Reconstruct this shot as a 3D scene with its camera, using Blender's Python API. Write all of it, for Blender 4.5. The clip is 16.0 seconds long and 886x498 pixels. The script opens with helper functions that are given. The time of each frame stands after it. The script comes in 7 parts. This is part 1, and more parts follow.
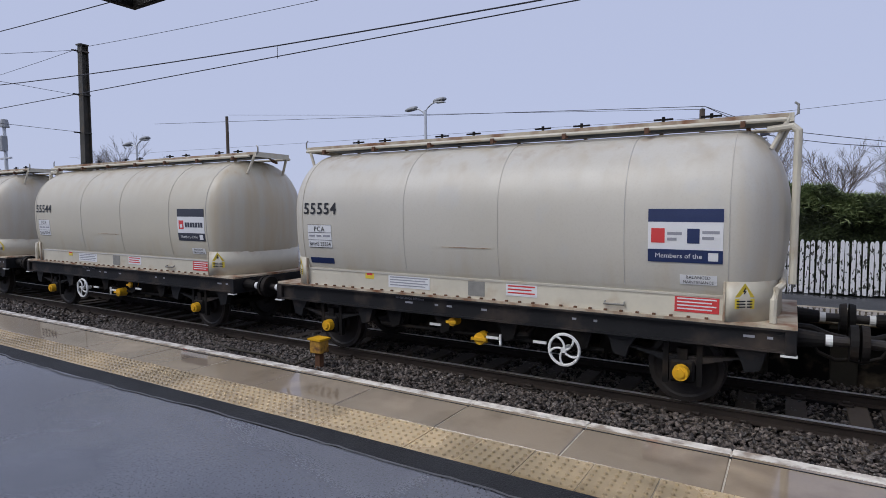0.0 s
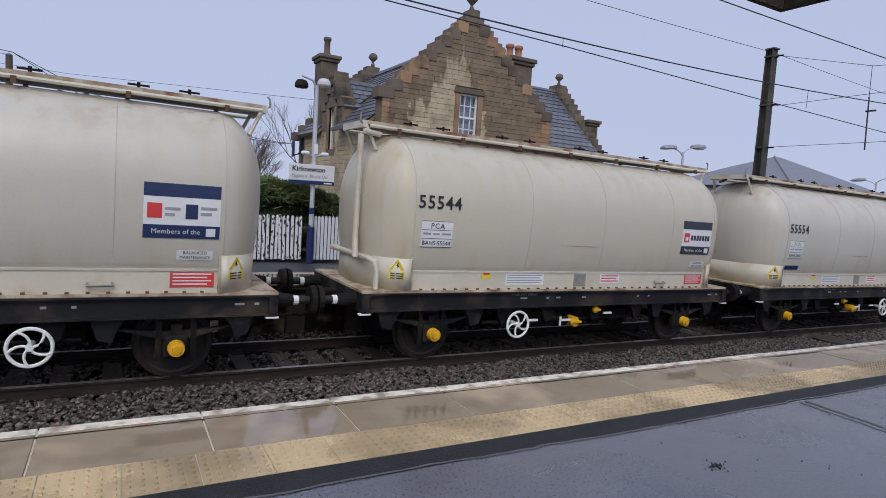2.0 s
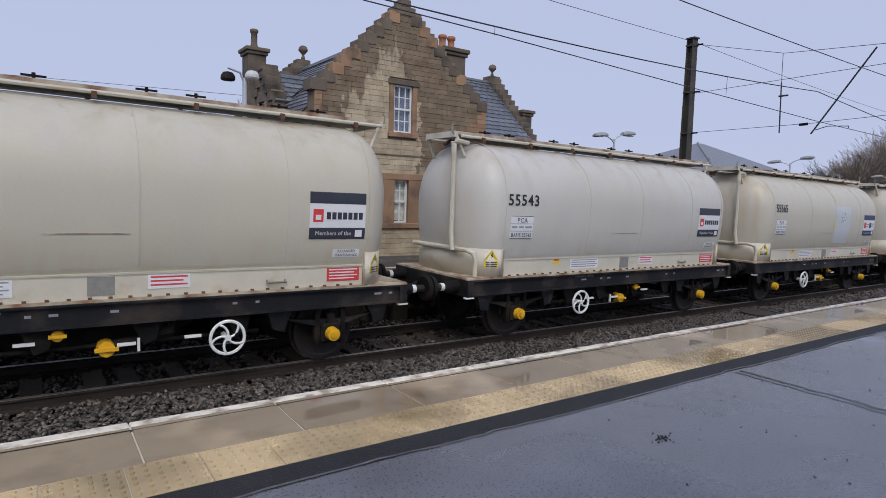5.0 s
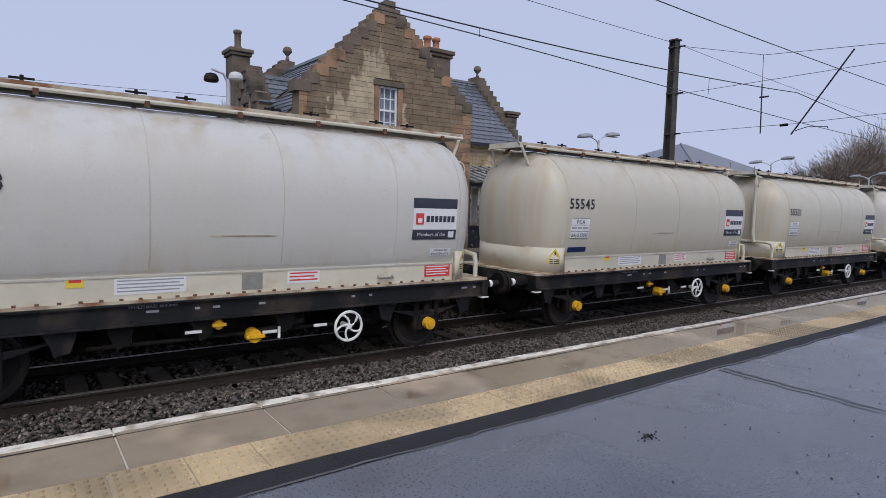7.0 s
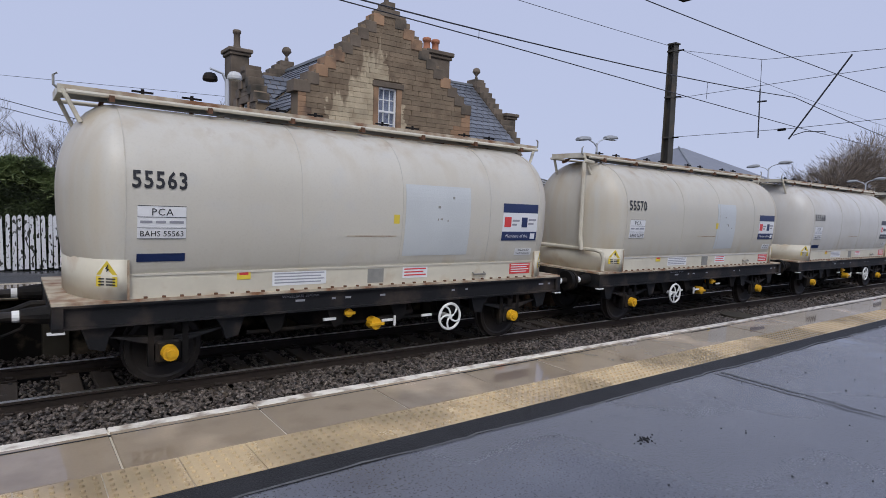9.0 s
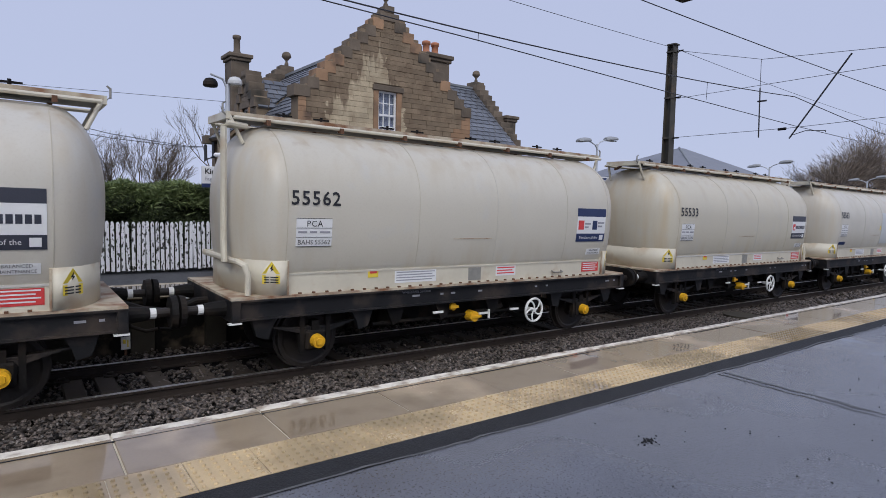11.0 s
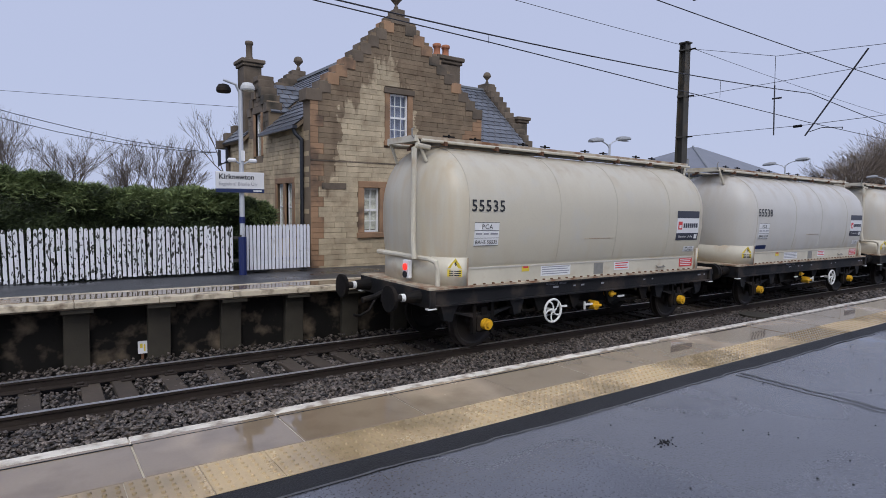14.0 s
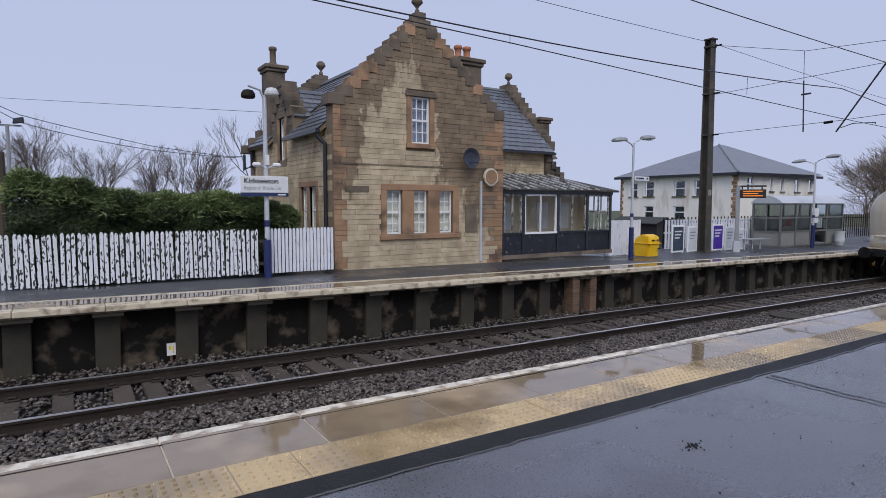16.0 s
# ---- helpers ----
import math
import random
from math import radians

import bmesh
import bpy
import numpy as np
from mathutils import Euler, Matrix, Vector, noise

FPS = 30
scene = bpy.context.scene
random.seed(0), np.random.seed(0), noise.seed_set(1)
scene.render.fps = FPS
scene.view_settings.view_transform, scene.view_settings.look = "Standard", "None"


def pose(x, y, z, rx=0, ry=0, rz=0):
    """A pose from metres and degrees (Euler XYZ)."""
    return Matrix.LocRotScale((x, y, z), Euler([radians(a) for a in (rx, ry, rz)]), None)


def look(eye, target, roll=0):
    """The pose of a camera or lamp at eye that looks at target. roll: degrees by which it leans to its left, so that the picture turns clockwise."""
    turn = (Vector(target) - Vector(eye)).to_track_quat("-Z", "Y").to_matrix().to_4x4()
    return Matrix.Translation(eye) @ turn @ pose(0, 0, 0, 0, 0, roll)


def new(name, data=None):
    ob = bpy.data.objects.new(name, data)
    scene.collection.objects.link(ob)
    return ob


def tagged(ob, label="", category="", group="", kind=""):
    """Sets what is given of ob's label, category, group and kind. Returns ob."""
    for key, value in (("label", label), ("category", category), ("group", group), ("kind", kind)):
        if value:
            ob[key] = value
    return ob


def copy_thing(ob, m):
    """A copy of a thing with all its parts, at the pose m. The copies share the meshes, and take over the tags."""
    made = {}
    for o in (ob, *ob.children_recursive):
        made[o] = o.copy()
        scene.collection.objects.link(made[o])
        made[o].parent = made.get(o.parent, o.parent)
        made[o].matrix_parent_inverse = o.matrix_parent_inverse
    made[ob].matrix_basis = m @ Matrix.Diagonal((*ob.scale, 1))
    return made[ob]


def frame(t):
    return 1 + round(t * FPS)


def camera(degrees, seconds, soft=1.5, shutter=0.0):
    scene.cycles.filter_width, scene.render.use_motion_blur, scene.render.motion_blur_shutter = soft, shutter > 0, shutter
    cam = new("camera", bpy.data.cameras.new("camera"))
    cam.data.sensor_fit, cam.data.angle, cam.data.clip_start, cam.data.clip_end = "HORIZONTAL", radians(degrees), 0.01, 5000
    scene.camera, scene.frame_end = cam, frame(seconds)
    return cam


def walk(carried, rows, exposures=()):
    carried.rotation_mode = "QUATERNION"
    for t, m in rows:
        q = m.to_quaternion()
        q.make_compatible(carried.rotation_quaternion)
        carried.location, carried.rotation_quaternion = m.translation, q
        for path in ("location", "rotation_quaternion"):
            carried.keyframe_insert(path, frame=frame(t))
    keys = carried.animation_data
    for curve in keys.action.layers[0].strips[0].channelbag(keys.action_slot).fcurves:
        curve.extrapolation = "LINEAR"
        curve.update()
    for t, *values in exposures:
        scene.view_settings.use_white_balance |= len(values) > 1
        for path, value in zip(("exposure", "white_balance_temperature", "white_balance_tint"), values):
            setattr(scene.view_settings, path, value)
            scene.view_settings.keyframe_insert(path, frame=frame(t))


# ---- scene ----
cam = camera(74.5, 16.0, soft=0.8)
EYE = (0.0, 0.0, 1.6)
PATH = [
    (0.0, pose(-0.169, 0.019, 1.632, 85.98, 0.05, 30.97)),
    (0.5, pose(-0.270, -0.080, 1.690, 85.58, -1.05, 17.42)),
    (1.0, pose(-0.144, 0.011, 1.646, 85.66, -3.15, -5.03)),
    (1.5, pose(-0.120, -0.030, 1.660, 85.48, -4.20, -21.82)),
    (2.0, pose(-0.063, -0.093, 1.670, 85.18, -4.35, -29.12)),
    (2.5, pose(-0.045, -0.080, 1.660, 84.88, -3.20, -32.72)),
    (3.0, pose(*EYE, 84.89, -2.50, -33.72)),
    (3.5, pose(*EYE, 84.82, -2.32, -33.80)),
    (4.0, pose(*EYE, 84.78, -2.43, -34.13)),
    (6.5, pose(*EYE, 85.30, -2.00, -36.28)),
    (7.0, pose(*EYE, 85.20, -2.10, -36.47)),
    (7.5, pose(*EYE, 85.23, -2.32, -36.57)),
    (8.0, pose(*EYE, 85.23, -2.45, -36.66)),
    (8.5, pose(*EYE, 85.30, -2.48, -36.70)),
    (9.0, pose(*EYE, 85.36, -2.58, -36.66)),
    (11.5, pose(*EYE, 85.66, -1.84, -36.54)),
    (12.0, pose(*EYE, 85.65, -1.71, -36.51)),
    (12.5, pose(*EYE, 85.67, -1.54, -36.40)),
    (13.0, pose(*EYE, 85.76, -1.44, -36.22)),
    (13.5, pose(*EYE, 85.77, -1.36, -35.95)),
    (14.0, pose(*EYE, 85.80, -1.35, -35.37)),
    (14.5, pose(*EYE, 85.85, -1.18, -34.95)),
    (15.0, pose(*EYE, 85.98, -1.05, -34.40)),
    (15.5, pose(*EYE, 85.94, -0.96, -33.63)),
    (16.0, pose(*EYE, 85.93, -0.77, -33.18)),
]
walk(cam, PATH, exposures=[(0.0, 0.06), (1.0, 0.0), (1.5, 0.05), (3.0, 0.1), (16.0, 0.1)])

# ---- sky and sun: a flat overcast, thinner behind the viewer ----
world = bpy.data.worlds.new("overcast")
scene.world = world
world.use_nodes = True
wn = world.node_tree.nodes
wl = world.node_tree.links
sky = wn.new("ShaderNodeTexSky")
sky.sky_type = "NISHITA"
sky.sun_disc = False
sky.sun_elevation = radians(48)
sky.sun_rotation = radians(205)
cloud = wn.new("ShaderNodeMix")
cloud.data_type = "RGBA"
cloud.inputs[0].default_value = 0.93
cloud.inputs[7].default_value = (4.7, 5.22, 7.25, 1)
wl.new(sky.outputs[0], cloud.inputs[6])
wl.new(cloud.outputs[2], wn["Background"].inputs[0])
wn["Background"].inputs[1].default_value = 0.1
sun = new("sun", bpy.data.lights.new("sun", "SUN"))
sun.data.energy, sun.data.angle, sun.data.color = 1.5, radians(35), (1.0, 0.985, 0.965)
sun.matrix_world = look((-6, -10, 13), (0, 0, 0))


# ---- materials ----
def surf(name, base, rough=0.6, metal=0.0, var=0.18, scale=2.0, fine=45.0, bump=0.25, dirt=None, dirt_scale=1.2,
         dirt_low=0.5, dirt_high=0.7, rough_var=0.1, stretch=(1, 1, 1), spec=0.5, wet=None, rand=0.0, world_space=False):
    """A weathered surface: base colour with broad and fine variation, stains, relief, and wet patches."""
    m = bpy.data.materials.new(name)
    m.use_nodes = True
    n, l = m.node_tree.nodes, m.node_tree.links
    bs = n["Principled BSDF"]
    tc = n.new("ShaderNodeTexCoord")
    mp = n.new("ShaderNodeMapping")
    mp.inputs["Scale"].default_value = stretch
    if world_space:
        l.new(n.new("ShaderNodeNewGeometry").outputs["Position"], mp.inputs[0])
    else:
        l.new(tc.outputs["Object"], mp.inputs[0])

    def noise_tex(s, detail=4.0, src=mp):
        t = n.new("ShaderNodeTexNoise")
        t.inputs["Scale"].default_value, t.inputs["Detail"].default_value = s, detail
        l.new(src.outputs[0], t.inputs["Vector"])
        return t

    def mix(a, b, f, kind="MIX"):
        x = n.new("ShaderNodeMix")
        x.data_type, x.blend_type = "RGBA", kind
        for sock, v in ((x.inputs[0], f), (x.inputs[6], a), (x.inputs[7], b)):
            if hasattr(v, "links"):
                l.new(v, sock)
            else:
                sock.default_value = v
        return x.outputs[2]

    def ramp(v, lo, hi):
        r = n.new("ShaderNodeMapRange")
        r.inputs[1].default_value, r.inputs[2].default_value = lo, hi
        l.new(v, r.inputs[0])
        return r.outputs[0]

    big, small = noise_tex(scale), noise_tex(fine, 6.0)
    dark = tuple(c * (1 - var) for c in base) + (1,)
    lite = tuple(min(1, c * (1 + var)) for c in base) + (1,)
    col = mix(dark, lite, ramp(big.outputs[0], 0.3, 0.7))
    col = mix(col, mix(dark, lite, small.outputs[0]), 0.45)
    if rand:
        oi = n.new("ShaderNodeObjectInfo")
        rr = n.new("ShaderNodeMapRange")
        rr.inputs[3].default_value, rr.inputs[4].default_value = 1 - rand, 1 + rand
        l.new(oi.outputs["Random"], rr.inputs[0])
        col = mix(col, rr.outputs[0], 1.0, "MULTIPLY")
    if dirt:
        dn = noise_tex(dirt_scale, 7.0)
        col = mix(col, (*dirt, 1), ramp(dn.outputs[0], dirt_low, dirt_high))
    rg = n.new("ShaderNodeMapRange")
    rg.inputs[3].default_value, rg.inputs[4].default_value = max(0.02, rough - rough_var), min(1, rough + rough_var)
    l.new(small.outputs[0], rg.inputs[0])
    rough_out = rg.outputs[0]
    bp = n.new("ShaderNodeBump")
    bp.inputs["Strength"].default_value, bp.inputs["Distance"].default_value = bump, 0.01
    l.new(small.outputs[0], bp.inputs["Height"])
    if wet:
        wscale, lo, hi = wet
        wn_ = noise_tex(wscale, 3.0)
        f = ramp(wn_.outputs[0], lo, hi)
        col = mix(col, mix(col, (0.55, 0.55, 0.55, 1), 1.0, "MULTIPLY"), f)
        inv = n.new("ShaderNodeMix")
        l.new(f, inv.inputs[0])
        l.new(rg.outputs[0], inv.inputs[2])
        inv.inputs[3].default_value = 0.03
        rough_out = inv.outputs[0]
        sub = n.new("ShaderNodeMath")
        sub.operation = "MULTIPLY_ADD"
        sub.inputs[1].default_value, sub.inputs[2].default_value = -bump, bump
        l.new(f, sub.inputs[0])
        l.new(sub.outputs[0], bp.inputs["Strength"])
    l.new(col, bs.inputs["Base Color"])
    l.new(rough_out, bs.inputs["Roughness"])
    l.new(bp.outputs[0], bs.inputs["Normal"])
    bs.inputs["Metallic"].default_value = metal
    bs.inputs["Specular IOR Level"].default_value = spec
    return m


def glow(name, color, strength):
    m = bpy.data.materials.new(name)
    m.use_nodes = True
    bs = m.node_tree.nodes["Principled BSDF"]
    bs.inputs["Base Color"].default_value = (*color, 1)
    bs.inputs["Emission Color"].default_value = (*color, 1)
    bs.inputs["Emission Strength"].default_value = strength
    return m


def glass_mat(name, tint, rough=0.03):
    m = bpy.data.materials.new(name)
    m.use_nodes = True
    bs = m.node_tree.nodes["Principled BSDF"]
    bs.inputs["Base Color"].default_value = (*tint, 1)
    bs.inputs["Roughness"].default_value = rough
    bs.inputs["Transmission Weight"].default_value = 1.0
    bs.inputs["IOR"].default_value = 1.45
    return m


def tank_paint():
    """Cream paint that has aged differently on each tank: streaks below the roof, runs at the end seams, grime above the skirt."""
    m = bpy.data.materials.new("cream_tank_paint")
    m.use_nodes = True
    n, l = m.node_tree.nodes, m.node_tree.links
    bs = n["Principled BSDF"]
    tc, oi, sep = n.new("ShaderNodeTexCoord"), n.new("ShaderNodeObjectInfo"), n.new("ShaderNodeSeparateXYZ")
    l.new(tc.outputs["Object"], sep.inputs[0])
    shift = n.new("ShaderNodeVectorMath")
    shift.operation = "MULTIPLY_ADD"
    shift.inputs[1].default_value = (37.0, 19.0, 5.0)
    l.new(oi.outputs["Random"], shift.inputs[0])
    l.new(tc.outputs["Object"], shift.inputs[2])

    def noise_at(stretch, scale, detail):
        mp = n.new("ShaderNodeMapping")
        mp.inputs["Scale"].default_value = stretch
        l.new(shift.outputs[0], mp.inputs[0])
        t = n.new("ShaderNodeTexNoise")
        t.inputs["Scale"].default_value, t.inputs["Detail"].default_value = scale, detail
        l.new(mp.outputs[0], t.inputs["Vector"])
        return t.outputs[0]

    def span(v, a, b, c=0.0, d=1.0):
        r = n.new("ShaderNodeMapRange")
        for k, q in zip((1, 2, 3, 4), (a, b, c, d)):
            r.inputs[k].default_value = q
        l.new(v, r.inputs[0])
        return r.outputs[0]

    def times(a, b):
        x = n.new("ShaderNodeMath")
        x.operation = "MULTIPLY"
        for q, v in zip(x.inputs, (a, b)):
            if hasattr(v, "links"):
                l.new(v, q)
            else:
                q.default_value = v
        return x.outputs[0]

    def over(a, b, f):
        x = n.new("ShaderNodeMix")
        x.data_type = "RGBA"
        for q, v in ((x.inputs[0], f), (x.inputs[6], a), (x.inputs[7], b)):
            if hasattr(v, "links"):
                l.new(v, q)
            else:
                q.default_value = v
        return x.outputs[2]

    away = n.new("ShaderNodeMath")
    away.operation = "ABSOLUTE"
    l.new(sep.outputs[0], away.inputs[0])
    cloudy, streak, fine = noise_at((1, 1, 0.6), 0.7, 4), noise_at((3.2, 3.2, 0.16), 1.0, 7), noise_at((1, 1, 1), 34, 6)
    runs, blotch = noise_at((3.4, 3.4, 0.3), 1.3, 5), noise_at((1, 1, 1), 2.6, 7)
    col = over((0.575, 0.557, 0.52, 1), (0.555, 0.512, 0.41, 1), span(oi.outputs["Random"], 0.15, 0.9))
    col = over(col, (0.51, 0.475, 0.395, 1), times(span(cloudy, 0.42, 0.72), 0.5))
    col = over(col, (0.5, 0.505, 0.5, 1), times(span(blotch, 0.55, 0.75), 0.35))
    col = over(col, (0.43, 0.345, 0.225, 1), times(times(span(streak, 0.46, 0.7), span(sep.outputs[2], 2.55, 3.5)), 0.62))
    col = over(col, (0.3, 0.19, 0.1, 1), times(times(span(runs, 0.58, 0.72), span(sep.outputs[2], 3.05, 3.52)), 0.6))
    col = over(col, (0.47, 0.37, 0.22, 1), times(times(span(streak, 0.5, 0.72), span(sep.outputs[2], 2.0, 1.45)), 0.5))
    col = over(col, (0.5, 0.36, 0.18, 1), times(times(span(runs, 0.42, 0.66), span(away.outputs[0], 3.3, 3.55)), span(oi.outputs["Random"], 0.3, 0.9, 0.08, 0.4)))
    col = over(col, (0.45, 0.41, 0.34, 1), times(span(fine, 0.5, 0.8), 0.3))
    l.new(col, bs.inputs["Base Color"])
    l.new(span(blotch, 0.3, 0.7, 0.33, 0.5), bs.inputs["Roughness"])
    bp = n.new("ShaderNodeBump")
    bp.inputs["Strength"].default_value, bp.inputs["Distance"].default_value = 0.12, 0.02
    l.new(cloudy, bp.inputs["Height"])
    l.new(bp.outputs[0], bs.inputs["Normal"])
    return m


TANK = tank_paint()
SKIRT = surf("cream_skirt_paint", (0.6, 0.555, 0.445), 0.45, var=0.12, scale=1.5, fine=14, bump=0.05, dirt=(0.4, 0.26, 0.13), dirt_scale=2.6,
             dirt_low=0.54, dirt_high=0.85, rand=0.05)
JOINT = surf("pale_mortar_joint", (0.42, 0.37, 0.29), 0.6, var=0.25, scale=6)
DECK = surf("grimy_deck_paint", (0.5, 0.43, 0.32), 0.6, var=0.25, scale=2, fine=18, dirt=(0.22, 0.1, 0.045), dirt_scale=3.5, dirt_low=0.42, dirt_high=0.66)
BLACK = surf("sooty_black_paint", (0.012, 0.012, 0.013), 0.55, spec=0.3, var=0.35, scale=2, fine=25, dirt=(0.06, 0.045, 0.035), dirt_scale=2)
UNDER = surf("oily_underframe", (0.008, 0.007, 0.0066), 0.7, spec=0.2, var=0.4, scale=3, fine=25, dirt=(0.03, 0.022, 0.016), dirt_scale=3)
RUST = surf("rusty_bolt", (0.13, 0.06, 0.03), 0.8, var=0.4, scale=9)
YELLOW = surf("yellow_paint", (0.74, 0.4, 0.017), 0.45, var=0.15, scale=6, fine=30, dirt=(0.25, 0.13, 0.02), dirt_scale=6, dirt_low=0.55, dirt_high=0.85)
WHITE = surf("white_enamel", (0.78, 0.78, 0.75), 0.45, var=0.08, scale=4, dirt=(0.4, 0.36, 0.3), dirt_scale=5, dirt_low=0.6, dirt_high=0.9)
STEELWHEEL = surf("dirty_steel_wheel", (0.022, 0.017, 0.014), 0.55, metal=0.2, var=0.35, scale=5)
DECAL_WHITE = surf("white_vinyl", (0.74, 0.74, 0.74), 0.4, var=0.05)
DECAL_NAVY = surf("navy_vinyl", (0.016, 0.03, 0.1), 0.4, var=0.1)
DECAL_SLATE = surf("slate_vinyl", (0.035, 0.038, 0.055), 0.4, var=0.1)
DECAL_RED = surf("red_vinyl", (0.62, 0.05, 0.05), 0.4, var=0.1)
DECAL_GREY = surf("grey_print", (0.3, 0.3, 0.33), 0.5, var=0.1)
DECAL_YELLOW = surf("yellow_vinyl", (0.72, 0.55, 0.06), 0.4, var=0.08)
INK = surf("black_ink", (0.015, 0.015, 0.018), 0.4, var=0.1)
PLATE = surf("bare_metal_plate", (0.3, 0.29, 0.26), 0.5, metal=0.3, var=0.2, scale=9)

ASPHALT = surf("wet_asphalt", (0.112, 0.118, 0.144), 0.32, var=0.36, scale=0.45, fine=75, bump=0.4, rough_var=0.12, dirt=(0.05, 0.052, 0.058), dirt_scale=55, dirt_low=0.56, dirt_high=0.62, wet=(0.4, 0.44, 0.62), spec=0.9)
ASPHALT_NEW = surf("dark_fresh_asphalt", (0.016, 0.017, 0.02), 0.65, spec=0.25, var=0.45, scale=3, fine=80, bump=1.0, rough_var=0.2)
ASPHALT_LIP = surf("pale_seam", (0.075, 0.078, 0.086), 0.4, var=0.4, scale=4)
ASPHALT_FAR = surf("old_asphalt", (0.05, 0.052, 0.058), 0.45, var=0.2, scale=0.8, fine=90, bump=0.4, wet=(0.6, 0.5, 0.75))
COPING = surf("wet_coping_slab", (0.38, 0.29, 0.195), 0.3, var=0.15, scale=1.2, fine=50, bump=0.12, rand=0.07, rough_var=0.12, wet=(0.8, 0.3, 0.45), spec=0.75,
              dirt=(0.22, 0.16, 0.1), dirt_scale=2.5, dirt_low=0.5, dirt_high=0.8, world_space=True)
TACTILE = surf("buff_tactile_paving", (0.46, 0.345, 0.195), 0.35, var=0.16, scale=2, fine=60, bump=0.15, rand=0.1, wet=(0.8, 0.44, 0.58), world_space=True)
FAR_EDGE_PAINT = surf("worn_buff_edge_paint", (0.6, 0.52, 0.385), 0.5, var=0.18, scale=3, fine=35, dirt=(0.2, 0.15, 0.1), dirt_scale=5, dirt_low=0.5, dirt_high=0.68, world_space=True)
EDGE_PAINT = surf("worn_white_edge_paint", (0.58, 0.54, 0.47), 0.5, var=0.15, scale=3, fine=35, dirt=(0.26, 0.21, 0.16), dirt_scale=7, dirt_low=0.47, dirt_high=0.62, world_space=True)
# Near-black base holds the shade under coping and train; lighter patches are stains.
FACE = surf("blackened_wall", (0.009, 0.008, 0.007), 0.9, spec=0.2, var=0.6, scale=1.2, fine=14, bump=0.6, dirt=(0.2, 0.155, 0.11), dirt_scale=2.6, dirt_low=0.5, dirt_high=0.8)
PIER = surf("mossy_concrete_pier", (0.04, 0.034, 0.024), 0.85, var=0.4, scale=2, fine=20, bump=0.4)
BRICK = surf("old_brick", (0.16, 0.1, 0.065), 0.85, var=0.35, scale=4, rand=0.2, world_space=True)
RAIL = surf("rusty_rail", (0.032, 0.023, 0.018), 0.6, metal=0.3, var=0.3, scale=4)
RAILTOP = surf("polished_rail_head", (0.8, 0.78, 0.76), 0.42, metal=1.0, var=0.1)
SLEEPER = surf("weathered_sleeper", (0.062, 0.047, 0.034), 0.75, var=0.35, scale=3, fine=25, bump=0.4, rand=0.2, world_space=True)
# Near-black sheet: shade between stones and under wagons is in its colour.
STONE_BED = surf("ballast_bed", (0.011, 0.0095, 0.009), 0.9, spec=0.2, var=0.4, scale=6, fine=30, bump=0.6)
GRASS = surf("rough_grass", (0.06, 0.075, 0.03), 0.9, var=0.35, scale=0.3, fine=8, bump=0.6)


def island_mat(name, dark, light, rough=0.7, wet_gloss=0.0):
    """Colour that changes from piece to piece of one joined mesh."""
    m = bpy.data.materials.new(name)
    m.use_nodes = True
    n, l = m.node_tree.nodes, m.node_tree.links
    bs = n["Principled BSDF"]
    g = n.new("ShaderNodeNewGeometry")
    x = n.new("ShaderNodeMix")
    x.data_type = "RGBA"
    x.inputs[6].default_value, x.inputs[7].default_value = (*dark, 1), (*light, 1)
    l.new(g.outputs["Random Per Island"], x.inputs[0])
    l.new(x.outputs[2], bs.inputs["Base Color"])
    bs.inputs["Roughness"].default_value = rough
    return m


BALLAST = island_mat("wet_ballast_stone", (0.012, 0.0105, 0.0095), (0.165, 0.135, 0.115), 0.42)
# Dark body, paler top sprays: leaf tone plus the hedge's self-shading in colour.
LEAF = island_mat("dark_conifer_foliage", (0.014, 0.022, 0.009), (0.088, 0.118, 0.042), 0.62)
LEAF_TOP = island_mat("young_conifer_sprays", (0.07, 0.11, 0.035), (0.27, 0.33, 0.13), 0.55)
TWIG_PALE = surf("pale_bare_twig", (0.24, 0.19, 0.145), 0.9, var=0.3, scale=4)
TAN_WALL = surf("tan_inner_wall", (0.72, 0.62, 0.45), 0.8, var=0.15)
TWIG = surf("bare_twig", (0.11, 0.085, 0.065), 0.9, var=0.3, scale=4)
SANDSTONE = surf("coursed_sandstone", (0.55, 0.435, 0.27), 0.85, var=0.3, scale=2.2, fine=16, bump=0.9, rand=0.14, dirt=(0.33, 0.245, 0.155), dirt_scale=2.4,
                 dirt_low=0.42, dirt_high=0.72, stretch=(1, 1, 0.8), world_space=True)
RED_STONE = surf("reddish_dressed_stone", (0.33, 0.2, 0.115), 0.85, var=0.25, scale=2, fine=22, bump=0.4, rand=0.15, dirt=(0.09, 0.065, 0.05), dirt_scale=1.5, world_space=True)
DARK_STONE = surf("blackened_stone", (0.16, 0.125, 0.092), 0.9, var=0.4, scale=2, fine=18, bump=0.5, rand=0.15, dirt=(0.05, 0.045, 0.035), dirt_scale=1.5, world_space=True)
MORTAR = surf("sandstone_joint", (0.2, 0.15, 0.1), 0.95, var=0.25, scale=2, fine=25)
SLATE = surf("wet_slate", (0.13, 0.14, 0.16), 0.35, var=0.3, scale=3, fine=15, rand=0.3, world_space=True)


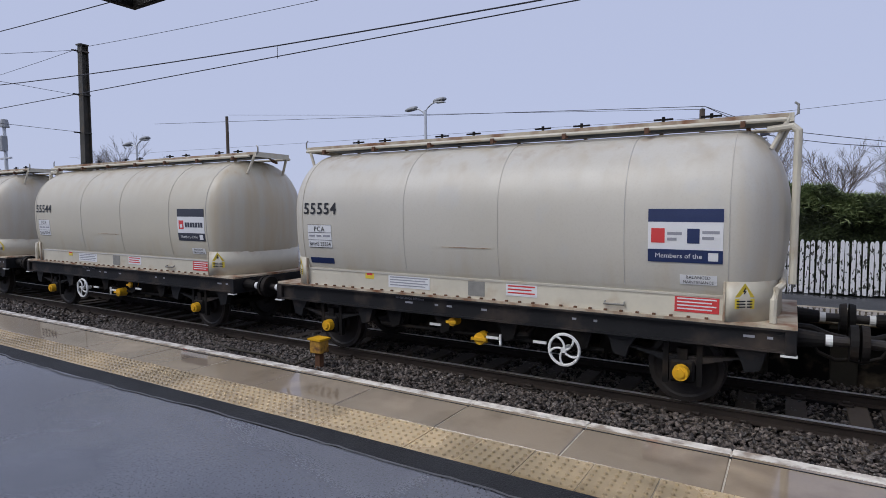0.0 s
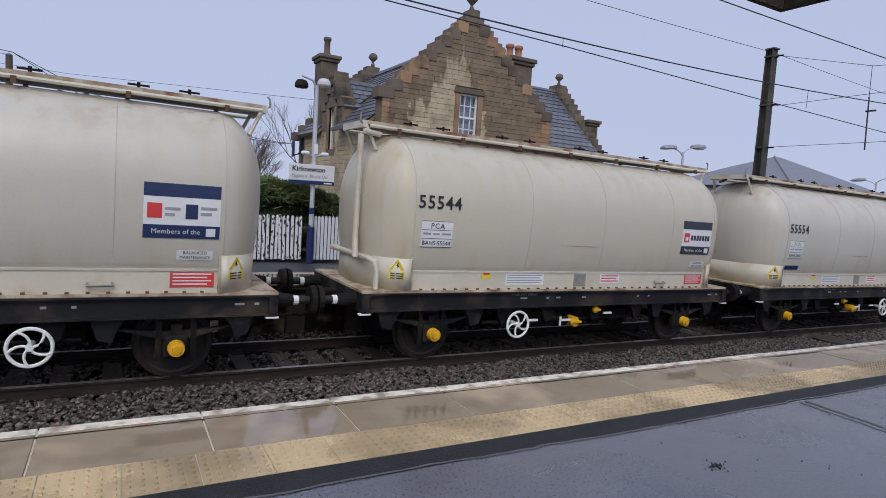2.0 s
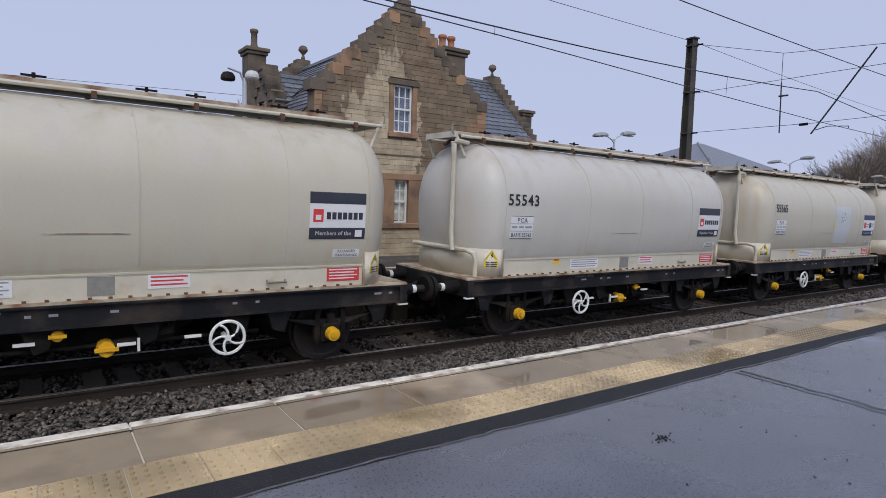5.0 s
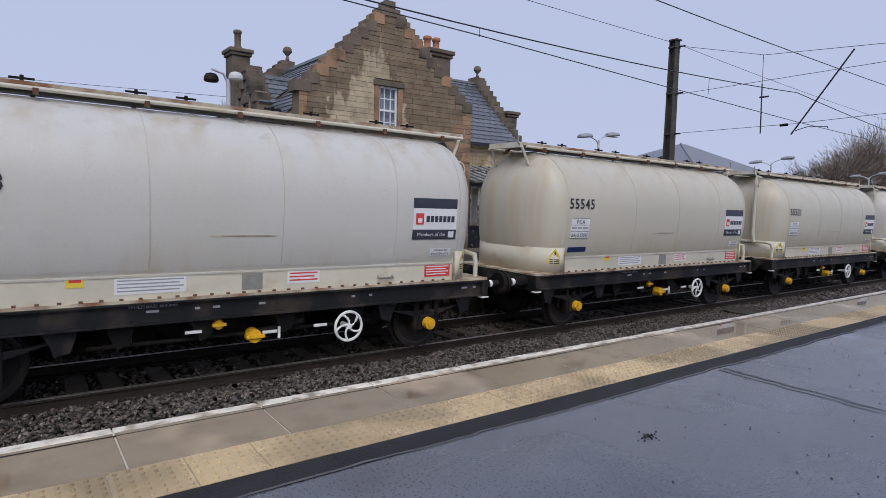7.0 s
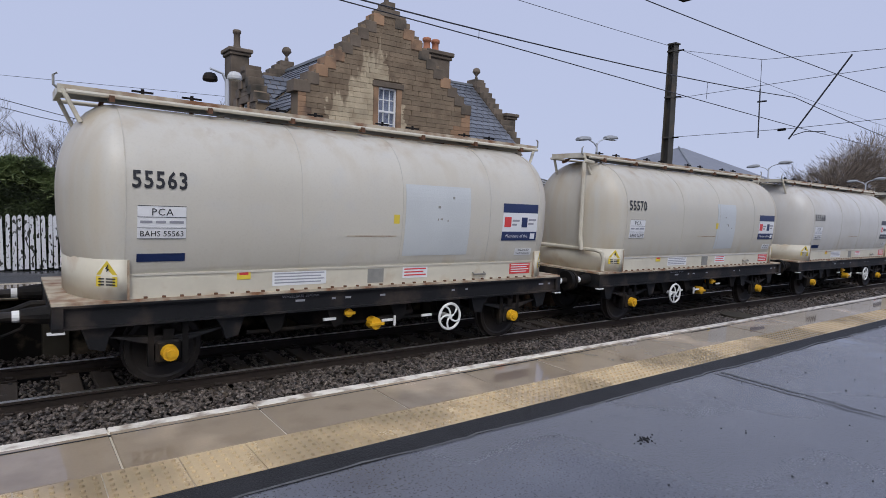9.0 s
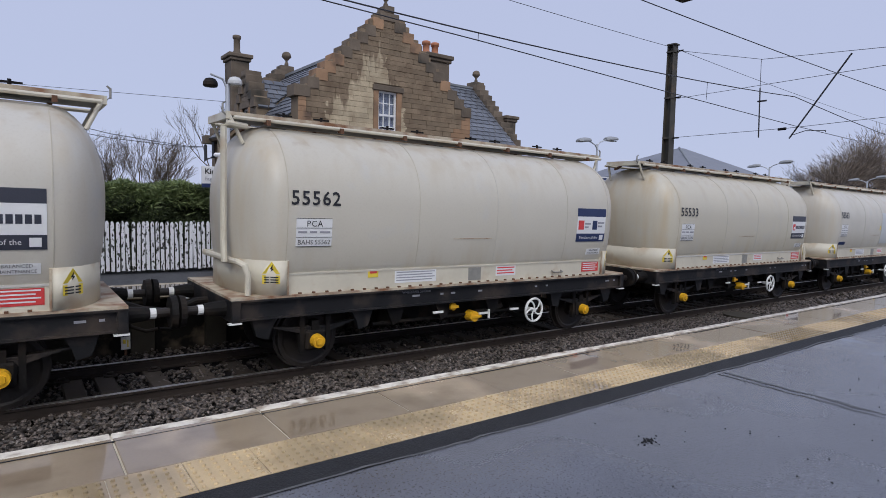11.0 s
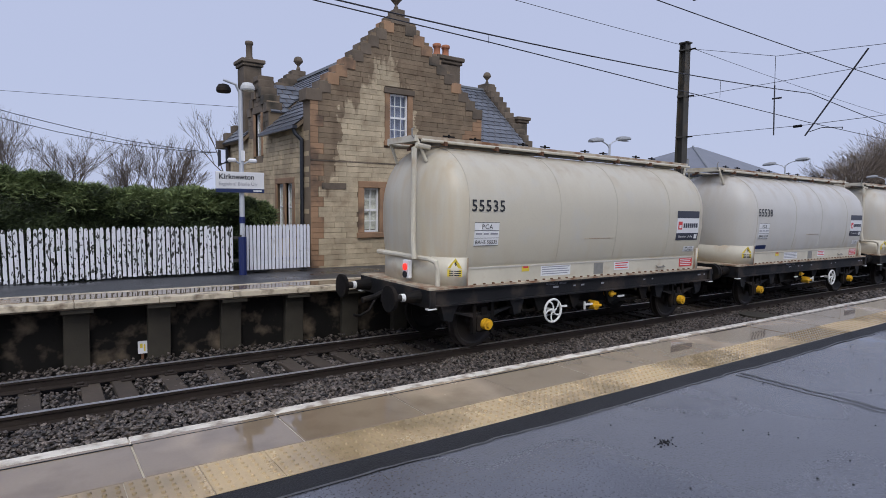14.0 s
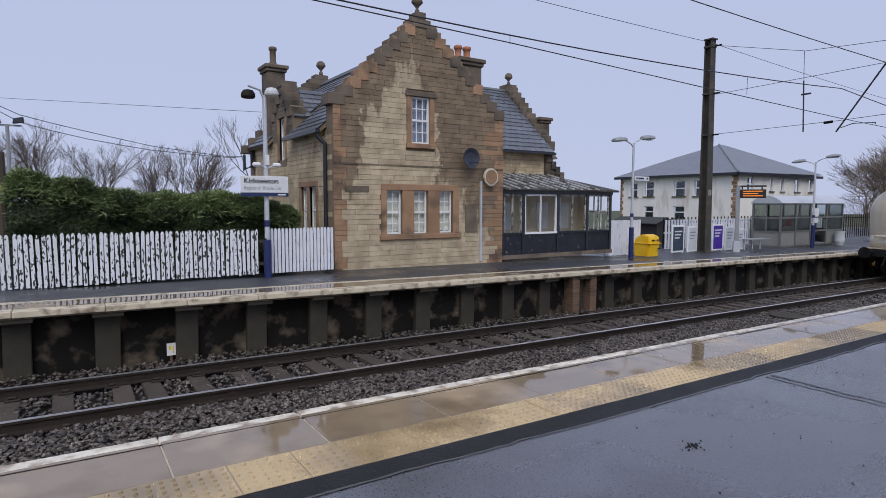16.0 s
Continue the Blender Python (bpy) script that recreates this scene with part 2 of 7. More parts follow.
def damp_stone():
    """The front gable's stone: pale below, with a ragged dark tide of damp and lichen from the crow steps and corners."""
    m = surf("damp_stained_sandstone", (0.5, 0.41, 0.275), 0.85, var=0.28, scale=2.6, fine=17, bump=1.0, rand=0.13, dirt=(0.33, 0.25, 0.16), dirt_scale=2.8,
             dirt_low=0.45, dirt_high=0.75, world_space=True)
    n, l = m.node_tree.nodes, m.node_tree.links
    bs = n["Principled BSDF"]
    clean = bs.inputs["Base Color"].links[0].from_socket
    geo, sep = n.new("ShaderNodeNewGeometry"), n.new("ShaderNodeSeparateXYZ")

    def ragged(scale, stretch, amount):
        mp, t, a = n.new("ShaderNodeMapping"), n.new("ShaderNodeTexNoise"), n.new("ShaderNodeMath")
        mp.inputs["Scale"].default_value = stretch
        l.new(geo.outputs["Position"], mp.inputs[0])
        l.new(mp.outputs[0], t.inputs["Vector"])
        t.inputs["Scale"].default_value, t.inputs["Detail"].default_value = scale, 6
        a.operation = "MULTIPLY_ADD"
        a.inputs[1].default_value, a.inputs[2].default_value = amount, -amount / 2
        l.new(t.outputs[0], a.inputs[0])
        return a.outputs[0]

    def add(a, b):
        x = n.new("ShaderNodeMath")
        l.new(a, x.inputs[0])
        l.new(b, x.inputs[1])
        return x.outputs[0]

    l.new(geo.outputs["Position"], sep.inputs[0])
    along, tide = n.new("ShaderNodeMapRange"), n.new("ShaderNodeValToRGB")
    along.inputs[1].default_value, along.inputs[2].default_value = 5.6, 11.0
    l.new(add(sep.outputs[0], ragged(2.4, (1, 1, 1.4), 0.8)), along.inputs[0])
    l.new(along.outputs[0], tide.inputs[0])
    line = [(5.7, 2.0), (6.2, 2.1), (6.45, 4.0), (7.0, 4.3), (7.15, 4.6), (7.55, 5.3), (7.98, 5.4), (8.06, 4.75), (8.55, 4.3), (8.66, 2.35), (9.5, 1.9), (10.3, 0.9), (11.0, 0.2)]
    ramp = tide.color_ramp
    while len(ramp.elements) < len(line):
        ramp.elements.new(0.5)
    for e, (x, z) in zip(ramp.elements, line):
        e.position = (x - 5.6) / 5.4
        e.color = (z / 8, z / 8, z / 8, 1)
    low = n.new("ShaderNodeMath")
    low.operation = "MULTIPLY_ADD"
    low.inputs[1].default_value = -8.0
    l.new(tide.outputs[0], low.inputs[0])
    l.new(add(sep.outputs[2], ragged(3.0, (1.8, 1, 0.45), 2.2)), low.inputs[2])
    soft = n.new("ShaderNodeMapRange")
    soft.inputs[1].default_value, soft.inputs[2].default_value, soft.inputs[4].default_value = -0.1, 0.16, 0.82
    l.new(low.outputs[0], soft.inputs[0])
    stain = n.new("ShaderNodeMix")
    stain.data_type, stain.blend_type = "RGBA", "MULTIPLY"
    stain.inputs[7].default_value = (0.34, 0.285, 0.265, 1)
    l.new(soft.outputs[0], stain.inputs[0])
    l.new(clean, stain.inputs[6])
    l.new(stain.outputs[2], bs.inputs["Base Color"])
    return m


FRONT_STONE = damp_stone()
CLAY = surf("clay_pot", (0.42, 0.17, 0.09), 0.8, var=0.2, scale=4)
LEAD = surf("lead_sheet", (0.2, 0.21, 0.22), 0.45, var=0.2)
UPVC = surf("white_window_frame", (0.8, 0.8, 0.8), 0.4, var=0.05)
DARK_PAINT = surf("black_gloss_paint", (0.02, 0.022, 0.028), 0.3, var=0.3, scale=2)
CURTAIN = surf("pale_blind", (0.66, 0.65, 0.6), 0.8, var=0.06)
GLASS = glass_mat("window_glass", (0.9, 0.93, 0.93))
FENCE_PAINT = surf("peeling_white_paint", (0.74, 0.75, 0.78), 0.6, var=0.08, scale=4, fine=30, dirt=(0.05, 0.05, 0.045), dirt_scale=27, dirt_low=0.565, dirt_high=0.595, stretch=(1, 1, 0.35), world_space=True)
FENCE_CLEAN = surf("fresh_white_paint", (0.72, 0.73, 0.78), 0.55, var=0.06, scale=4, dirt=(0.3, 0.3, 0.28), dirt_scale=5, dirt_low=0.62, dirt_high=0.8, world_space=True)
# Dark tone paints the shade on rails and posts behind the pickets.
SHADED_RAIL = surf("bare_weathered_rail", (0.05, 0.048, 0.042), 0.85, var=0.3, scale=5)
FELT_ROOF = surf("dark_felt_roof", (0.05, 0.048, 0.045), 0.8, var=0.35, scale=3)
SOOTY_ROOF = surf("sooty_sheet_roof", (0.055, 0.05, 0.04), 0.75, var=0.5, scale=3, fine=12, dirt=(0.2, 0.19, 0.17), dirt_scale=3, dirt_low=0.58, dirt_high=0.75)
ROLL = surf("worn_pale_roof_roll", (0.6, 0.6, 0.6), 0.5, var=0.25, scale=5, dirt=(0.1, 0.09, 0.08), dirt_scale=3, dirt_low=0.5, dirt_high=0.62, world_space=True)
PORCH_GLASS = glass_mat("thin_porch_glass", (0.97, 0.97, 0.95))
PORCH_GLASS.node_tree.nodes["Principled BSDF"].inputs["IOR"].default_value = 1.18
MAST = surf("weathered_mast_steel", (0.055, 0.05, 0.04), 0.7, var=0.3, scale=3, dirt=(0.1, 0.075, 0.05), dirt_scale=2.5)
LAMP_GREY = surf("galvanised_post", (0.55, 0.57, 0.6), 0.45, metal=0.2, var=0.1)
LAMP_HEAD = surf("lamp_housing", (0.3, 0.31, 0.32), 0.5, var=0.12)
LAMP_LENS = surf("lamp_lens", (0.6, 0.6, 0.58), 0.25, var=0.05)
NAVY = surf("navy_post_paint", (0.015, 0.025, 0.11), 0.4, var=0.12)
WIRE = surf("dark_wire", (0.03, 0.03, 0.035), 0.5, var=0.1)
RENDER_WALL = surf("stained_pale_render", (0.86, 0.82, 0.75), 0.9, var=0.1, scale=0.8, fine=10, dirt=(0.45, 0.36, 0.3), dirt_scale=1.0, dirt_low=0.55, dirt_high=0.8, stretch=(1, 1, 0.25))
ROOF_GREY = surf("grey_slate_roof", (0.19, 0.2, 0.23), 0.5, var=0.15, scale=1.0, fine=8)


# ---- mesh helpers ----
def part(name, bm, material, parent=None, label=""):
    me = bpy.data.meshes.new(name)
    bm.normal_update()
    bm.to_mesh(me)
    bm.free()
    me.materials.append(material)
    ob = new(name, me)
    ob.parent = parent
    return tagged(ob, label)


def again(name, ob, parent, m=None):
    """One more piece on the mesh of ob."""
    o = new(name, ob.data)
    o.parent = parent
    if m is not None:
        o.matrix_basis = m
    return o


def smooth(ob):
    for p in ob.data.polygons:
        p.use_smooth = True
    return ob


def empty(name, m, label, category, group="", kind=""):
    e = new(name)
    e.matrix_basis = m
    e.empty_display_size = 0.2
    return tagged(e, label, category, group, kind)


def box(bm, x0, x1, y0, y1, z0, z1, bevel=0.0):
    m = Matrix.Translation(((x0 + x1) / 2, (y0 + y1) / 2, (z0 + z1) / 2)) @ Matrix.Diagonal((x1 - x0, y1 - y0, z1 - z0, 1))
    vs = bmesh.ops.create_cube(bm, size=1, matrix=m)["verts"]
    if bevel:
        es = {e for v in vs for e in v.link_edges}
        bmesh.ops.bevel(bm, geom=list(es), offset=bevel, segments=1, affect="EDGES")
    return bm


def boxed(*a, bevel=0.0):
    return box(bmesh.new(), *a, bevel=bevel)


def tube(bm, p, q, r0, r1=None, seg=10):
    p, q = Vector(p), Vector(q)
    d = q - p
    m = Matrix.Translation((p + q) / 2) @ d.to_track_quat("Z", "Y").to_matrix().to_4x4()
    bmesh.ops.create_cone(bm, cap_ends=True, segments=seg, radius1=r0, radius2=r0 if r1 is None else r1, depth=d.length, matrix=m)
    return bm


def pipe(bm, pts, r, seg=8):
    """A round pipe through points, with mitred bends."""
    pts = [Vector(p) for p in pts]
    rings = []
    for i, p in enumerate(pts):
        a = (pts[i] - pts[i - 1]).normalized() if i else (pts[1] - p).normalized()
        b = (pts[i + 1] - p).normalized() if i + 1 < len(pts) else a
        t = (a + b).normalized()
        up = Vector((0.31, 0.17, 0.93)) if abs(t.z) < 0.8 else Vector((1, 0.1, 0))
        u = t.cross(up).normalized()
        v = t.cross(u)
        k = 1 / max(0.5, t.dot(a))
        rings.append([bm.verts.new(p + (u * math.cos(w) + v * math.sin(w)) * r * (k if i not in (0, len(pts) - 1) else 1))
                      for w in (2 * math.pi * j / seg for j in range(seg))])
    for a, b in zip(rings, rings[1:]):
        for j in range(seg):
            bm.faces.new((a[j], a[(j + 1) % seg], b[(j + 1) % seg], b[j]))
    bm.faces.new(rings[0][::-1])
    bm.faces.new(rings[-1])
    return bm


def prism(bm, outline, axis, a, b):
    """An outline in two axes drawn out along the third from a to b."""
    def at(p, s):
        return {"x": (s, p[0], p[1]), "y": (p[0], s, p[1]), "z": (p[0], p[1], s)}[axis]
    lo = [bm.verts.new(at(p, a)) for p in outline]
    hi = [bm.verts.new(at(p, b)) for p in outline]
    k = len(outline)
    for i in range(k):
        bm.faces.new((lo[i], lo[(i + 1) % k], hi[(i + 1) % k], hi[i]))
    bm.faces.new(lo[::-1])
    bm.faces.new(hi)
    bmesh.ops.recalc_face_normals(bm, faces=bm.faces[:])
    return bm


def ringed(bm, rings):
    """A skin over rings of equal count, closed at both ends."""
    vs = [[bm.verts.new(p) for p in r] for r in rings]
    k = len(vs[0])
    for a, b in zip(vs, vs[1:]):
        for j in range(k):
            bm.faces.new((a[j], a[(j + 1) % k], b[(j + 1) % k], b[j]))
    bm.faces.new(vs[0][::-1])
    bm.faces.new(vs[-1])
    bmesh.ops.recalc_face_normals(bm, faces=bm.faces[:])
    return bm


def lettering(text, size, spacing=1.0, bold=0.0):
    """A flat mesh of letters as (points in x and y, faces), centred on zero."""
    cu = bpy.data.curves.new("letters", "FONT")
    cu.body, cu.size, cu.align_x, cu.align_y, cu.space_character = text, size, "CENTER", "CENTER", spacing
    cu.resolution_u, cu.offset = 2, bold
    ob = new("letters", cu)
    me = bpy.data.meshes.new_from_object(ob.evaluated_get(bpy.context.evaluated_depsgraph_get()))
    pts = [(v.co.x, v.co.y) for v in me.vertices]
    faces = [tuple(p.vertices) for p in me.polygons]
    bpy.data.objects.remove(ob)
    bpy.data.curves.remove(cu)
    bpy.data.meshes.remove(me)
    return pts, faces


TILT = -0.8     # the line runs downhill; upright things lean by this against it


def upright(x, y, z=0.0, turn=0.0):
    return pose(x, y, z, 0, TILT, turn)


# ---- ground, platforms and track ----
EDGE = 4.33          # near platform edge
FAR_EDGE = 10.45     # far platform edge
TRACK_Y = 8.87
RAIL_Z = -0.9


def slab(name, mat, label, *b, bevel=0.0):
    return tagged(part(name, boxed(*b, bevel=bevel), mat), label, kind="structure")


slab("ground", GRASS, "rough winter grass and soil reaching the distance", -1500, 1500, -1500, 1500, -1.7, -1.3)
slab("ballast_bed", STONE_BED, "railway bed between two platforms, coloured near-black for shade", -160, 260, EDGE - 0.2, FAR_EDGE + 0.5, -1.32, -1.13)
near_platform = empty("platform_near", Matrix(), "wet asphalt platform with pale coping slabs and buff tactile paving", "platform", kind="structure")
part("asphalt", boxed(-160, 260, -25, 2.97, -1.2, 0.0), ASPHALT, near_platform, "worn wet grey asphalt")
part("asphalt_strip", boxed(-160, 260, 2.972, 3.2, -1.2, 0.0), ASPHALT_NEW, near_platform, "dark resurfaced asphalt strip")
part("platform_wall", boxed(-160, 260, 3.5, 4.1, -1.3, -0.12), FACE, near_platform, "platform wall coloured shade-dark")
part("bedding", boxed(-160, 260, 3.2, 4.3, -0.2, -0.006), JOINT, near_platform)

far_platform = empty("platform_far", Matrix(), "far platform with white-edged coping over a shade-dark wall with piers", "platform", kind="structure")
part("asphalt", boxed(-160, 260, FAR_EDGE + 1.0, 30, -1.2, 0.0), ASPHALT_FAR, far_platform, "old wet asphalt")
part("platform_wall", boxed(-160, 260, FAR_EDGE + 0.42, FAR_EDGE + 0.9, -1.3, -0.13), FACE, far_platform, "stained wall, its near-black base holding the shade below the coping")
part("bedding", boxed(-160, 260, FAR_EDGE + 0.06, FAR_EDGE + 0.99, -0.13, -0.012), MORTAR, far_platform)

track = empty("railway_track", Matrix(), "single visible railway track with worn rails on wooden sleepers", "railway track", kind="structure")


def rail_section(y, lo=-160, hi=260):
    z = RAIL_Z
    half = [(0.07, -0.16), (0.07, -0.148), (0.012, -0.125), (0.012, -0.045), (0.036, -0.033), (0.036, -0.004)]
    out = [(y + a, z + b) for a, b in half] + [(y - a, z + b) for a, b in half[::-1]]
    r = part("rail", prism(bmesh.new(), out, "x", lo, hi), RAIL, track, "rust-brown steel rail")
    part("rail_head", boxed(lo, hi, y - 0.033, y + 0.033, z - 0.006, z), RAILTOP, r, "polished running surface")


rail_section(TRACK_Y - 0.752)
rail_section(TRACK_Y + 0.752)


# ---- tank wagons ----
TANK_Z, TANK_A, TANK_B, TANK_D = 2.44, 1.24, 1.12, 1.75   # centre height, half width, heights above and below of the barrel
BARREL = 3.42
LOWER = 1.46
UP, DOWN = 2.2, 2.5


def section(scale, n=56):
    out = []
    for i in range(n):
        w = 2 * math.pi * i / n
        c, s = math.cos(w), math.sin(w)
        p = UP if s > 0 else DOWN
        y = math.copysign(abs(c) ** (2 / p), c) * TANK_A * scale
        z = math.copysign(abs(s) ** (2 / p), s) * (TANK_B if s > 0 else TANK_D) * scale
        out.append((y, max(z + TANK_Z, LOWER - 0.08)))
    return out


def side_y(z):
    q = min(0.999, (z - TANK_Z) / TANK_B if z > TANK_Z else (TANK_Z - z) / TANK_D)
    p = UP if z > TANK_Z else DOWN
    return TANK_A * (1 - q ** p) ** (1 / p)


NOSE = 0.62        # depth of the dished ends


def tank_skin():
    bm = bmesh.new()
    swing = [math.radians(a) for a in (86, 80, 72, 63, 54, 45, 36, 27, 18, 9)]
    ends = [(BARREL + NOSE * math.sin(a), math.cos(a)) for a in swing]
    rings = [(-x, k) for x, k in ends] + [(-BARREL + 0.002, 1.0)] + [(BARREL * f, 1.0) for f in (-0.9, -0.3, 0.3, 0.9)] + [(BARREL - 0.002, 1.0)] + [(x, k) for x, k in ends[::-1]]
    return ringed(bm, [[(x, y, z) for y, z in section(k)] for x, k in rings])


def end_plan(x):
    """Half width of the rounded skirt round a tank end at a distance x from the middle."""
    return 1.185 * max(0.0, 1 - (max(0.0, abs(x) - 3.38) / 0.59) ** 2.2) ** (1 / 2.2)


def end_skirt(s):
    xs = [3.38 + 0.59 * math.sin(math.radians(a)) for a in (0, 12, 24, 36, 48, 60, 70, 79, 85, 90)]
    plan = [(s * x, -end_plan(x)) for x in xs] + [(s * x, end_plan(x)) for x in xs[-2::-1]]
    return prism(bmesh.new(), plan, "z", 1.171, LOWER + 0.19)


def on_tank(x, z, off=0.006):
    """A point on the side of the tank that faces the near platform."""
    return Vector((x, -side_y(z) - off, z))


def patch(x0, x1, z0, z1, off=0.006):
    bm = bmesh.new()
    k = max(2, int((z1 - z0) / 0.06))
    rows = [[bm.verts.new(on_tank(x, z0 + (z1 - z0) * i / k, off)) for x in (x0, x1)] for i in range(k + 1)]
    for a, b in zip(rows, rows[1:]):
        bm.faces.new((a[0], a[1], b[1], b[0]))
    r = bmesh.ops.extrude_face_region(bm, geom=bm.faces[:])
    bmesh.ops.translate(bm, verts=[v for v in r["geom"] if isinstance(v, bmesh.types.BMVert)], vec=(0, 0.004, 0))
    bmesh.ops.recalc_face_normals(bm, faces=bm.faces[:])
    return bm


def letters_at(place, text, size, spacing=1.0, bold=0.0):
    """Letters laid on a surface: place(dx, dz) gives the point."""
    bm = bmesh.new()
    pts, faces = lettering(text, size, spacing, bold)
    vs = [bm.verts.new(place(x, y)) for x, y in pts]
    for f in faces:
        try:
            bm.faces.new([vs[i] for i in f])
        except ValueError:
            pass
    return bm


def tank_text(name, x, z, text, size, mat, wagon, spacing=1.0, off=0.012, wide=1.0, bold=0.0):
    return part(name, letters_at(lambda a, b: on_tank(x + a * wide, z + b, off), text, size, spacing, bold), mat, wagon)


def flat_text(name, x, y, z, text, size, mat, parent, spacing=1.0, bold=0.0):
    return part(name, letters_at(lambda a, b: Vector((x + a, y, z + b)), text, size, spacing, bold), mat, parent)


SKIRT_Y = 1.13


def wheelset(wagon, x):
    bm = bmesh.new()
    tube(bm, (0, -1.0, 0), (0, 1.0, 0), 0.075, seg=12)
    ob = part("wheelset", bm, STEELWHEEL, wagon, "dirty steel wheels on their axle")
    for s in (-1, 1):
        b = bmesh.new()
        prof = [(0.46, -0.065), (0.46, 0.04), (0.49, 0.055), (0.49, 0.075), (0.4, 0.08), (0.37, 0.045), (0.17, 0.02), (0.14, 0.09), (0.08, 0.09)]
        back = [(0.08, -0.08), (0.14, -0.08), (0.17, -0.03), (0.37, -0.05), (0.4, -0.065)]
        rings = [[(r * math.cos(a), s * (0.745 - d), r * math.sin(a)) for a in (2 * math.pi * i / 28 for i in range(28))] for r, d in back + prof]
        ringed(b, rings)
        part("wheel", b, STEELWHEEL, ob)
    ob.matrix_basis = pose(x, 0, 0.46)
    return ob


def handwheel(wagon, x):
    y = -1.22
    bm = bmesh.new()
    n = 28
    rings = []
    for i in range(n):
        a = 2 * math.pi * i / n
        c = Vector((math.cos(a) * 0.215, 0, math.sin(a) * 0.215))
        rings.append([bm.verts.new(Vector((x, y, 0.585)) + c * (1 + 0.1 * math.cos(w)) + Vector((0, 0.024 * math.sin(w), 0))) for w in (2 * math.pi * j / 6 for j in range(6))])
    for i in range(n):
        a, b = rings[i], rings[(i + 1) % n]
        for j in range(6):
            bm.faces.new((a[j], a[(j + 1) % 6], b[(j + 1) % 6], b[j]))
    hw = part("handwheel", bm, WHITE, wagon, "white-painted brake handwheel with curved spokes")
    for k in range(5):
        a0 = 2 * math.pi * k / 5
        pts = [Vector((x, y, 0.585)) + Vector((math.cos(a0 + 0.9 * u) * 0.215 * u, -0.01, math.sin(a0 + 0.9 * u) * 0.215 * u)) for u in (0.1, 0.35, 0.6, 0.8, 1.0)]
        part("spoke", pipe(bmesh.new(), pts, 0.016, 6), WHITE, hw)
    part("hub", tube(bmesh.new(), (x, y + 0.2, 0.585), (x, y - 0.03, 0.585), 0.04), WHITE, hw)


def hazard_sign(wagon, x, z):
    """A yellow triangle over a yellow plate on the rounded end skirt."""
    y = 0.0
    bm = bmesh.new()
    prism(bm, [(x - 0.1, z), (x + 0.1, z), (x, z + 0.17)], "y", y, y + 0.004)
    def curved(b):
        for v in b.verts:
            v.co.y -= end_plan(v.co.x) + 0.008
        return b

    curved(bm)
    tri = part("warning_sign", bm, DECAL_YELLOW, wagon, "yellow triangular warning sign")
    part("plate", curved(boxed(x - 0.1, x + 0.1, y, y + 0.004, z - 0.14, z - 0.02)), DECAL_YELLOW, tri)
    b = bmesh.new()
    prism(b, [(x - 0.012, z + 0.03), (x + 0.022, z + 0.07), (x + 0.004, z + 0.075), (x + 0.012, z + 0.13), (x - 0.02, z + 0.07), (x - 0.002, z + 0.065)], "y", y - 0.003, y)
    part("flash", curved(b), INK, tri)
    for i in range(3):
        part("printed_line", curved(boxed(x - 0.08, x + 0.08, y - 0.003, y, z - 0.055 - 0.035 * i, z - 0.04 - 0.035 * i)), INK, tri)


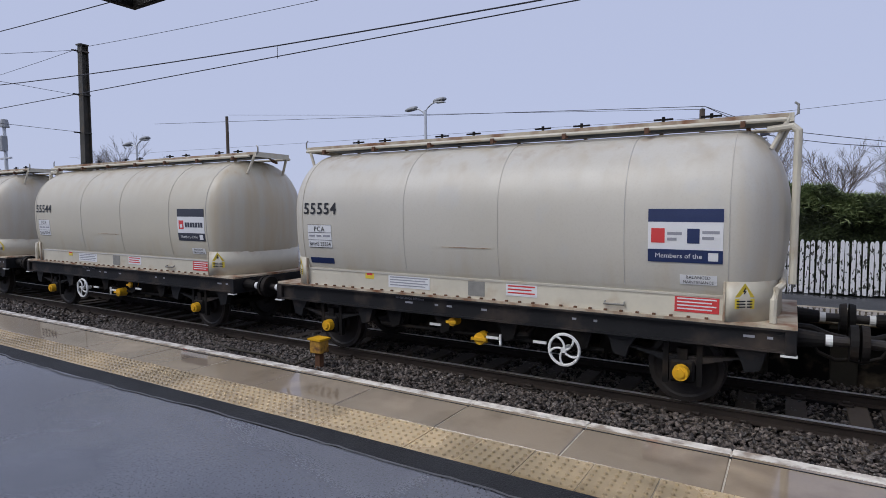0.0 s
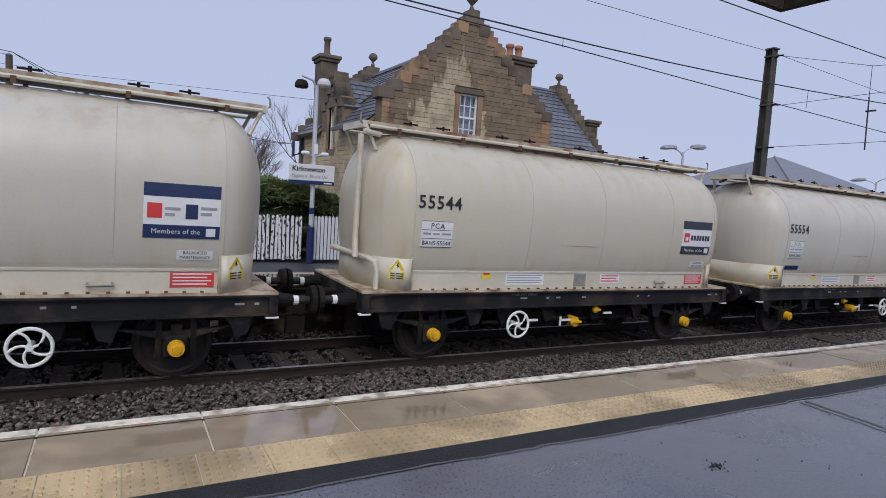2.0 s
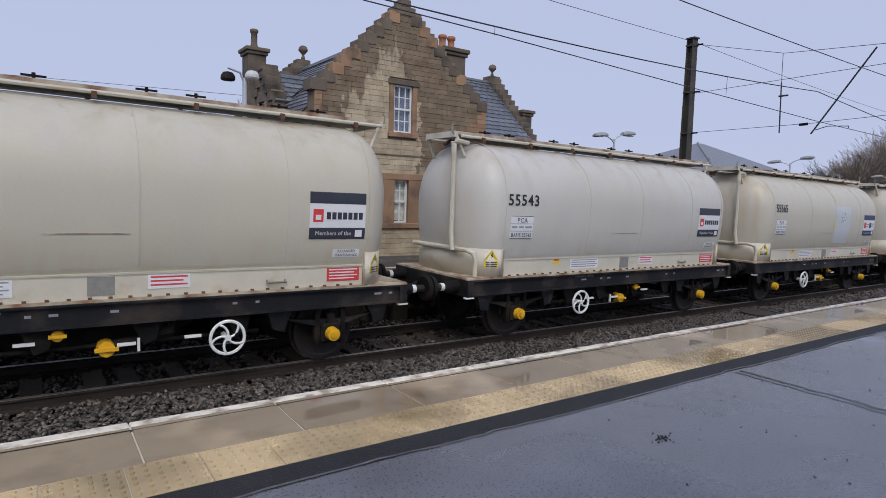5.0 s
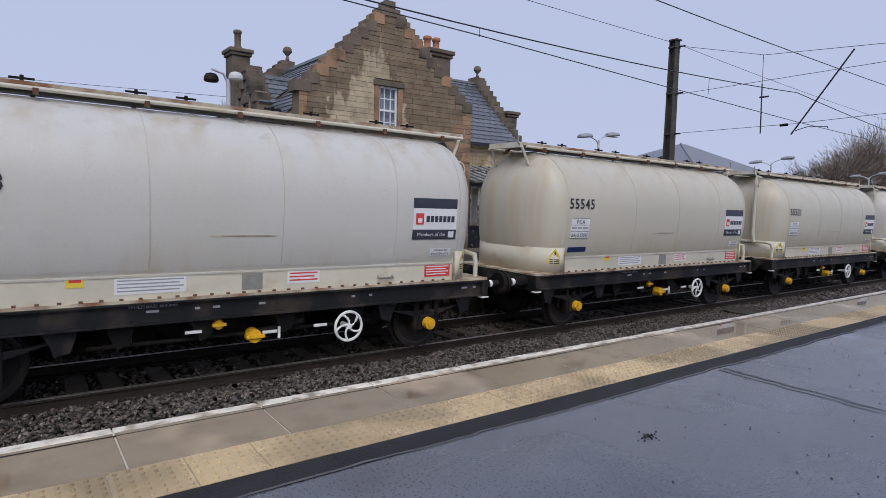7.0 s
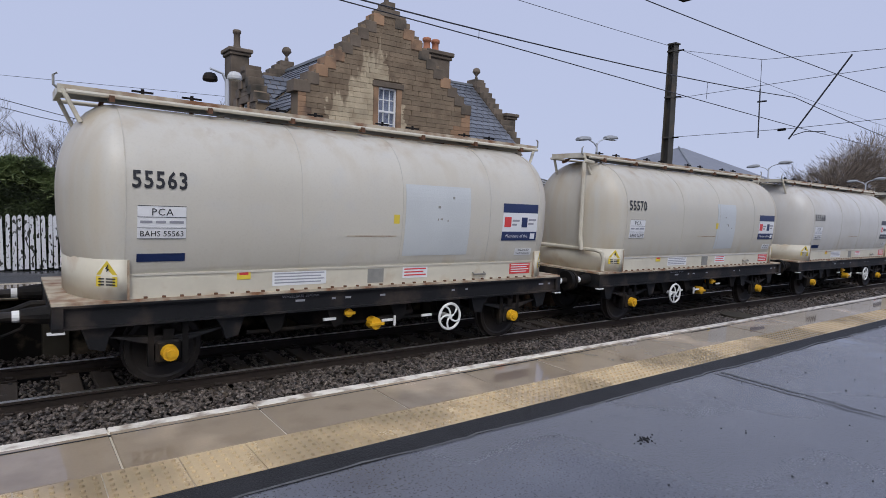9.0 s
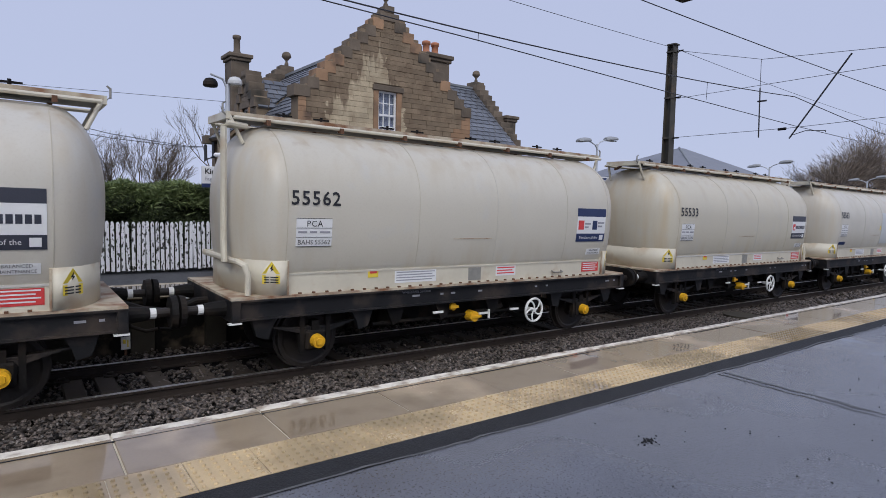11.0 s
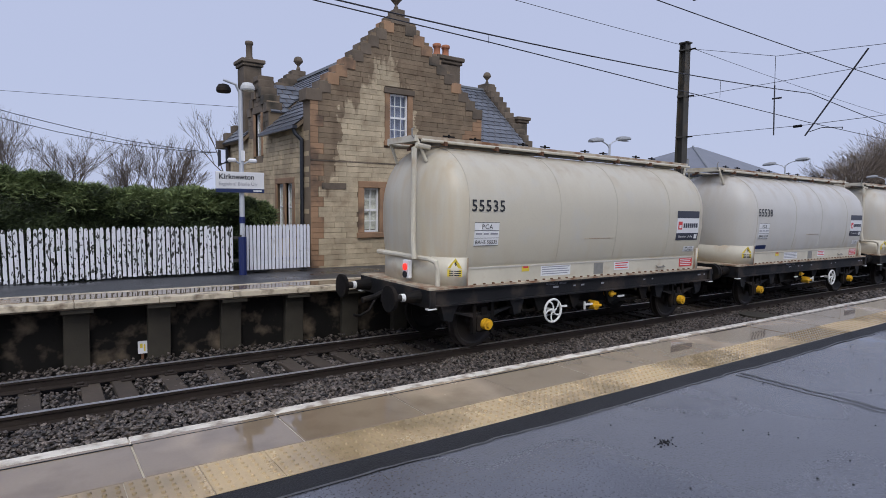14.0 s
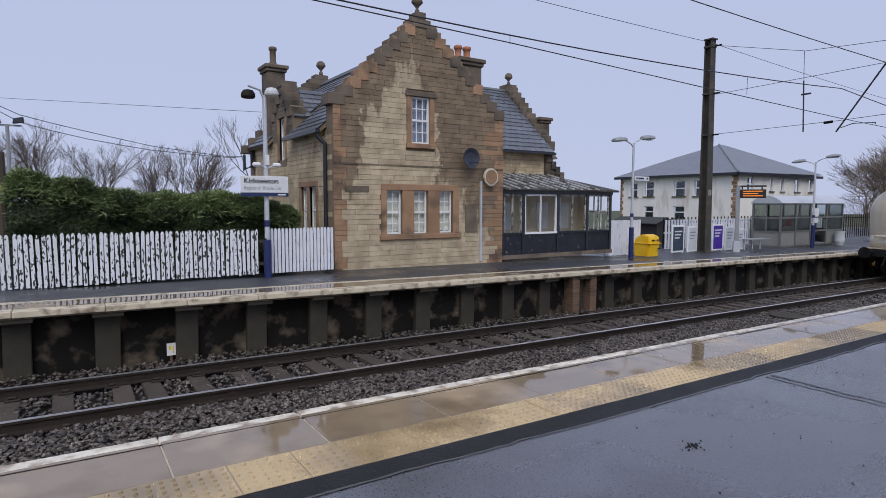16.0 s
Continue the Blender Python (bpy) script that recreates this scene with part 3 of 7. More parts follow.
def build_wagon(m, front_wheel_x):
    """A two-axle powder tank wagon: cream tank on a black frame; front_wheel_x is where the handwheel sits."""
    w = empty("tank_wagon", m, "cream powder tank wagon with black frame and yellow axle caps", "railway wagon", "wagons of the train")
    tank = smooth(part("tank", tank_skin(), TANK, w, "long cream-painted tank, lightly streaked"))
    # weld seams
    for x in (-BARREL, -1.25, 0.4, 2.2, BARREL):
        sec = section(1.0)
        b = bmesh.new()
        pts = [(x, y * 1.003, (z - TANK_Z) * 1.003 + TANK_Z) for y, z in sec if z > 1.5]
        pts = sorted([p for p in pts if p[1] <= 0.0], key=lambda p: p[2])
        pipe(b, pts, 0.0045, 5)
        part("weld_seam", b, TANK, tank)
    # skirt with chamfered ends
    skirt = part("skirt", boxed(-3.44, 3.44, -SKIRT_Y, SKIRT_Y, 1.17, LOWER), SKIRT, w, "cream skirt below the tank with a riveted foot")
    for s in (-1, 1):
        cap = part("end_skirt", end_skirt(s), SKIRT, w, "rounded cream skirt round the tank end")
        for f in cap.data.polygons:
            f.use_smooth = abs(f.normal.z) < 0.5
        part("skirt_seam", boxed(s * 3.385 - 0.012, s * 3.385 + 0.012, -1.192, -1.16, 1.172, LOWER + 0.185), DECK, cap)
    b = boxed(-3.44, 3.44, -SKIRT_Y - 0.012, -SKIRT_Y + 0.05, LOWER - 0.015, LOWER + 0.012)
    part("skirt_lip", b, TANK, skirt)
    # deck, foot flange with bolts
    part("deck", boxed(-4.15, 4.15, -1.17, 1.17, 1.135, 1.17), DECK, w, "rust-streaked cream deck plate")
    bolt = None
    for i in range(34):
        x = -3.4 + 6.8 * i / 33
        if bolt is None:
            bolt = part("bolt", boxed(-0.02, 0.02, -SKIRT_Y - 0.035, -SKIRT_Y - 0.003, 1.171, 1.195), RUST, skirt)
            bolt.matrix_basis = pose(x, 0, 0)
        else:
            again("bolt", bolt, skirt, pose(x, 0, 0))
    # frame
    for s in (-1, 1):
        out = [(s * 1.2, 0.86), (s * 1.2, 0.885), (s * 1.14, 0.885), (s * 1.14, 1.11), (s * 1.2, 1.11), (s * 1.2, 1.134), (s * 1.1, 1.134), (s * 1.1, 0.86)]
        part("solebar", prism(bmesh.new(), out, "x", -4.15, 4.15), BLACK, w, "black channel solebar with stencilled marks")
    for s in (-1, 1):
        part("headstock", boxed(s * 4.09 - 0.06, s * 4.09 + 0.06, -1.2, 1.2, 0.84, 1.133, bevel=0.01), BLACK, w)
        for t in (-1, 1):
            y = t * 0.865
            bm = tube(bmesh.new(), (s * 4.15, y, 1.0), (s * 4.42, y, 1.0), 0.115, 0.085, 14)
            buf = part("buffer", bm, UNDER, w, "black buffer with a round head")
            part("buffer_head", tube(bmesh.new(), (s * 4.4, y, 1.0), (s * 4.68, y, 1.0), 0.06, seg=12), STEELWHEEL, buf)
            bm = tube(bmesh.new(), (s * 4.66, y, 1.0), (s * 4.735, y, 1.0), 0.2, 0.215, 20)
            part("buffer_disc", bm, UNDER, buf)
            part("white_band", tube(bmesh.new(), (s * 4.43, y, 1.0), (s * 4.5, y, 1.0), 0.068, seg=12), WHITE, buf, "white-painted band")
            part("corner_mark", boxed(s * 4.09 - 0.1, s * 4.09 + 0.07, t * 1.17 - 0.045, t * 1.17 + 0.045, 0.822, 0.842), WHITE, w, "white-painted lower corner")
        part("drawhook", pipe(bmesh.new(), [(s * 4.0, 0, 0.98), (s * 4.3, 0, 0.98), (s * 4.5, 0, 0.9), (s * 4.74, 0, 0.86)], 0.05), UNDER, w)
        part("brake_hose", pipe(bmesh.new(), [(s * 4.05, 0.35, 0.9), (s * 4.25, 0.36, 0.85), (s * 4.4, 0.36, 0.6), (s * 4.6, 0.33, 0.52), (s * 4.74, 0.3, 0.55)], 0.025), UNDER, w)
    for x in (-3.9, -2.1, -0.7, 0.7, 2.1, 3.9):
        part("cross_member", boxed(x - 0.05, x + 0.05, -1.1, 1.1, 0.9, 1.13), UNDER, w)
    part("centre_sill", boxed(-4.0, 4.0, -0.22, 0.22, 0.78, 1.12), UNDER, w)
    part("hopper", prism(bmesh.new(), [(-1.6, 1.13), (1.6, 1.13), (0.9, 0.5), (-0.9, 0.5)], "y", -0.55, 0.55), UNDER, w, "grimy discharge hopper")
    # running gear
    sets = []
    for x in (-2.92, 2.92):
        sets.append(wheelset(w, x))
        for s in (-1, 1):
            y = s * 1.02
            ab = part("axle_box", boxed(x - 0.15, x + 0.15, y - 0.1, y + 0.1, 0.33, 0.62, bevel=0.03), UNDER, w)
            cap = tube(bmesh.new(), (x, y + s * 0.08, 0.47), (x, y + s * 0.2, 0.47), 0.105, 0.095, 14)
            part("axle_cap", cap, YELLOW, ab, "yellow-painted axle cap")
            part("cap_nut", tube(bmesh.new(), (x, y + s * 0.19, 0.47), (x, y + s * 0.225, 0.47), 0.06, 0.055, 6), YELLOW, ab)
            sp = None
            for i in range(5):
                L = 0.66 - 0.1 * i
                b = bmesh.new()
                n = 8
                pts = [(x - L + 2 * L * k / n, 0.72 - 0.026 * i - 0.05 * (1 - ((2 * k / n) - 1) ** 2)) for k in range(n + 1)]
                prism(b, pts + [(px, pz - 0.02) for px, pz in pts[::-1]], "y", y - 0.05, y + 0.05)
                if sp is None:
                    sp = part("leaf_spring", b, BLACK, w, "stacked leaf spring")
                else:
                    part("spring_leaf", b, BLACK, sp)
            part("spring_buckle", boxed(x - 0.06, x + 0.06, y - 0.07, y + 0.07, 0.56, 0.76), UNDER, sp)
            for t in (-1, 1):
                part("spring_hanger", prism(bmesh.new(), [(x + t * 0.55, 0.88), (x + t * 0.95, 0.88), (x + t * 0.86, 0.6), (x + t * 0.7, 0.56), (x + t * 0.66, 0.7)], "y", y - 0.08, y + 0.04), BLACK, sp)
                part("horn_guide", boxed(x + t * 0.2 - 0.035, x + t * 0.2 + 0.035, y - 0.06, y + 0.02, 0.3, 0.88), UNDER, w)
    # brake rigging and valves between the wheels
    hx = front_wheel_x
    d = 1 if hx < 0 else -1
    handwheel(w, hx)
    part("brake_shaft", tube(bmesh.new(), (-1.9, -0.95, 0.58), (1.9, -0.95, 0.58), 0.03), UNDER, w)
    for x, z, r in ((hx + d * 1.36, 0.56, 0.1), (hx + d * 1.84, 0.77, 0.07)):
        b = tube(bmesh.new(), (x, -0.95, z), (x, -1.13, z), r, r * 0.92, 12)
        v = part("valve_cap", b, YELLOW, w, "yellow valve cap")
        part("cap_bar", boxed(x - r * 1.25, x + r * 1.25, -1.16, -1.12, z - 0.02, z + 0.02), YELLOW, v)
    for x, z in ((hx + d * 0.4, 0.62), (hx + d * 1.15, 0.6), (hx + d * 2.15, 0.7)):
        part("lever", boxed(x - 0.1, x + 0.1, -1.12, -1.09, z - 0.018, z + 0.018), WHITE, w, "white-ended lever")
    part("lever_arm", boxed(hx + d * 1.02 - 0.015, hx + d * 1.02 + 0.015, -1.12, -1.09, 0.5, 0.66), WHITE, w)
    part("outlet_pipe", pipe(bmesh.new(), [(hx + d * 0.6, -0.8, 0.85), (hx + d * 0.65, -0.95, 0.68), (hx + d * 1.0, -0.98, 0.6), (hx + d * 1.36, -0.97, 0.56)], 0.07), UNDER, w)
    part("air_cylinder", tube(bmesh.new(), (-0.9, 0.6, 0.75), (0.3, 0.6, 0.75), 0.2, seg=14), UNDER, w)
    for x in (-1.55, -0.6, 0.5, 1.6):
        part("rigging_bracket", prism(bmesh.new(), [(x - 0.18, 0.86), (x + 0.16, 0.86), (x + 0.1, 0.62), (x - 0.04, 0.56)], "y", -1.08, -1.02), UNDER, w)
    # roof walkway, hatches
    z = TANK_Z + TANK_B + 0.06
    part("walkway_grating", boxed(-3.98, 3.98, -0.43, 0.43, z + 0.025, z + 0.05), PLATE, w, "grey grating walkway")
    for y in (-0.44, 0.44):
        part("walkway_edge", boxed(-4.0, 4.0, y - 0.02, y + 0.02, z + 0.02, z + 0.075), DECK, w, "rust-streaked walkway edge")
        rail = part("walkway_rail", tube(bmesh.new(), (-3.95, y * 1.27, z - 0.015), (3.95, y * 1.27, z - 0.015), 0.027, seg=8), SKIRT, w, "cream tube along the walkway")
        brk = None
        for i in range(7):
            x = -3.48 + 1.16 * i
            if brk is None:
                brk = part("walkway_bracket", prism(bmesh.new(), [(y * 0.9, z + 0.02), (y * 1.4, z - 0.01), (y * 1.42, z - 0.09), (y * 1.2, z - 0.07)], "x", -0.028, 0.028), RUST, rail)
                brk.matrix_basis = pose(x, 0, 0)
            else:
                again("walkway_bracket", brk, rail, pose(x, 0, 0))
    for s in (-1, 1):
        for t in (-0.44, 0.44):
            part("walkway_strut", pipe(bmesh.new(), [(s * 3.98, t, z + 0.02), (s * 3.8, t * 1.1, z - 0.36)], 0.028), SKIRT, w)
        part("walkway_end_plate", boxed(s * 4.0 - 0.03, s * 4.0 + 0.03, -0.46, 0.46, z - 0.03, z + 0.075), SKIRT, w)
        part("end_hoop", pipe(bmesh.new(), [(s * 4.02, -0.44, z + 0.02), (s * 4.07, -0.44, z + 0.06), (s * 4.07, -0.44, z + 0.17), (s * 4.03, -0.44, z + 0.2)], 0.014), PLATE, w)
    for x in (-2.75, -0.9, 0.95, 2.75):
        h = part("roof_hatch", tube(bmesh.new(), (x, 0, z + 0.02), (x, 0, z + 0.1), 0.3, 0.27, 16), PLATE, w, "round roof hatch with clamps")
        for s in (-1, 1):
            part("clamp", tube(bmesh.new(), (x + s * 0.31, -0.1, z + 0.05), (x + s * 0.31, -0.1, z + 0.19), 0.022), UNDER, h)
            part("clamp_bar", boxed(x + s * 0.31 - 0.13, x + s * 0.31 + 0.13, -0.115, -0.085, z + 0.14, z + 0.165), UNDER, h)
    # small plates on the skirt
    y = -SKIRT_Y - 0.006

    def plate(name, x0, x1, z0, z1, mat, label="", lines=0, line_mat=INK):
        p = part(name, boxed(x0, x1, y, y + 0.008, z0, z1), mat, w, label)
        if lines:
            for i in range(lines):
                zz = z1 - (z1 - z0) * (i + 0.75) / (lines + 0.5)
                part("printed_line", boxed(x0 + 0.03, x1 - 0.03 - 0.05 * (i % 2), y - 0.002, y, zz, zz + (z1 - z0) * 0.22 / lines * 1.6), line_mat, p)
        return p

    plate("data_plate", -0.13, 0.15, LOWER - 0.25, LOWER - 0.03, PLATE, "bare metal data plate")
    plate("notice", -1.62, -0.82, LOWER - 0.22, LOWER - 0.03, DECAL_WHITE, "white notice with faint pink lines", 4, DECAL_GREY)
    plate("notice", 0.5, 0.98, LOWER - 0.2, LOWER - 0.03, DECAL_WHITE, "white notice with red print", 3, DECAL_RED)
    plate("red_panel", 2.82, 3.33, LOWER - 0.22, LOWER - 0.03, DECAL_RED, "red panel with white lines of print", 4, DECAL_WHITE)
    plate("yellow_label", -2.1, -1.92, LOWER - 0.11, LOWER + 0.01, DECAL_YELLOW, "small yellow and red label", 1, DECAL_RED)
    # stencilled marks on the solebar
    ys = -1.143
    flat_text("wheelbase_mark", -1.2, ys, 1.08, "WHEELBASE 5840mm", 0.06, DECAL_GREY, w)
    for x, ww in ((-1.28, 0.14), (-0.72, 0.06), (-0.5, 0.09), (0.1, 0.09), (1.5, 0.06), (1.8, 0.05), (3.6, 0.12), (3.85, 0.06)):
        part("stencil_mark", boxed(x, x + ww, ys - 0.002, ys + 0.003, 1.0, 1.03), DECAL_GREY, w)
    # balanced maintenance label
    lab = part("maintenance_label", patch(2.88, 3.3, LOWER + 0.13, LOWER + 0.25), DECAL_WHITE, w, "small white label")
    tank_text("label_text", 3.09, LOWER + 0.22, "BALANCED", 0.055, INK, lab)
    tank_text("label_text", 3.09, LOWER + 0.16, "MAINTENANCE", 0.05, INK, lab)
    part("grease_line", patch(-0.55, 0.3, 1.93, 1.945), DECK, w)
    part("skirt_handle", pipe(bmesh.new(), [(1.95, -SKIRT_Y, 1.3), (1.95, -SKIRT_Y - 0.05, 1.27), (2.2, -SKIRT_Y - 0.05, 1.27), (2.2, -SKIRT_Y, 1.3)], 0.012), PLATE, w)
    for x in (-3.6, 3.6):
        hazard_sign(w, x, 1.47)
    return w, sets


def dress_wagon(w, number, style, blue, pipe_end):
    """Running number, data panel and company panel of one wagon; style 0: three stacked bands, 1: two logos between navy bands."""
    if number in PATCHED:
        tank_text("running_number", -3.05, 2.595, number, 0.285, INK, w, 1.12, wide=0.8, bold=0.006)
    else:
        tank_text("running_number", -3.01, 2.515, number, 0.275, INK, w, 1.12, wide=1.0, bold=0.004)
    dz = 0.0 if number in PATCHED else -0.055
    panel = part("data_panel", patch(-3.3, -2.76, 1.9 + dz, 2.3 + dz), DECAL_WHITE, w, "white data panel with black print")
    tank_text("panel_text", -3.03, 2.22 + dz, "PCA", 0.12, INK, panel, 1.15)
    for x0, x1 in ((-3.27, -3.14), (-3.1, -2.99), (-2.95, -2.79)):
        part("printed_line", patch(x0, x1, 2.09 + dz, 2.12 + dz, 0.01), DECAL_GREY, panel)
    tank_text("panel_text", -3.03, 1.96 + dz, "BAHS " + number, 0.095, INK, panel)
    for z in (1.9, 2.03, 2.16, 2.294):
        part("panel_rule", patch(-3.3, -2.76, z + dz, z + dz + 0.006, 0.01), INK, panel)
    if blue:
        part("blue_strip", patch(-3.3, -2.76, LOWER + 0.16 + dz, LOWER + 0.26 + dz), DECAL_NAVY, w, "dark blue strip label")
    dark = DECAL_NAVY if style else DECAL_SLATE
    x0, x1 = 2.5, 3.36
    lp = part("company_panel", patch(x0, x1, 2.02, 2.36), DECAL_WHITE, w, "white company panel between dark bands")
    part("band", patch(x0, x1, 2.36, 2.52, 0.008), dark, lp)
    part("band", patch(x0, x1, 1.86, 2.02, 0.008), dark, lp)
    tank_text("band_text", x0 + 0.36, 1.94, "Members of the", 0.085, DECAL_WHITE, lp)
    part("emblem", patch(x1 - 0.16, x1 - 0.05, 1.89, 1.99, 0.012), DECAL_WHITE, lp, "pale emblem")
    if style:
        part("emblem", patch(x0 + 0.04, x0 + 0.2, 2.1, 2.28, 0.01), DECAL_RED, lp, "red square emblem")
        part("emblem", patch(x0 + 0.46, x0 + 0.6, 2.1, 2.28, 0.01), DECAL_NAVY, lp, "navy square emblem")
        for a, b, c in ((0.23, 0.4, 2.2), (0.23, 0.34, 2.13), (0.63, 0.82, 2.22), (0.63, 0.76, 2.15)):
            part("name_bar", patch(x0 + a, x0 + b, c, c + 0.035, 0.01), DECAL_GREY, lp)
    else:
        part("emblem", patch(x0 + 0.05, x0 + 0.2, 2.1, 2.28, 0.01), DECAL_RED, lp, "red square emblem")
        part("emblem_flame", patch(x0 + 0.085, x0 + 0.165, 2.13, 2.2, 0.013), DECAL_WHITE, lp)
        for k in range(7):
            a = x0 + 0.25 + 0.083 * k
            part("name_bar", patch(a, a + 0.062, 2.14, 2.24, 0.01), DECAL_SLATE, lp)
    if pipe_end:
        s = pipe_end
        part("vent_pipe", pipe(bmesh.new(), [(s * 3.75, -0.5, 3.5), (s * 4.02, -0.52, 3.52), (s * 4.08, -0.53, 3.46), (s * 4.08, -0.55, 1.9), (s * 4.08, -0.6, 1.6)], 0.045), SKIRT, w, "cream vent pipe down the tank end")
        part("end_pipe", pipe(bmesh.new(), [(s * 3.8, 0.9, 1.6), (s * 3.98, 0.8, 1.62), (s * 3.98, -0.9, 1.62), (s * 3.93, -1.02, 1.58), (s * 3.9, -1.05, 1.45), (s * 3.9, -1.05, 1.18)], 0.04), SKIRT, w, "cream pipe across the wagon end")
    elif not style:
        part("end_pipe", pipe(bmesh.new(), [(3.8, -0.6, 1.58), (3.95, -0.7, 1.6), (3.98, -1.0, 1.56), (3.98, -1.03, 1.4), (3.98, -1.03, 1.18)], 0.04), SKIRT, w, "cream elbow pipe at the wagon end")
    if number in PATCHED:
        x, wide = PATCHED[number]
        part("repainted_patch", patch(x, x + wide, 1.62, 2.75, 0.004), REPAINT, w, "bluish-white repainted patch on the tank side")
        part("yellow_label", patch(0.24, 0.34, 2.13, 2.27), DECAL_YELLOW, w, "small yellow warning label")
        rs = random.Random(int(number))
        for k in range(16 if number == "55565" else 5):
            a, z = x + wide * rs.uniform(0.3, 0.8), rs.uniform(2.1, 2.6)
            part("scuff", patch(a, a + rs.uniform(0.015, 0.05), z, z + rs.uniform(0.01, 0.05), 0.008), PLATE, w)


PATCHED = {"55565": (0.35, 1.1), "55563": (0.45, 1.3), "55570": (0.3, 0.9)}
REPAINT = surf("bluish_repaint", (0.53, 0.55, 0.55), 0.4, var=0.05, scale=2)
PITCH, SPEED = 9.5, 10.472
TRAIN = [("55553", 0, 0, 0), ("55554", 1, 1, 1), ("55544", 0, 0, -1), ("55566", 1, 1, 0), ("55565", 1, 0, -1), ("55543", 0, 0, -1), ("55531", 0, 0, -1), ("55545", 0, 1, 0),
         ("55568", 0, 1, 0), ("55570", 1, 0, -1), ("55563", 1, 1, 0), ("55533", 0, 0, 0), ("55562", 1, 0, -1), ("55540", 0, 0, -1), ("55538", 0, 1, 0), ("55535", 0, 0, -1)]
HAND_REAR = {"55544", "55565", "55570", "55540", "55535", "55543"}


def wagon_x(i, t):
    """Middle of wagon i at t seconds."""
    return 8.6 + 2.88 + SPEED * (t - 1.5) - PITCH * (i - 1)


wagons, wheelsets = [], []
bases = {}
for i, (number, style, blue, vent) in enumerate(TRAIN):
    rear = number in HAND_REAR
    at = pose(wagon_x(i, 0), TRACK_Y, RAIL_Z)
    if rear not in bases:
        bases[rear] = build_wagon(at, -1.35 if rear else 1.42)[0]
        w = bases[rear]
    else:
        w = None
    wagons.append((w, number, style, blue, vent, rear, at))
made = []
for w, number, style, blue, vent, rear, at in wagons:
    if w is None:
        w = copy_thing(bases[rear], at)
    made.append((w, number, style, blue, vent))
for w, number, style, blue, vent in made:
    dress_wagon(w, number, style, blue, vent)
wagons = [m[0] for m in made]


def motions():
    for i, w in enumerate(wagons):
        walk(w, [(t, pose(wagon_x(i, t), TRACK_Y, RAIL_Z)) for t in (0.0, 4.0, 8.0, 12.0, 16.0)])
        for ws in [c for c in w.children if c.name.startswith("wheelset")]:
            x, y, z = ws.matrix_basis.translation
            rows = []
            for k in range(0, 481, 2):
                t = k / 30
                rows.append((t, pose(x, y, z, 0, math.degrees(SPEED * t / 0.46) % 360, 0)))
            walk(ws, rows)


# ---- station house ----
HX0, HX1, HY, HY2 = 5.66, 10.98, 13.52, 20.6
HMID = 8.16
house = empty("station_house", upright(0, 0, -0.07), "sandstone station house with crow-stepped gables and slate roofs", "house")


def wall_with(bm, a0, a1, z0, z1, holes, put):
    """Wall slabs round rectangular openings (a, b, low, high); put(a, b, low, high) adds one slab."""
    xs = sorted({a0, a1, *[v for h in holes for v in h[:2]]})
    zs = sorted({z0, z1, *[v for h in holes for v in h[2:]]})
    for p, q in zip(xs, xs[1:]):
        for r, s in zip(zs, zs[1:]):
            if not any(h[0] <= p and q <= h[1] and h[2] <= r and s <= h[3] for h in holes):
                put(p, q, r, s)
    bmesh.ops.remove_doubles(bm, verts=bm.verts[:], dist=0.001)
    return bm


front_holes = [(7.12, 7.58, 0.85, 2.0), (7.94, 8.38, 0.85, 2.0), (8.75, 9.2, 0.85, 2.0), (7.87, 8.43, 3.25, 4.48)]
bm = bmesh.new()
wall_with(bm, HX0, HX1, -0.4, 4.3, front_holes[:3] + [(7.87, 8.43, 3.25, 4.3)], lambda p, q, r, s: box(bm, p, q, HY + 0.03, HY + 0.45, r, s))
box(bm, HX0 + 0.3, 7.87, HY + 0.03, HY + 0.45, 4.3, 4.5)
box(bm, 8.43, HX1 - 0.3, HY + 0.03, HY + 0.45, 4.3, 4.5)
prism(bm, [(HX0 + 0.3, 4.5), (HX1 - 0.3, 4.5), (HMID, 6.55)], "y", HY + 0.03, HY + 0.45)
front_wall = part("wall", bm, MORTAR, house, "mortar core of the front gable wall")
side_holes = [(14.75, 15.25, 0.85, 2.1), (15.4, 15.9, 0.85, 2.1), (17.2, 17.75, 2.95, 4.2)]
bm = bmesh.new()
wall_with(bm, HY + 0.45, HY2, -0.4, 3.6, side_holes[:2] + [(17.2, 17.75, 2.95, 3.6)], lambda p, q, r, s: box(bm, HX0 + 0.03, HX0 + 0.4, p, q, r, s))
box(bm, HX0 + 0.03, HX0 + 0.4, 16.55, 17.2, 3.6, 4.3)
box(bm, HX0 + 0.03, HX0 + 0.4, 17.75, 18.4, 3.6, 4.3)
prism(bm, [(16.55, 4.3), (18.4, 4.3), (17.47, 5.15)], "x", HX0 + 0.03, HX0 + 0.4)
side_wall = part("wall", bm, MORTAR, house, "mortar core of the side wall")
wing_wall = part("wall", box(boxed(HX1 - 0.4, 15.35, 16.0, 16.35, -0.4, 3.6), 15.0, 15.35, 16.35, 21.0, -0.4, 3.6), MORTAR, house)
part("wall", box(boxed(HX0, 15.3, HY2, HY2 + 0.4, -0.4, 3.6), HX1 - 0.4, HX1, HY + 0.45, 16.0, -0.4, 4.2), MORTAR, house)
part("floor_slab", boxed(HX0 + 0.4, 15.0, 16.0, HY2, 2.7, 2.8), MORTAR, house)

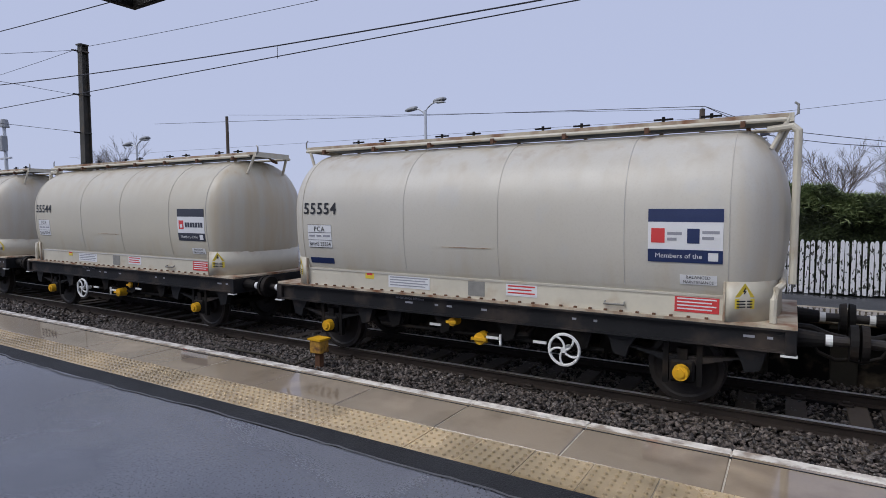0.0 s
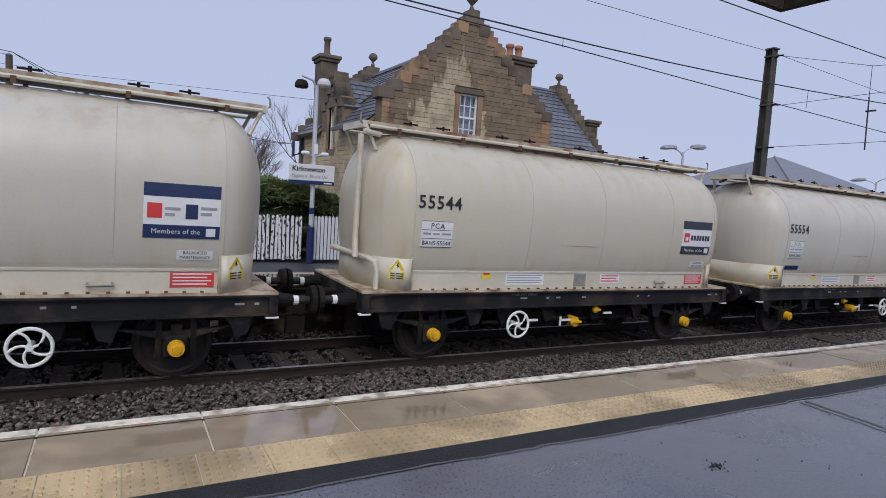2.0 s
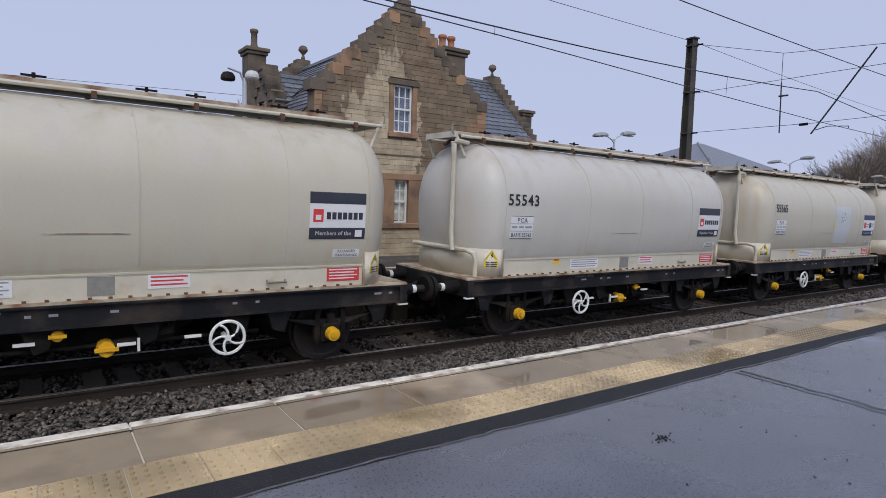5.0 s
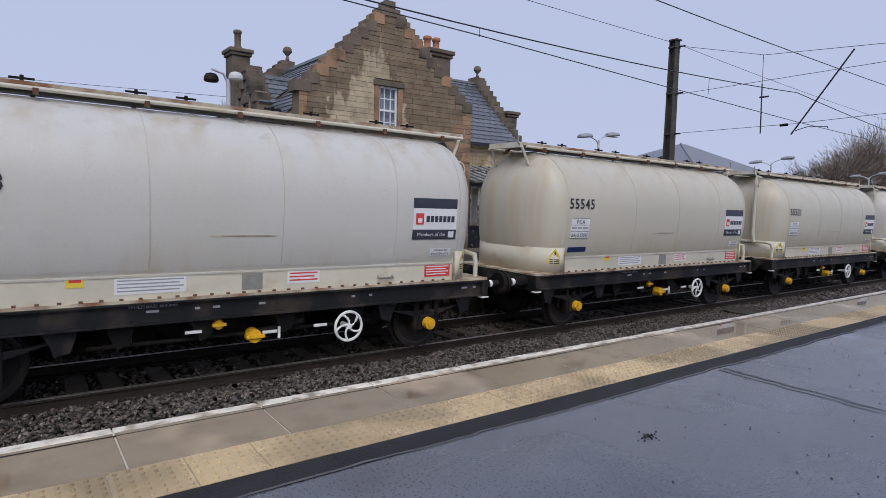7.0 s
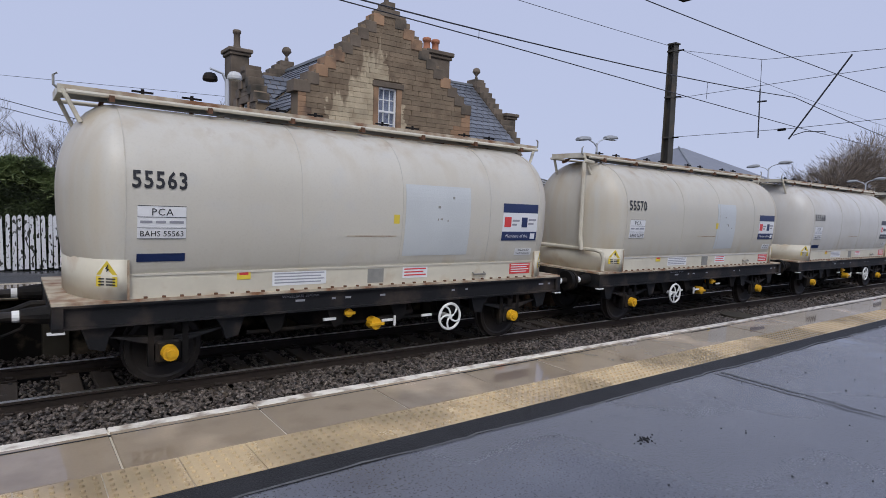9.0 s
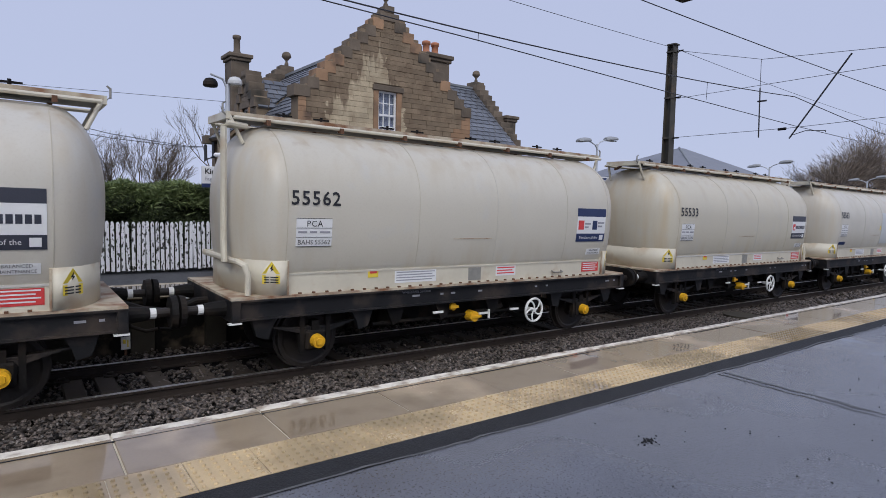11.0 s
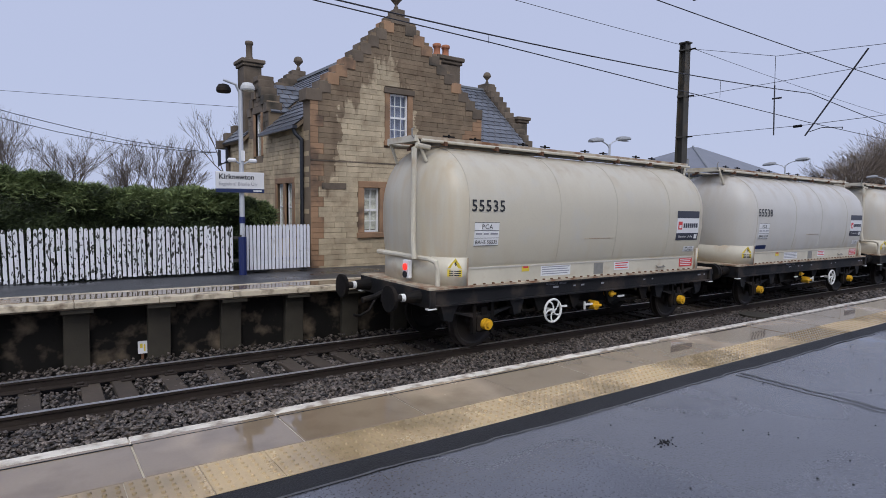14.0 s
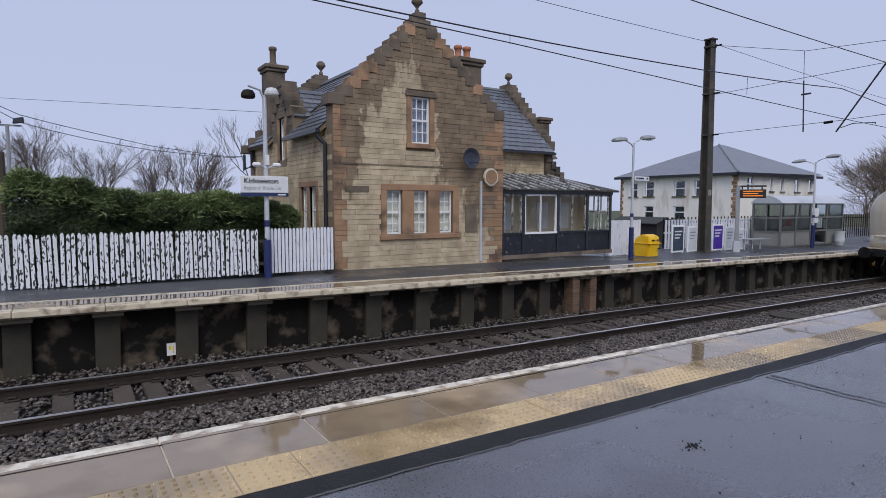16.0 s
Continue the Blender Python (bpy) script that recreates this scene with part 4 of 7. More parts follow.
def stone(owner, mat_key, x0, x1, y0, y1, z0, z1, name="stone"):
    """One dressed block; all share a bevelled unit mesh for each stone colour."""
    if mat_key not in STONES:
        b = boxed(-0.5, 0.5, -0.5, 0.5, -0.5, 0.5)
        bmesh.ops.bevel(b, geom=b.edges[:], offset=0.035, segments=1, affect="EDGES")
        o = part(name, b, mat_key, owner)
        STONES[mat_key] = o
    else:
        o = again(name, STONES[mat_key], owner)
    g = 0.005
    o.matrix_basis = Matrix.LocRotScale(((x0 + x1) / 2, (y0 + y1) / 2, (z0 + z1) / 2), None, (max(0.02, x1 - x0 - g), max(0.02, y1 - y0 - g), z1 - z0 - g))
    return o


STONES = {}
rng = random.Random(4)


def courses(owner, a0, a1, z0, z1, holes, limits, along, depth_at, height=0.132, pick=None):
    """Coursed stone on a wall face; limits(z) narrows it, along is the axis it runs in, depth_at the face."""
    z = z0
    while z < z1 - 0.05:
        h = height * rng.uniform(0.88, 1.1)
        lo, hi = limits(z + h)
        a = lo
        while a < hi - 0.05:
            b = min(hi, a + (rng.choice((0.2, 0.34)) if pick and (a == lo or hi - a < 0.4) else rng.uniform(0.28, 0.8)))
            if hi - b < 0.18:
                b = hi
            pieces = [(a, b)]
            for q in holes:
                if q[2] - 0.02 < z + h / 2 < q[3] + 0.02:
                    nxt = []
                    for p0, p1 in pieces:
                        if p1 <= q[0] or p0 >= q[1]:
                            nxt.append((p0, p1))
                        else:
                            nxt += [c for c in ((p0, q[0]), (q[1], p1)) if c[1] - c[0] > 0.05]
                    pieces = nxt
            for p0, p1 in pieces:
                proud = rng.uniform(-0.006, 0.006)
                m = pick(p0, p1, z) if pick else SANDSTONE
                if along == "x":
                    stone(owner, m, p0, p1, depth_at + proud, depth_at + 0.1, z, z + h)
                else:
                    stone(owner, m, depth_at + proud, depth_at + 0.1, p0, p1, z, z + h)
            a = b
        z += h


def gable_limits(z):
    if z < 4.2:
        return HX0, HX1
    k = (z - 4.2) / 2.45
    return HX0 + k * (HMID - HX0 - 0.2), HX1 - k * (HX1 - HMID - 0.2)


def front_pick(a, b, z):
    if a < HX0 + 0.02 or b > HX1 - 0.02:
        return RED_STONE
    return FRONT_STONE


surround = [(6.95, 9.4, 0.7, 2.16), (7.72, 8.58, 3.1, 4.62)]
courses(front_wall, HX0, HX1, -0.1, 6.4, surround, gable_limits, "x", HY, pick=front_pick)
courses(side_wall, HY, HY2, -0.1, 3.5, [(14.6, 16.05, 0.7, 2.25), (17.05, 17.9, 2.8, 4.4)], lambda z: (HY + 0.1, HY2 - 0.2), "y", HX0)
courses(side_wall, 16.55, 18.4, 3.5, 4.9, [(17.05, 17.9, 2.8, 4.4)], lambda z: (16.55 + max(0, z - 4.2), 18.4 - max(0, z - 4.2)), "y", HX0, pick=lambda a, b, z: DARK_STONE)
courses(wing_wall, HX1, 15.35, 1.9, 3.55, [], lambda z: (HX1, 15.2), "x", 15.95)
part("string_course", boxed(HX0 - 0.004, HX1, HY - 0.012, HY + 0.02, 2.63, 2.655), DARK_STONE, house)
# dressed surrounds of the windows
for x0, x1 in ((6.95, 7.12), (7.58, 7.94), (8.38, 8.75), (9.2, 9.4)):
    part("window_jamb", boxed(x0, x1, HY - 0.015, HY + 0.25, 0.84, 2.0, bevel=0.01), RED_STONE, house, "weathered stone mullion")
part("window_lintel", boxed(6.95, 9.4, HY - 0.018, HY + 0.25, 2.0, 2.17, bevel=0.01), RED_STONE, house)
part("window_sill_stone", boxed(6.9, 9.45, HY - 0.07, HY + 0.25, 0.7, 0.84, bevel=0.015), RED_STONE, house)
for x0, x1 in ((7.72, 7.87), (8.43, 8.58)):
    part("window_jamb", boxed(x0, x1, HY - 0.015, HY + 0.25, 3.24, 4.48, bevel=0.01), RED_STONE, house)
part("window_lintel", boxed(7.68, 8.62, HY - 0.05, HY + 0.25, 4.48, 4.62, bevel=0.01), DARK_STONE, house)
part("window_sill_stone", boxed(7.7, 8.6, HY - 0.06, HY + 0.25, 3.12, 3.25, bevel=0.01), RED_STONE, house)
for y0, y1 in ((14.6, 14.75), (15.25, 15.4), (15.9, 16.05)):
    part("window_jamb", boxed(HX0 - 0.015, HX0 + 0.25, y0, y1, 0.84, 2.1, bevel=0.01), RED_STONE, house)
part("window_lintel", boxed(HX0 - 0.018, HX0 + 0.25, 14.6, 16.05, 2.1, 2.25, bevel=0.01), RED_STONE, house)
for y0, y1 in ((17.05, 17.2), (17.75, 17.9)):
    part("window_jamb", boxed(HX0 - 0.015, HX0 + 0.25, y0, y1, 2.94, 4.2, bevel=0.01), RED_STONE, house)
part("window_lintel", boxed(HX0 - 0.018, HX0 + 0.25, 17.05, 17.9, 4.2, 4.4, bevel=0.01), DARK_STONE, house)


# Blue-grey sheet behind the upper panes paints in the sky they reflect.
SKY_TINT = surf("blue_grey_curtain", (0.2, 0.22, 0.32), 0.8, var=0.4, scale=5, stretch=(5, 1, 0.6))


def sash(x0, x1, z0, z1, y, cols, rows, blind, turn=0, backing=CURTAIN):
    """A white sash window with glazing bars, glass and a blind or sky-tint sheet; turn 90 puts it in a side wall at x =
    y.
    """
    wd = new("window")
    wd.parent = house
    if turn:
        wd.matrix_basis = Matrix.Translation((y, 0, 0)) @ pose(0, 0, 0, 0, 0, 90) @ Matrix.Diagonal((1, 1, 1, 1))
        y = 0.0
        f = -1
    else:
        f = 1
    def bx(a, b, c, d, e, g):
        return boxed(a, b, min(y + f * c, y + f * d), max(y + f * c, y + f * d), e, g)
    t = 0.045
    for a, b, e, g in ((x0, x0 + t, z0, z1), (x1 - t, x1, z0, z1), (x0 + t, x1 - t, z0, z0 + t), (x0 + t, x1 - t, z1 - t, z1), (x0 + t, x1 - t, (z0 + z1) / 2 - 0.025, (z0 + z1) / 2 + 0.025)):
        part("window_frame", bx(a, b, 0.0, 0.06, e, g), UPVC, wd)
    for i in range(1, cols):
        a = x0 + (x1 - x0) * i / cols
        part("glazing_bar", bx(a - 0.01, a + 0.01, 0.01, 0.045, z0 + t, z1 - t), UPVC, wd)
    for i in range(1, rows):
        if i * 2 == rows:
            continue
        e = z0 + (z1 - z0) * i / rows
        part("glazing_bar", bx(x0 + t, x1 - t, 0.012, 0.043, e - 0.01, e + 0.01), UPVC, wd)
    g = part("pane", bx(x0 + t, x1 - t, 0.025, 0.031, z0 + t, z1 - t), GLASS, wd)
    g.visible_shadow = False
    part("blind", bx(x0, x1, 0.12, 0.13, z0 + (z1 - z0) * blind, z1), backing, wd, "pale closed blind" if backing is CURTAIN else "blue-grey curtain")


sash(7.12, 7.58, 0.85, 2.0, HY + 0.1, 2, 4, 0.05)
sash(7.94, 8.38, 0.85, 2.0, HY + 0.1, 2, 4, 0.05)
sash(8.75, 9.2, 0.85, 2.0, HY + 0.1, 2, 4, 0.05)
sash(7.87, 8.43, 3.25, 4.48, HY + 0.05, 3, 4, 0.0, backing=SKY_TINT)
for y0, y1, z0, z1 in side_holes[:2] + [(y0, y1, z0, z1) for y0, y1, z0, z1 in side_holes[2:]]:
    wd = new("window")
    wd.parent = house
    x = HX0 + 0.08
    for a, b, c, d in ((y0, y0 + 0.045, z0, z1), (y1 - 0.045, y1, z0, z1), (y0, y1, z1 - 0.045, z1), (y0, y1, (z0 + z1) / 2 - 0.02, (z0 + z1) / 2 + 0.02)):
        part("window_frame", boxed(x, x + 0.05, a, b, c, d), UPVC, wd)
    part("pane", boxed(x + 0.01, x + 0.016, y0, y1, z0, z1), GLASS, wd).visible_shadow = False
    part("blind", boxed(x + 0.03, x + 0.04, y0, y1, z0, z1), CURTAIN, wd)
# crow steps
N = 10
for side in (-1, 1):
    bx = HX0 if side < 0 else HX1
    tx = HMID + side * 0.26
    for i in range(N):
        a = bx + (tx - bx) * i / N
        b = bx + (tx - bx) * (i + 1) / N
        z = 4.12 + (6.3 - 4.12) * (i + 1) / N
        lo, hi = min(a, b + (b - a) * 0.4), max(a, b + (b - a) * 0.4)
        if i == 0:
            lo, hi = (lo - 0.12, hi) if side < 0 else (lo, hi + 0.02)
        stone(house, DARK_STONE if rng.random() < 0.7 else RED_STONE, lo, hi, HY - 0.02, HY + 0.46, z - 0.27, z + 0.02, "crow_step")
stone(house, DARK_STONE, HMID - 0.3, HMID + 0.3, HY - 0.025, HY + 0.47, 6.28, 6.5, "crow_step")
stone(house, DARK_STONE, HMID - 0.15, HMID + 0.15, HY - 0.02, HY + 0.4, 6.5, 6.68, "crow_step")


def finial(x, y, z, k=1.0):
    """A stone urn-like finial."""
    prof = [(0.07, 0), (0.06, 0.1), (0.035, 0.14), (0.04, 0.17), (0.1, 0.24), (0.155, 0.3), (0.15, 0.33), (0.13, 0.4), (0.08, 0.45), (0.01, 0.47)]
    rings = [[(x + r * k * math.cos(a), y + r * k * math.sin(a), z + h * k) for a in (2 * math.pi * i / 14 for i in range(14))] for r, h in prof]
    smooth(part("finial", ringed(bmesh.new(), rings), DARK_STONE, house, "blackened stone ball finial"))


finial(HMID, HY + 0.2, 6.67)
for i in range(4):
    stone(house, DARK_STONE, HMID - 0.85 + 0.2 * i, HMID + 0.85 - 0.2 * i, HY2 - 0.1, HY2 + 0.35, 5.62 + 0.17 * i, 5.8 + 0.17 * i, "crow_step")
finial(HMID, HY2, 6.3, 1.1)


def slates(p0, p1, q0, q1, rows, thick=0.03):
    """Slate courses from the eave line p0-p1 up to the ridge line q0-q1, each course a board of slates laid over the next."""
    p0, p1, q0, q1 = map(Vector, (p0, p1, q0, q1))
    roof = new("roof")
    roof.parent = house
    nrm = (p1 - p0).cross(q0 - p0).normalized()
    if nrm.z < 0:
        nrm = -nrm
    for i in range(rows):
        a, b = i / rows, min(1, (i + 1.25) / rows)
        bm = bmesh.new()
        A, B = p0.lerp(q0, a), p1.lerp(q1, a)
        C, D = p0.lerp(q0, b), p1.lerp(q1, b)
        n = max(1, int((B - A).length / 0.28))
        off = 0.5 * (i % 2)
        cuts = sorted({0.0, 1.0, *[min(1, max(0, (k + off) / n)) for k in range(n + 1)]})
        for u, v in zip(cuts, cuts[1:]):
            g = 0.012 / max(0.2, (B - A).length)
            s0, s1 = A.lerp(B, u + g), A.lerp(B, v - g)
            s2, s3 = C.lerp(D, v - g), C.lerp(D, u + g)
            lift = nrm * (thick + rng.uniform(0, 0.008))
            top = [bm.verts.new(s + l) for s, l in ((s0, lift), (s1, lift), (s2, nrm * 0.006), (s3, nrm * 0.006))]
            low = [bm.verts.new(s - nrm * 0.02) for s in (s0, s1)]
            bm.faces.new(top)
            bm.faces.new((low[0], low[1], top[1], top[0]))
        tagged(part("slate_course", bm, SLATE, roof), kind="stuff")
    b = bmesh.new()
    vs = [b.verts.new(v - nrm * 0.015) for v in (p0, p1, q1, q0)]
    b.faces.new(vs)
    r = bmesh.ops.extrude_face_region(b, geom=b.faces[:])
    bmesh.ops.translate(b, verts=[v for v in r["geom"] if isinstance(v, bmesh.types.BMVert)], vec=-nrm * 0.08)
    bmesh.ops.recalc_face_normals(b, faces=b.faces[:])
    part("roof_deck", b, MORTAR, roof)
    return roof


RZ = 5.92
slates((HX0 - 0.22, HY + 0.45, 3.5), (HX0 - 0.22, 16.6, 3.5), (HMID, HY + 0.45, RZ), (HMID, 16.6, RZ), 15)
slates((HX0 + 0.6, 16.6, 4.3), (HX0 + 0.6, HY2, 4.3), (HMID, 16.6, RZ), (HMID, HY2, RZ), 11)
slates((HX0 - 0.22, 18.35, 3.5), (HX0 - 0.22, HY2, 3.5), (HX0 + 0.6, 18.35, 4.32), (HX0 + 0.6, HY2, 4.32), 5)
slates((HX1 + 0.2, HY + 0.45, 3.6), (HX1 + 0.2, 18.7, 3.6), (HMID, HY + 0.45, RZ), (HMID, 18.7, RZ), 15)
slates((HX0 + 0.05, 16.5, 4.15), (HX0 + 2.2, 16.5, 4.15), (HX0 + 0.05, 17.47, 5.1), (HX0 + 2.2, 17.47, 5.1), 6)
slates((HX0 + 0.05, 18.44, 4.15), (HX0 + 2.2, 18.44, 4.15), (HX0 + 0.05, 17.47, 5.1), (HX0 + 2.2, 17.47, 5.1), 6)
slates((HX1 - 1.5, 15.72, 3.5), (15.15, 15.72, 3.5), (HX1 - 1.5, 18.6, 6.15), (15.15, 18.6, 6.15), 16)
part("ridge", boxed(HX1 - 2.2, 15.2, 18.5, 18.7, 6.12, 6.2), LEAD, house, "lead ridge")
part("ridge", boxed(HMID - 0.1, HMID + 0.1, HY + 0.45, HY2, 5.9, 5.99), LEAD, house, "lead ridge")
# dormer steps on the side wall
for s in (-1, 1):
    for i in range(4):
        y = 17.47 + s * (0.93 - 0.22 * i)
        stone(house, DARK_STONE, HX0 - 0.05, HX0 + 0.42, min(y, y - s * 0.34), max(y, y - s * 0.34), 4.15 + 0.24 * i, 4.43 + 0.24 * i, "crow_step")
stone(house, DARK_STONE, HX0 - 0.05, HX0 + 0.42, 17.25, 17.7, 5.05, 5.28, "crow_step")
# rear low gable steps
for i in range(3):
    stone(house, DARK_STONE, HX0 - 0.35 + 0.25 * i, HX0 + 0.3 + 0.25 * i, HY2 - 0.1, HY2 + 0.3, 3.35 + 0.27 * i, 3.63 + 0.27 * i, "crow_step")


def chimney(x, y, z0, z1, wx, wy, pots, pot_mat, pot_h):
    ch = new("chimney")
    ch.parent = house
    part("chimney_shaft", boxed(x - wx, x + wx, y - wy, y + wy, z0, z1 - 0.22, bevel=0.02), DARK_STONE, ch, "sooty stone stack")
    b = bmesh.new()
    box(b, x - wx - 0.05, x + wx + 0.05, y - wy - 0.05, y + wy + 0.05, z1 - 0.22, z1 - 0.12, bevel=0.02)
    box(b, x - wx - 0.1, x + wx + 0.1, y - wy - 0.1, y + wy + 0.1, z1 - 0.12, z1, bevel=0.02)
    part("chimney_cap", b, DARK_STONE, ch)
    for px, py in pots:
        prof = [(0.13, 0), (0.125, 0.1), (0.1, 0.15), (0.1, pot_h - 0.12), (0.13, pot_h - 0.1), (0.13, pot_h - 0.02), (0.1, pot_h)]
        rings = [[(x + px + r * math.cos(a), y + py + r * math.sin(a), z1 + h) for a in (2 * math.pi * i / 12 for i in range(12))] for r, h in prof]
        smooth(part("chimney_pot", ringed(bmesh.new(), rings), pot_mat, ch))


chimney(HX0 + 0.28, 19.1, 3.4, 6.05, 0.28, 0.34, [(0, 0)], DARK_STONE, 0.62)
chimney(10.45, 14.75, 3.9, 5.98, 0.4, 0.32, [(-0.22, 0.05), (0.1, 0.05)], CLAY, 0.42)
# right end gable of the wing with its steps
gw = bmesh.new()
prism(gw, [(15.9, 3.3), (21.3, 3.3), (18.6, 6.2)], "x", 15.18, 15.5)
part("gable", gw, DARK_STONE, house, "blackened end gable")
for i in range(11):
    y = 16.1 + 0.215 * i
    z = 3.75 + 0.232 * i
    stone(house, DARK_STONE, 15.1, 15.55, y, y + 0.36, z - 0.12, z + 0.22, "crow_step")
stone(house, DARK_STONE, 15.08, 15.57, 18.35, 18.9, 6.1, 6.4, "crow_step")
finial(15.33, 18.6, 6.4, 1.05)
chimney(15.72, 17.2, 2.4, 4.95, 0.24, 0.35, [], DARK_STONE, 0.4)
for x0, x1, zt in ((14.86, 15.12, 3.45), (15.1, 15.32, 3.2), (15.3, 15.53, 3.02), (15.51, 15.74, 2.82)):
    stone(house, DARK_STONE, x0, x1, 15.78, 16.12, zt - 0.3, zt, "crow_step")
    stone(house, DARK_STONE, x0, x1 - 0.04, 15.82, 16.1, 2.2, zt - 0.3, "crow_step")
# gutters, downpipes, dish, dial, small fittings
part("gutter", boxed(HX0 - 0.3, HX0 - 0.18, HY + 0.4, 16.55, 3.42, 3.5), DARK_PAINT, house, "black gutter")
part("downpipe", pipe(bmesh.new(), [(HX0 - 0.24, HY + 0.5, 3.42), (HX0 - 0.2, HY + 0.48, 3.3), (HX0 - 0.06, HY + 0.42, 3.15), (HX0 - 0.06, HY + 0.42, 0.0)], 0.05), DARK_PAINT, house, "black downpipe")
part("gutter", boxed(HX1, 15.15, 15.62, 15.74, 3.42, 3.5), DARK_PAINT, house)
part("downpipe", pipe(bmesh.new(), [(HX0 - 0.1, 20.45, 3.4), (HX0 - 0.1, 20.45, 2.9), (HX0 - 0.35, 20.45, 2.8), (HX0 - 0.35, 20.45, 3.3)], 0.05), DARK_PAINT, house)
dish = part("satellite_dish", ringed(bmesh.new(), [[(9.62 + r * math.cos(a), HY - 0.28 + d, 2.92 + r * math.sin(a)) for a in (2 * math.pi * i / 16 for i in range(16))] for r, d in ((0.02, 0.06), (0.16, 0.045), (0.28, 0.0), (0.28, -0.015), (0.16, 0.03), (0.02, 0.045))]), DECAL_SLATE, house, "dark grey satellite dish")
part("dish_arm", pipe(bmesh.new(), [(9.62, HY, 2.8), (9.62, HY - 0.2, 2.8), (9.7, HY - 0.5, 2.78)], 0.018), DECAL_SLATE, dish)
plate_ring = part("round_sign", tube(bmesh.new(), (10.42, HY - 0.16, 2.42), (10.42, HY - 0.1, 2.42), 0.25, seg=24), SKIRT, house, "round faded red convex sign with a pale rim")
part("sign_face", tube(bmesh.new(), (10.42, HY - 0.18, 2.42), (10.42, HY - 0.162, 2.42), 0.2, seg=24), RED_STONE, plate_ring)
part("grey_conduit", boxed(10.12, 10.18, HY - 0.05, HY + 0.0, 0.0, 2.3), LAMP_GREY, house, "grey vertical conduit")
part("name_board", boxed(9.62, 10.0, HY - 0.03, HY + 0.02, 0.85, 1.62), DARK_STONE, house, "dark weathered board")
part("wall_vent", boxed(5.95, 6.6, HY - 0.02, HY + 0.02, 1.95, 2.1), DARK_STONE, house, "dark stone panel")

# glazed porch
porch = empty("glazed_porch", upright(0, 0, -0.07), "black timber porch with white windows and a low leaded roof", "porch")
SCUFFED = surf("scuffed_blue_black_paint", (0.013, 0.015, 0.023), 0.5, var=0.5, scale=4, fine=30, dirt=(0.22, 0.2, 0.18), dirt_scale=7, dirt_low=0.62, dirt_high=0.72)
OLD_SASH = surf("peeling_sash_paint", (0.42, 0.41, 0.37), 0.6, var=0.3, scale=6, dirt=(0.06, 0.055, 0.05), dirt_scale=9, dirt_low=0.45, dirt_high=0.6)
PY = 13.6
for x in (11.0, 11.83, 13.28, 14.6, 15.72):
    part("post", boxed(x - 0.05, x + 0.05, PY - 0.05, PY + 0.05, 0, 2.02), DARK_PAINT, porch)
part("post", boxed(15.67, 15.77, 15.7, 15.8, 0, 2.02), DARK_PAINT, porch)
part("beam", boxed(10.98, 15.8, PY - 0.06, PY + 0.06, 1.95, 2.08), DARK_PAINT, porch)
part("beam", boxed(15.66, 15.78, PY + 0.06, 15.8, 1.95, 2.08), DARK_PAINT, porch)
part("step_kerb", boxed(10.98, 15.8, PY - 0.08, PY + 0.06, -0.02, 0.1), DARK_STONE, porch)
for i, (a, b) in enumerate(((11.05, 11.78), (11.88, 13.23), (13.33, 14.55), (14.65, 15.67))):
    part("panel", boxed(a, b, PY - 0.02, PY + 0.02, 0.1, 0.72), SCUFFED, porch, "scuffed black lower panel")
    part("window_sill", boxed(a, b, PY - 0.06, PY + 0.04, 0.72, 0.78), UPVC if i == 1 else DARK_PAINT, porch)
    fm = UPVC if i == 1 else OLD_SASH
    for x0, x1, z0, z1 in ((a, a + 0.05, 0.78, 1.95), (b - 0.05, b, 0.78, 1.95), (a, b, 1.9, 1.95), ((a + b) / 2 - 0.02, (a + b) / 2 + 0.02, 0.78, 1.9)):
        part("window_frame", boxed(x0, x1, PY - 0.025, PY + 0.025, z0, z1), fm, porch)
    part("pane", boxed(a + 0.05, b - 0.05, PY - 0.004, PY + 0.004, 0.78, 1.9), PORCH_GLASS, porch).visible_shadow = False
part("side_pane", boxed(15.716, 15.724, PY + 0.06, 15.7, 0.78, 1.95), PORCH_GLASS, porch).visible_shadow = False
part("panel", boxed(15.7, 15.74, PY + 0.06, 15.7, 0.0, 0.78), DARK_PAINT, porch)
part("inner_wall", boxed(11.05, 15.6, 14.95, 15.03, 0, 2.2), TAN_WALL, porch, "tan painted inner wall")
for x0, x1 in ((12.1, 12.5), (13.6, 14.1), (14.7, 15.1)):
    part("inner_window", boxed(x0, x1, 14.91, 14.95, 0.8, 1.7), UPVC, porch)
part("side_partition", boxed(15.6, 15.66, 14.62, 15.03, 0.0, 2.02), TAN_WALL, porch, "tan painted inner wall")
part("side_partition", boxed(15.68, 15.7, 14.62, 15.7, 0.78, 1.95), TAN_WALL, porch)
for y in (13.98, 14.3, 14.6):
    part("glazing_bar", boxed(15.7, 15.74, y - 0.018, y + 0.018, 0.78, 1.95), UPVC, porch)
part("glazing_bar", boxed(15.698, 15.742, 13.66, 14.6, 1.36, 1.4), UPVC, porch)
bm = bmesh.new()
prism(bm, [(PY - 0.2, 2.06), (PY - 0.2, 2.1), (15.95, 2.72), (15.95, 2.66)], "x", 10.98, 15.0)
part("porch_roof", bm, SOOTY_ROOF, porch, "grey sheet roof with raised rolls")
bm = bmesh.new()
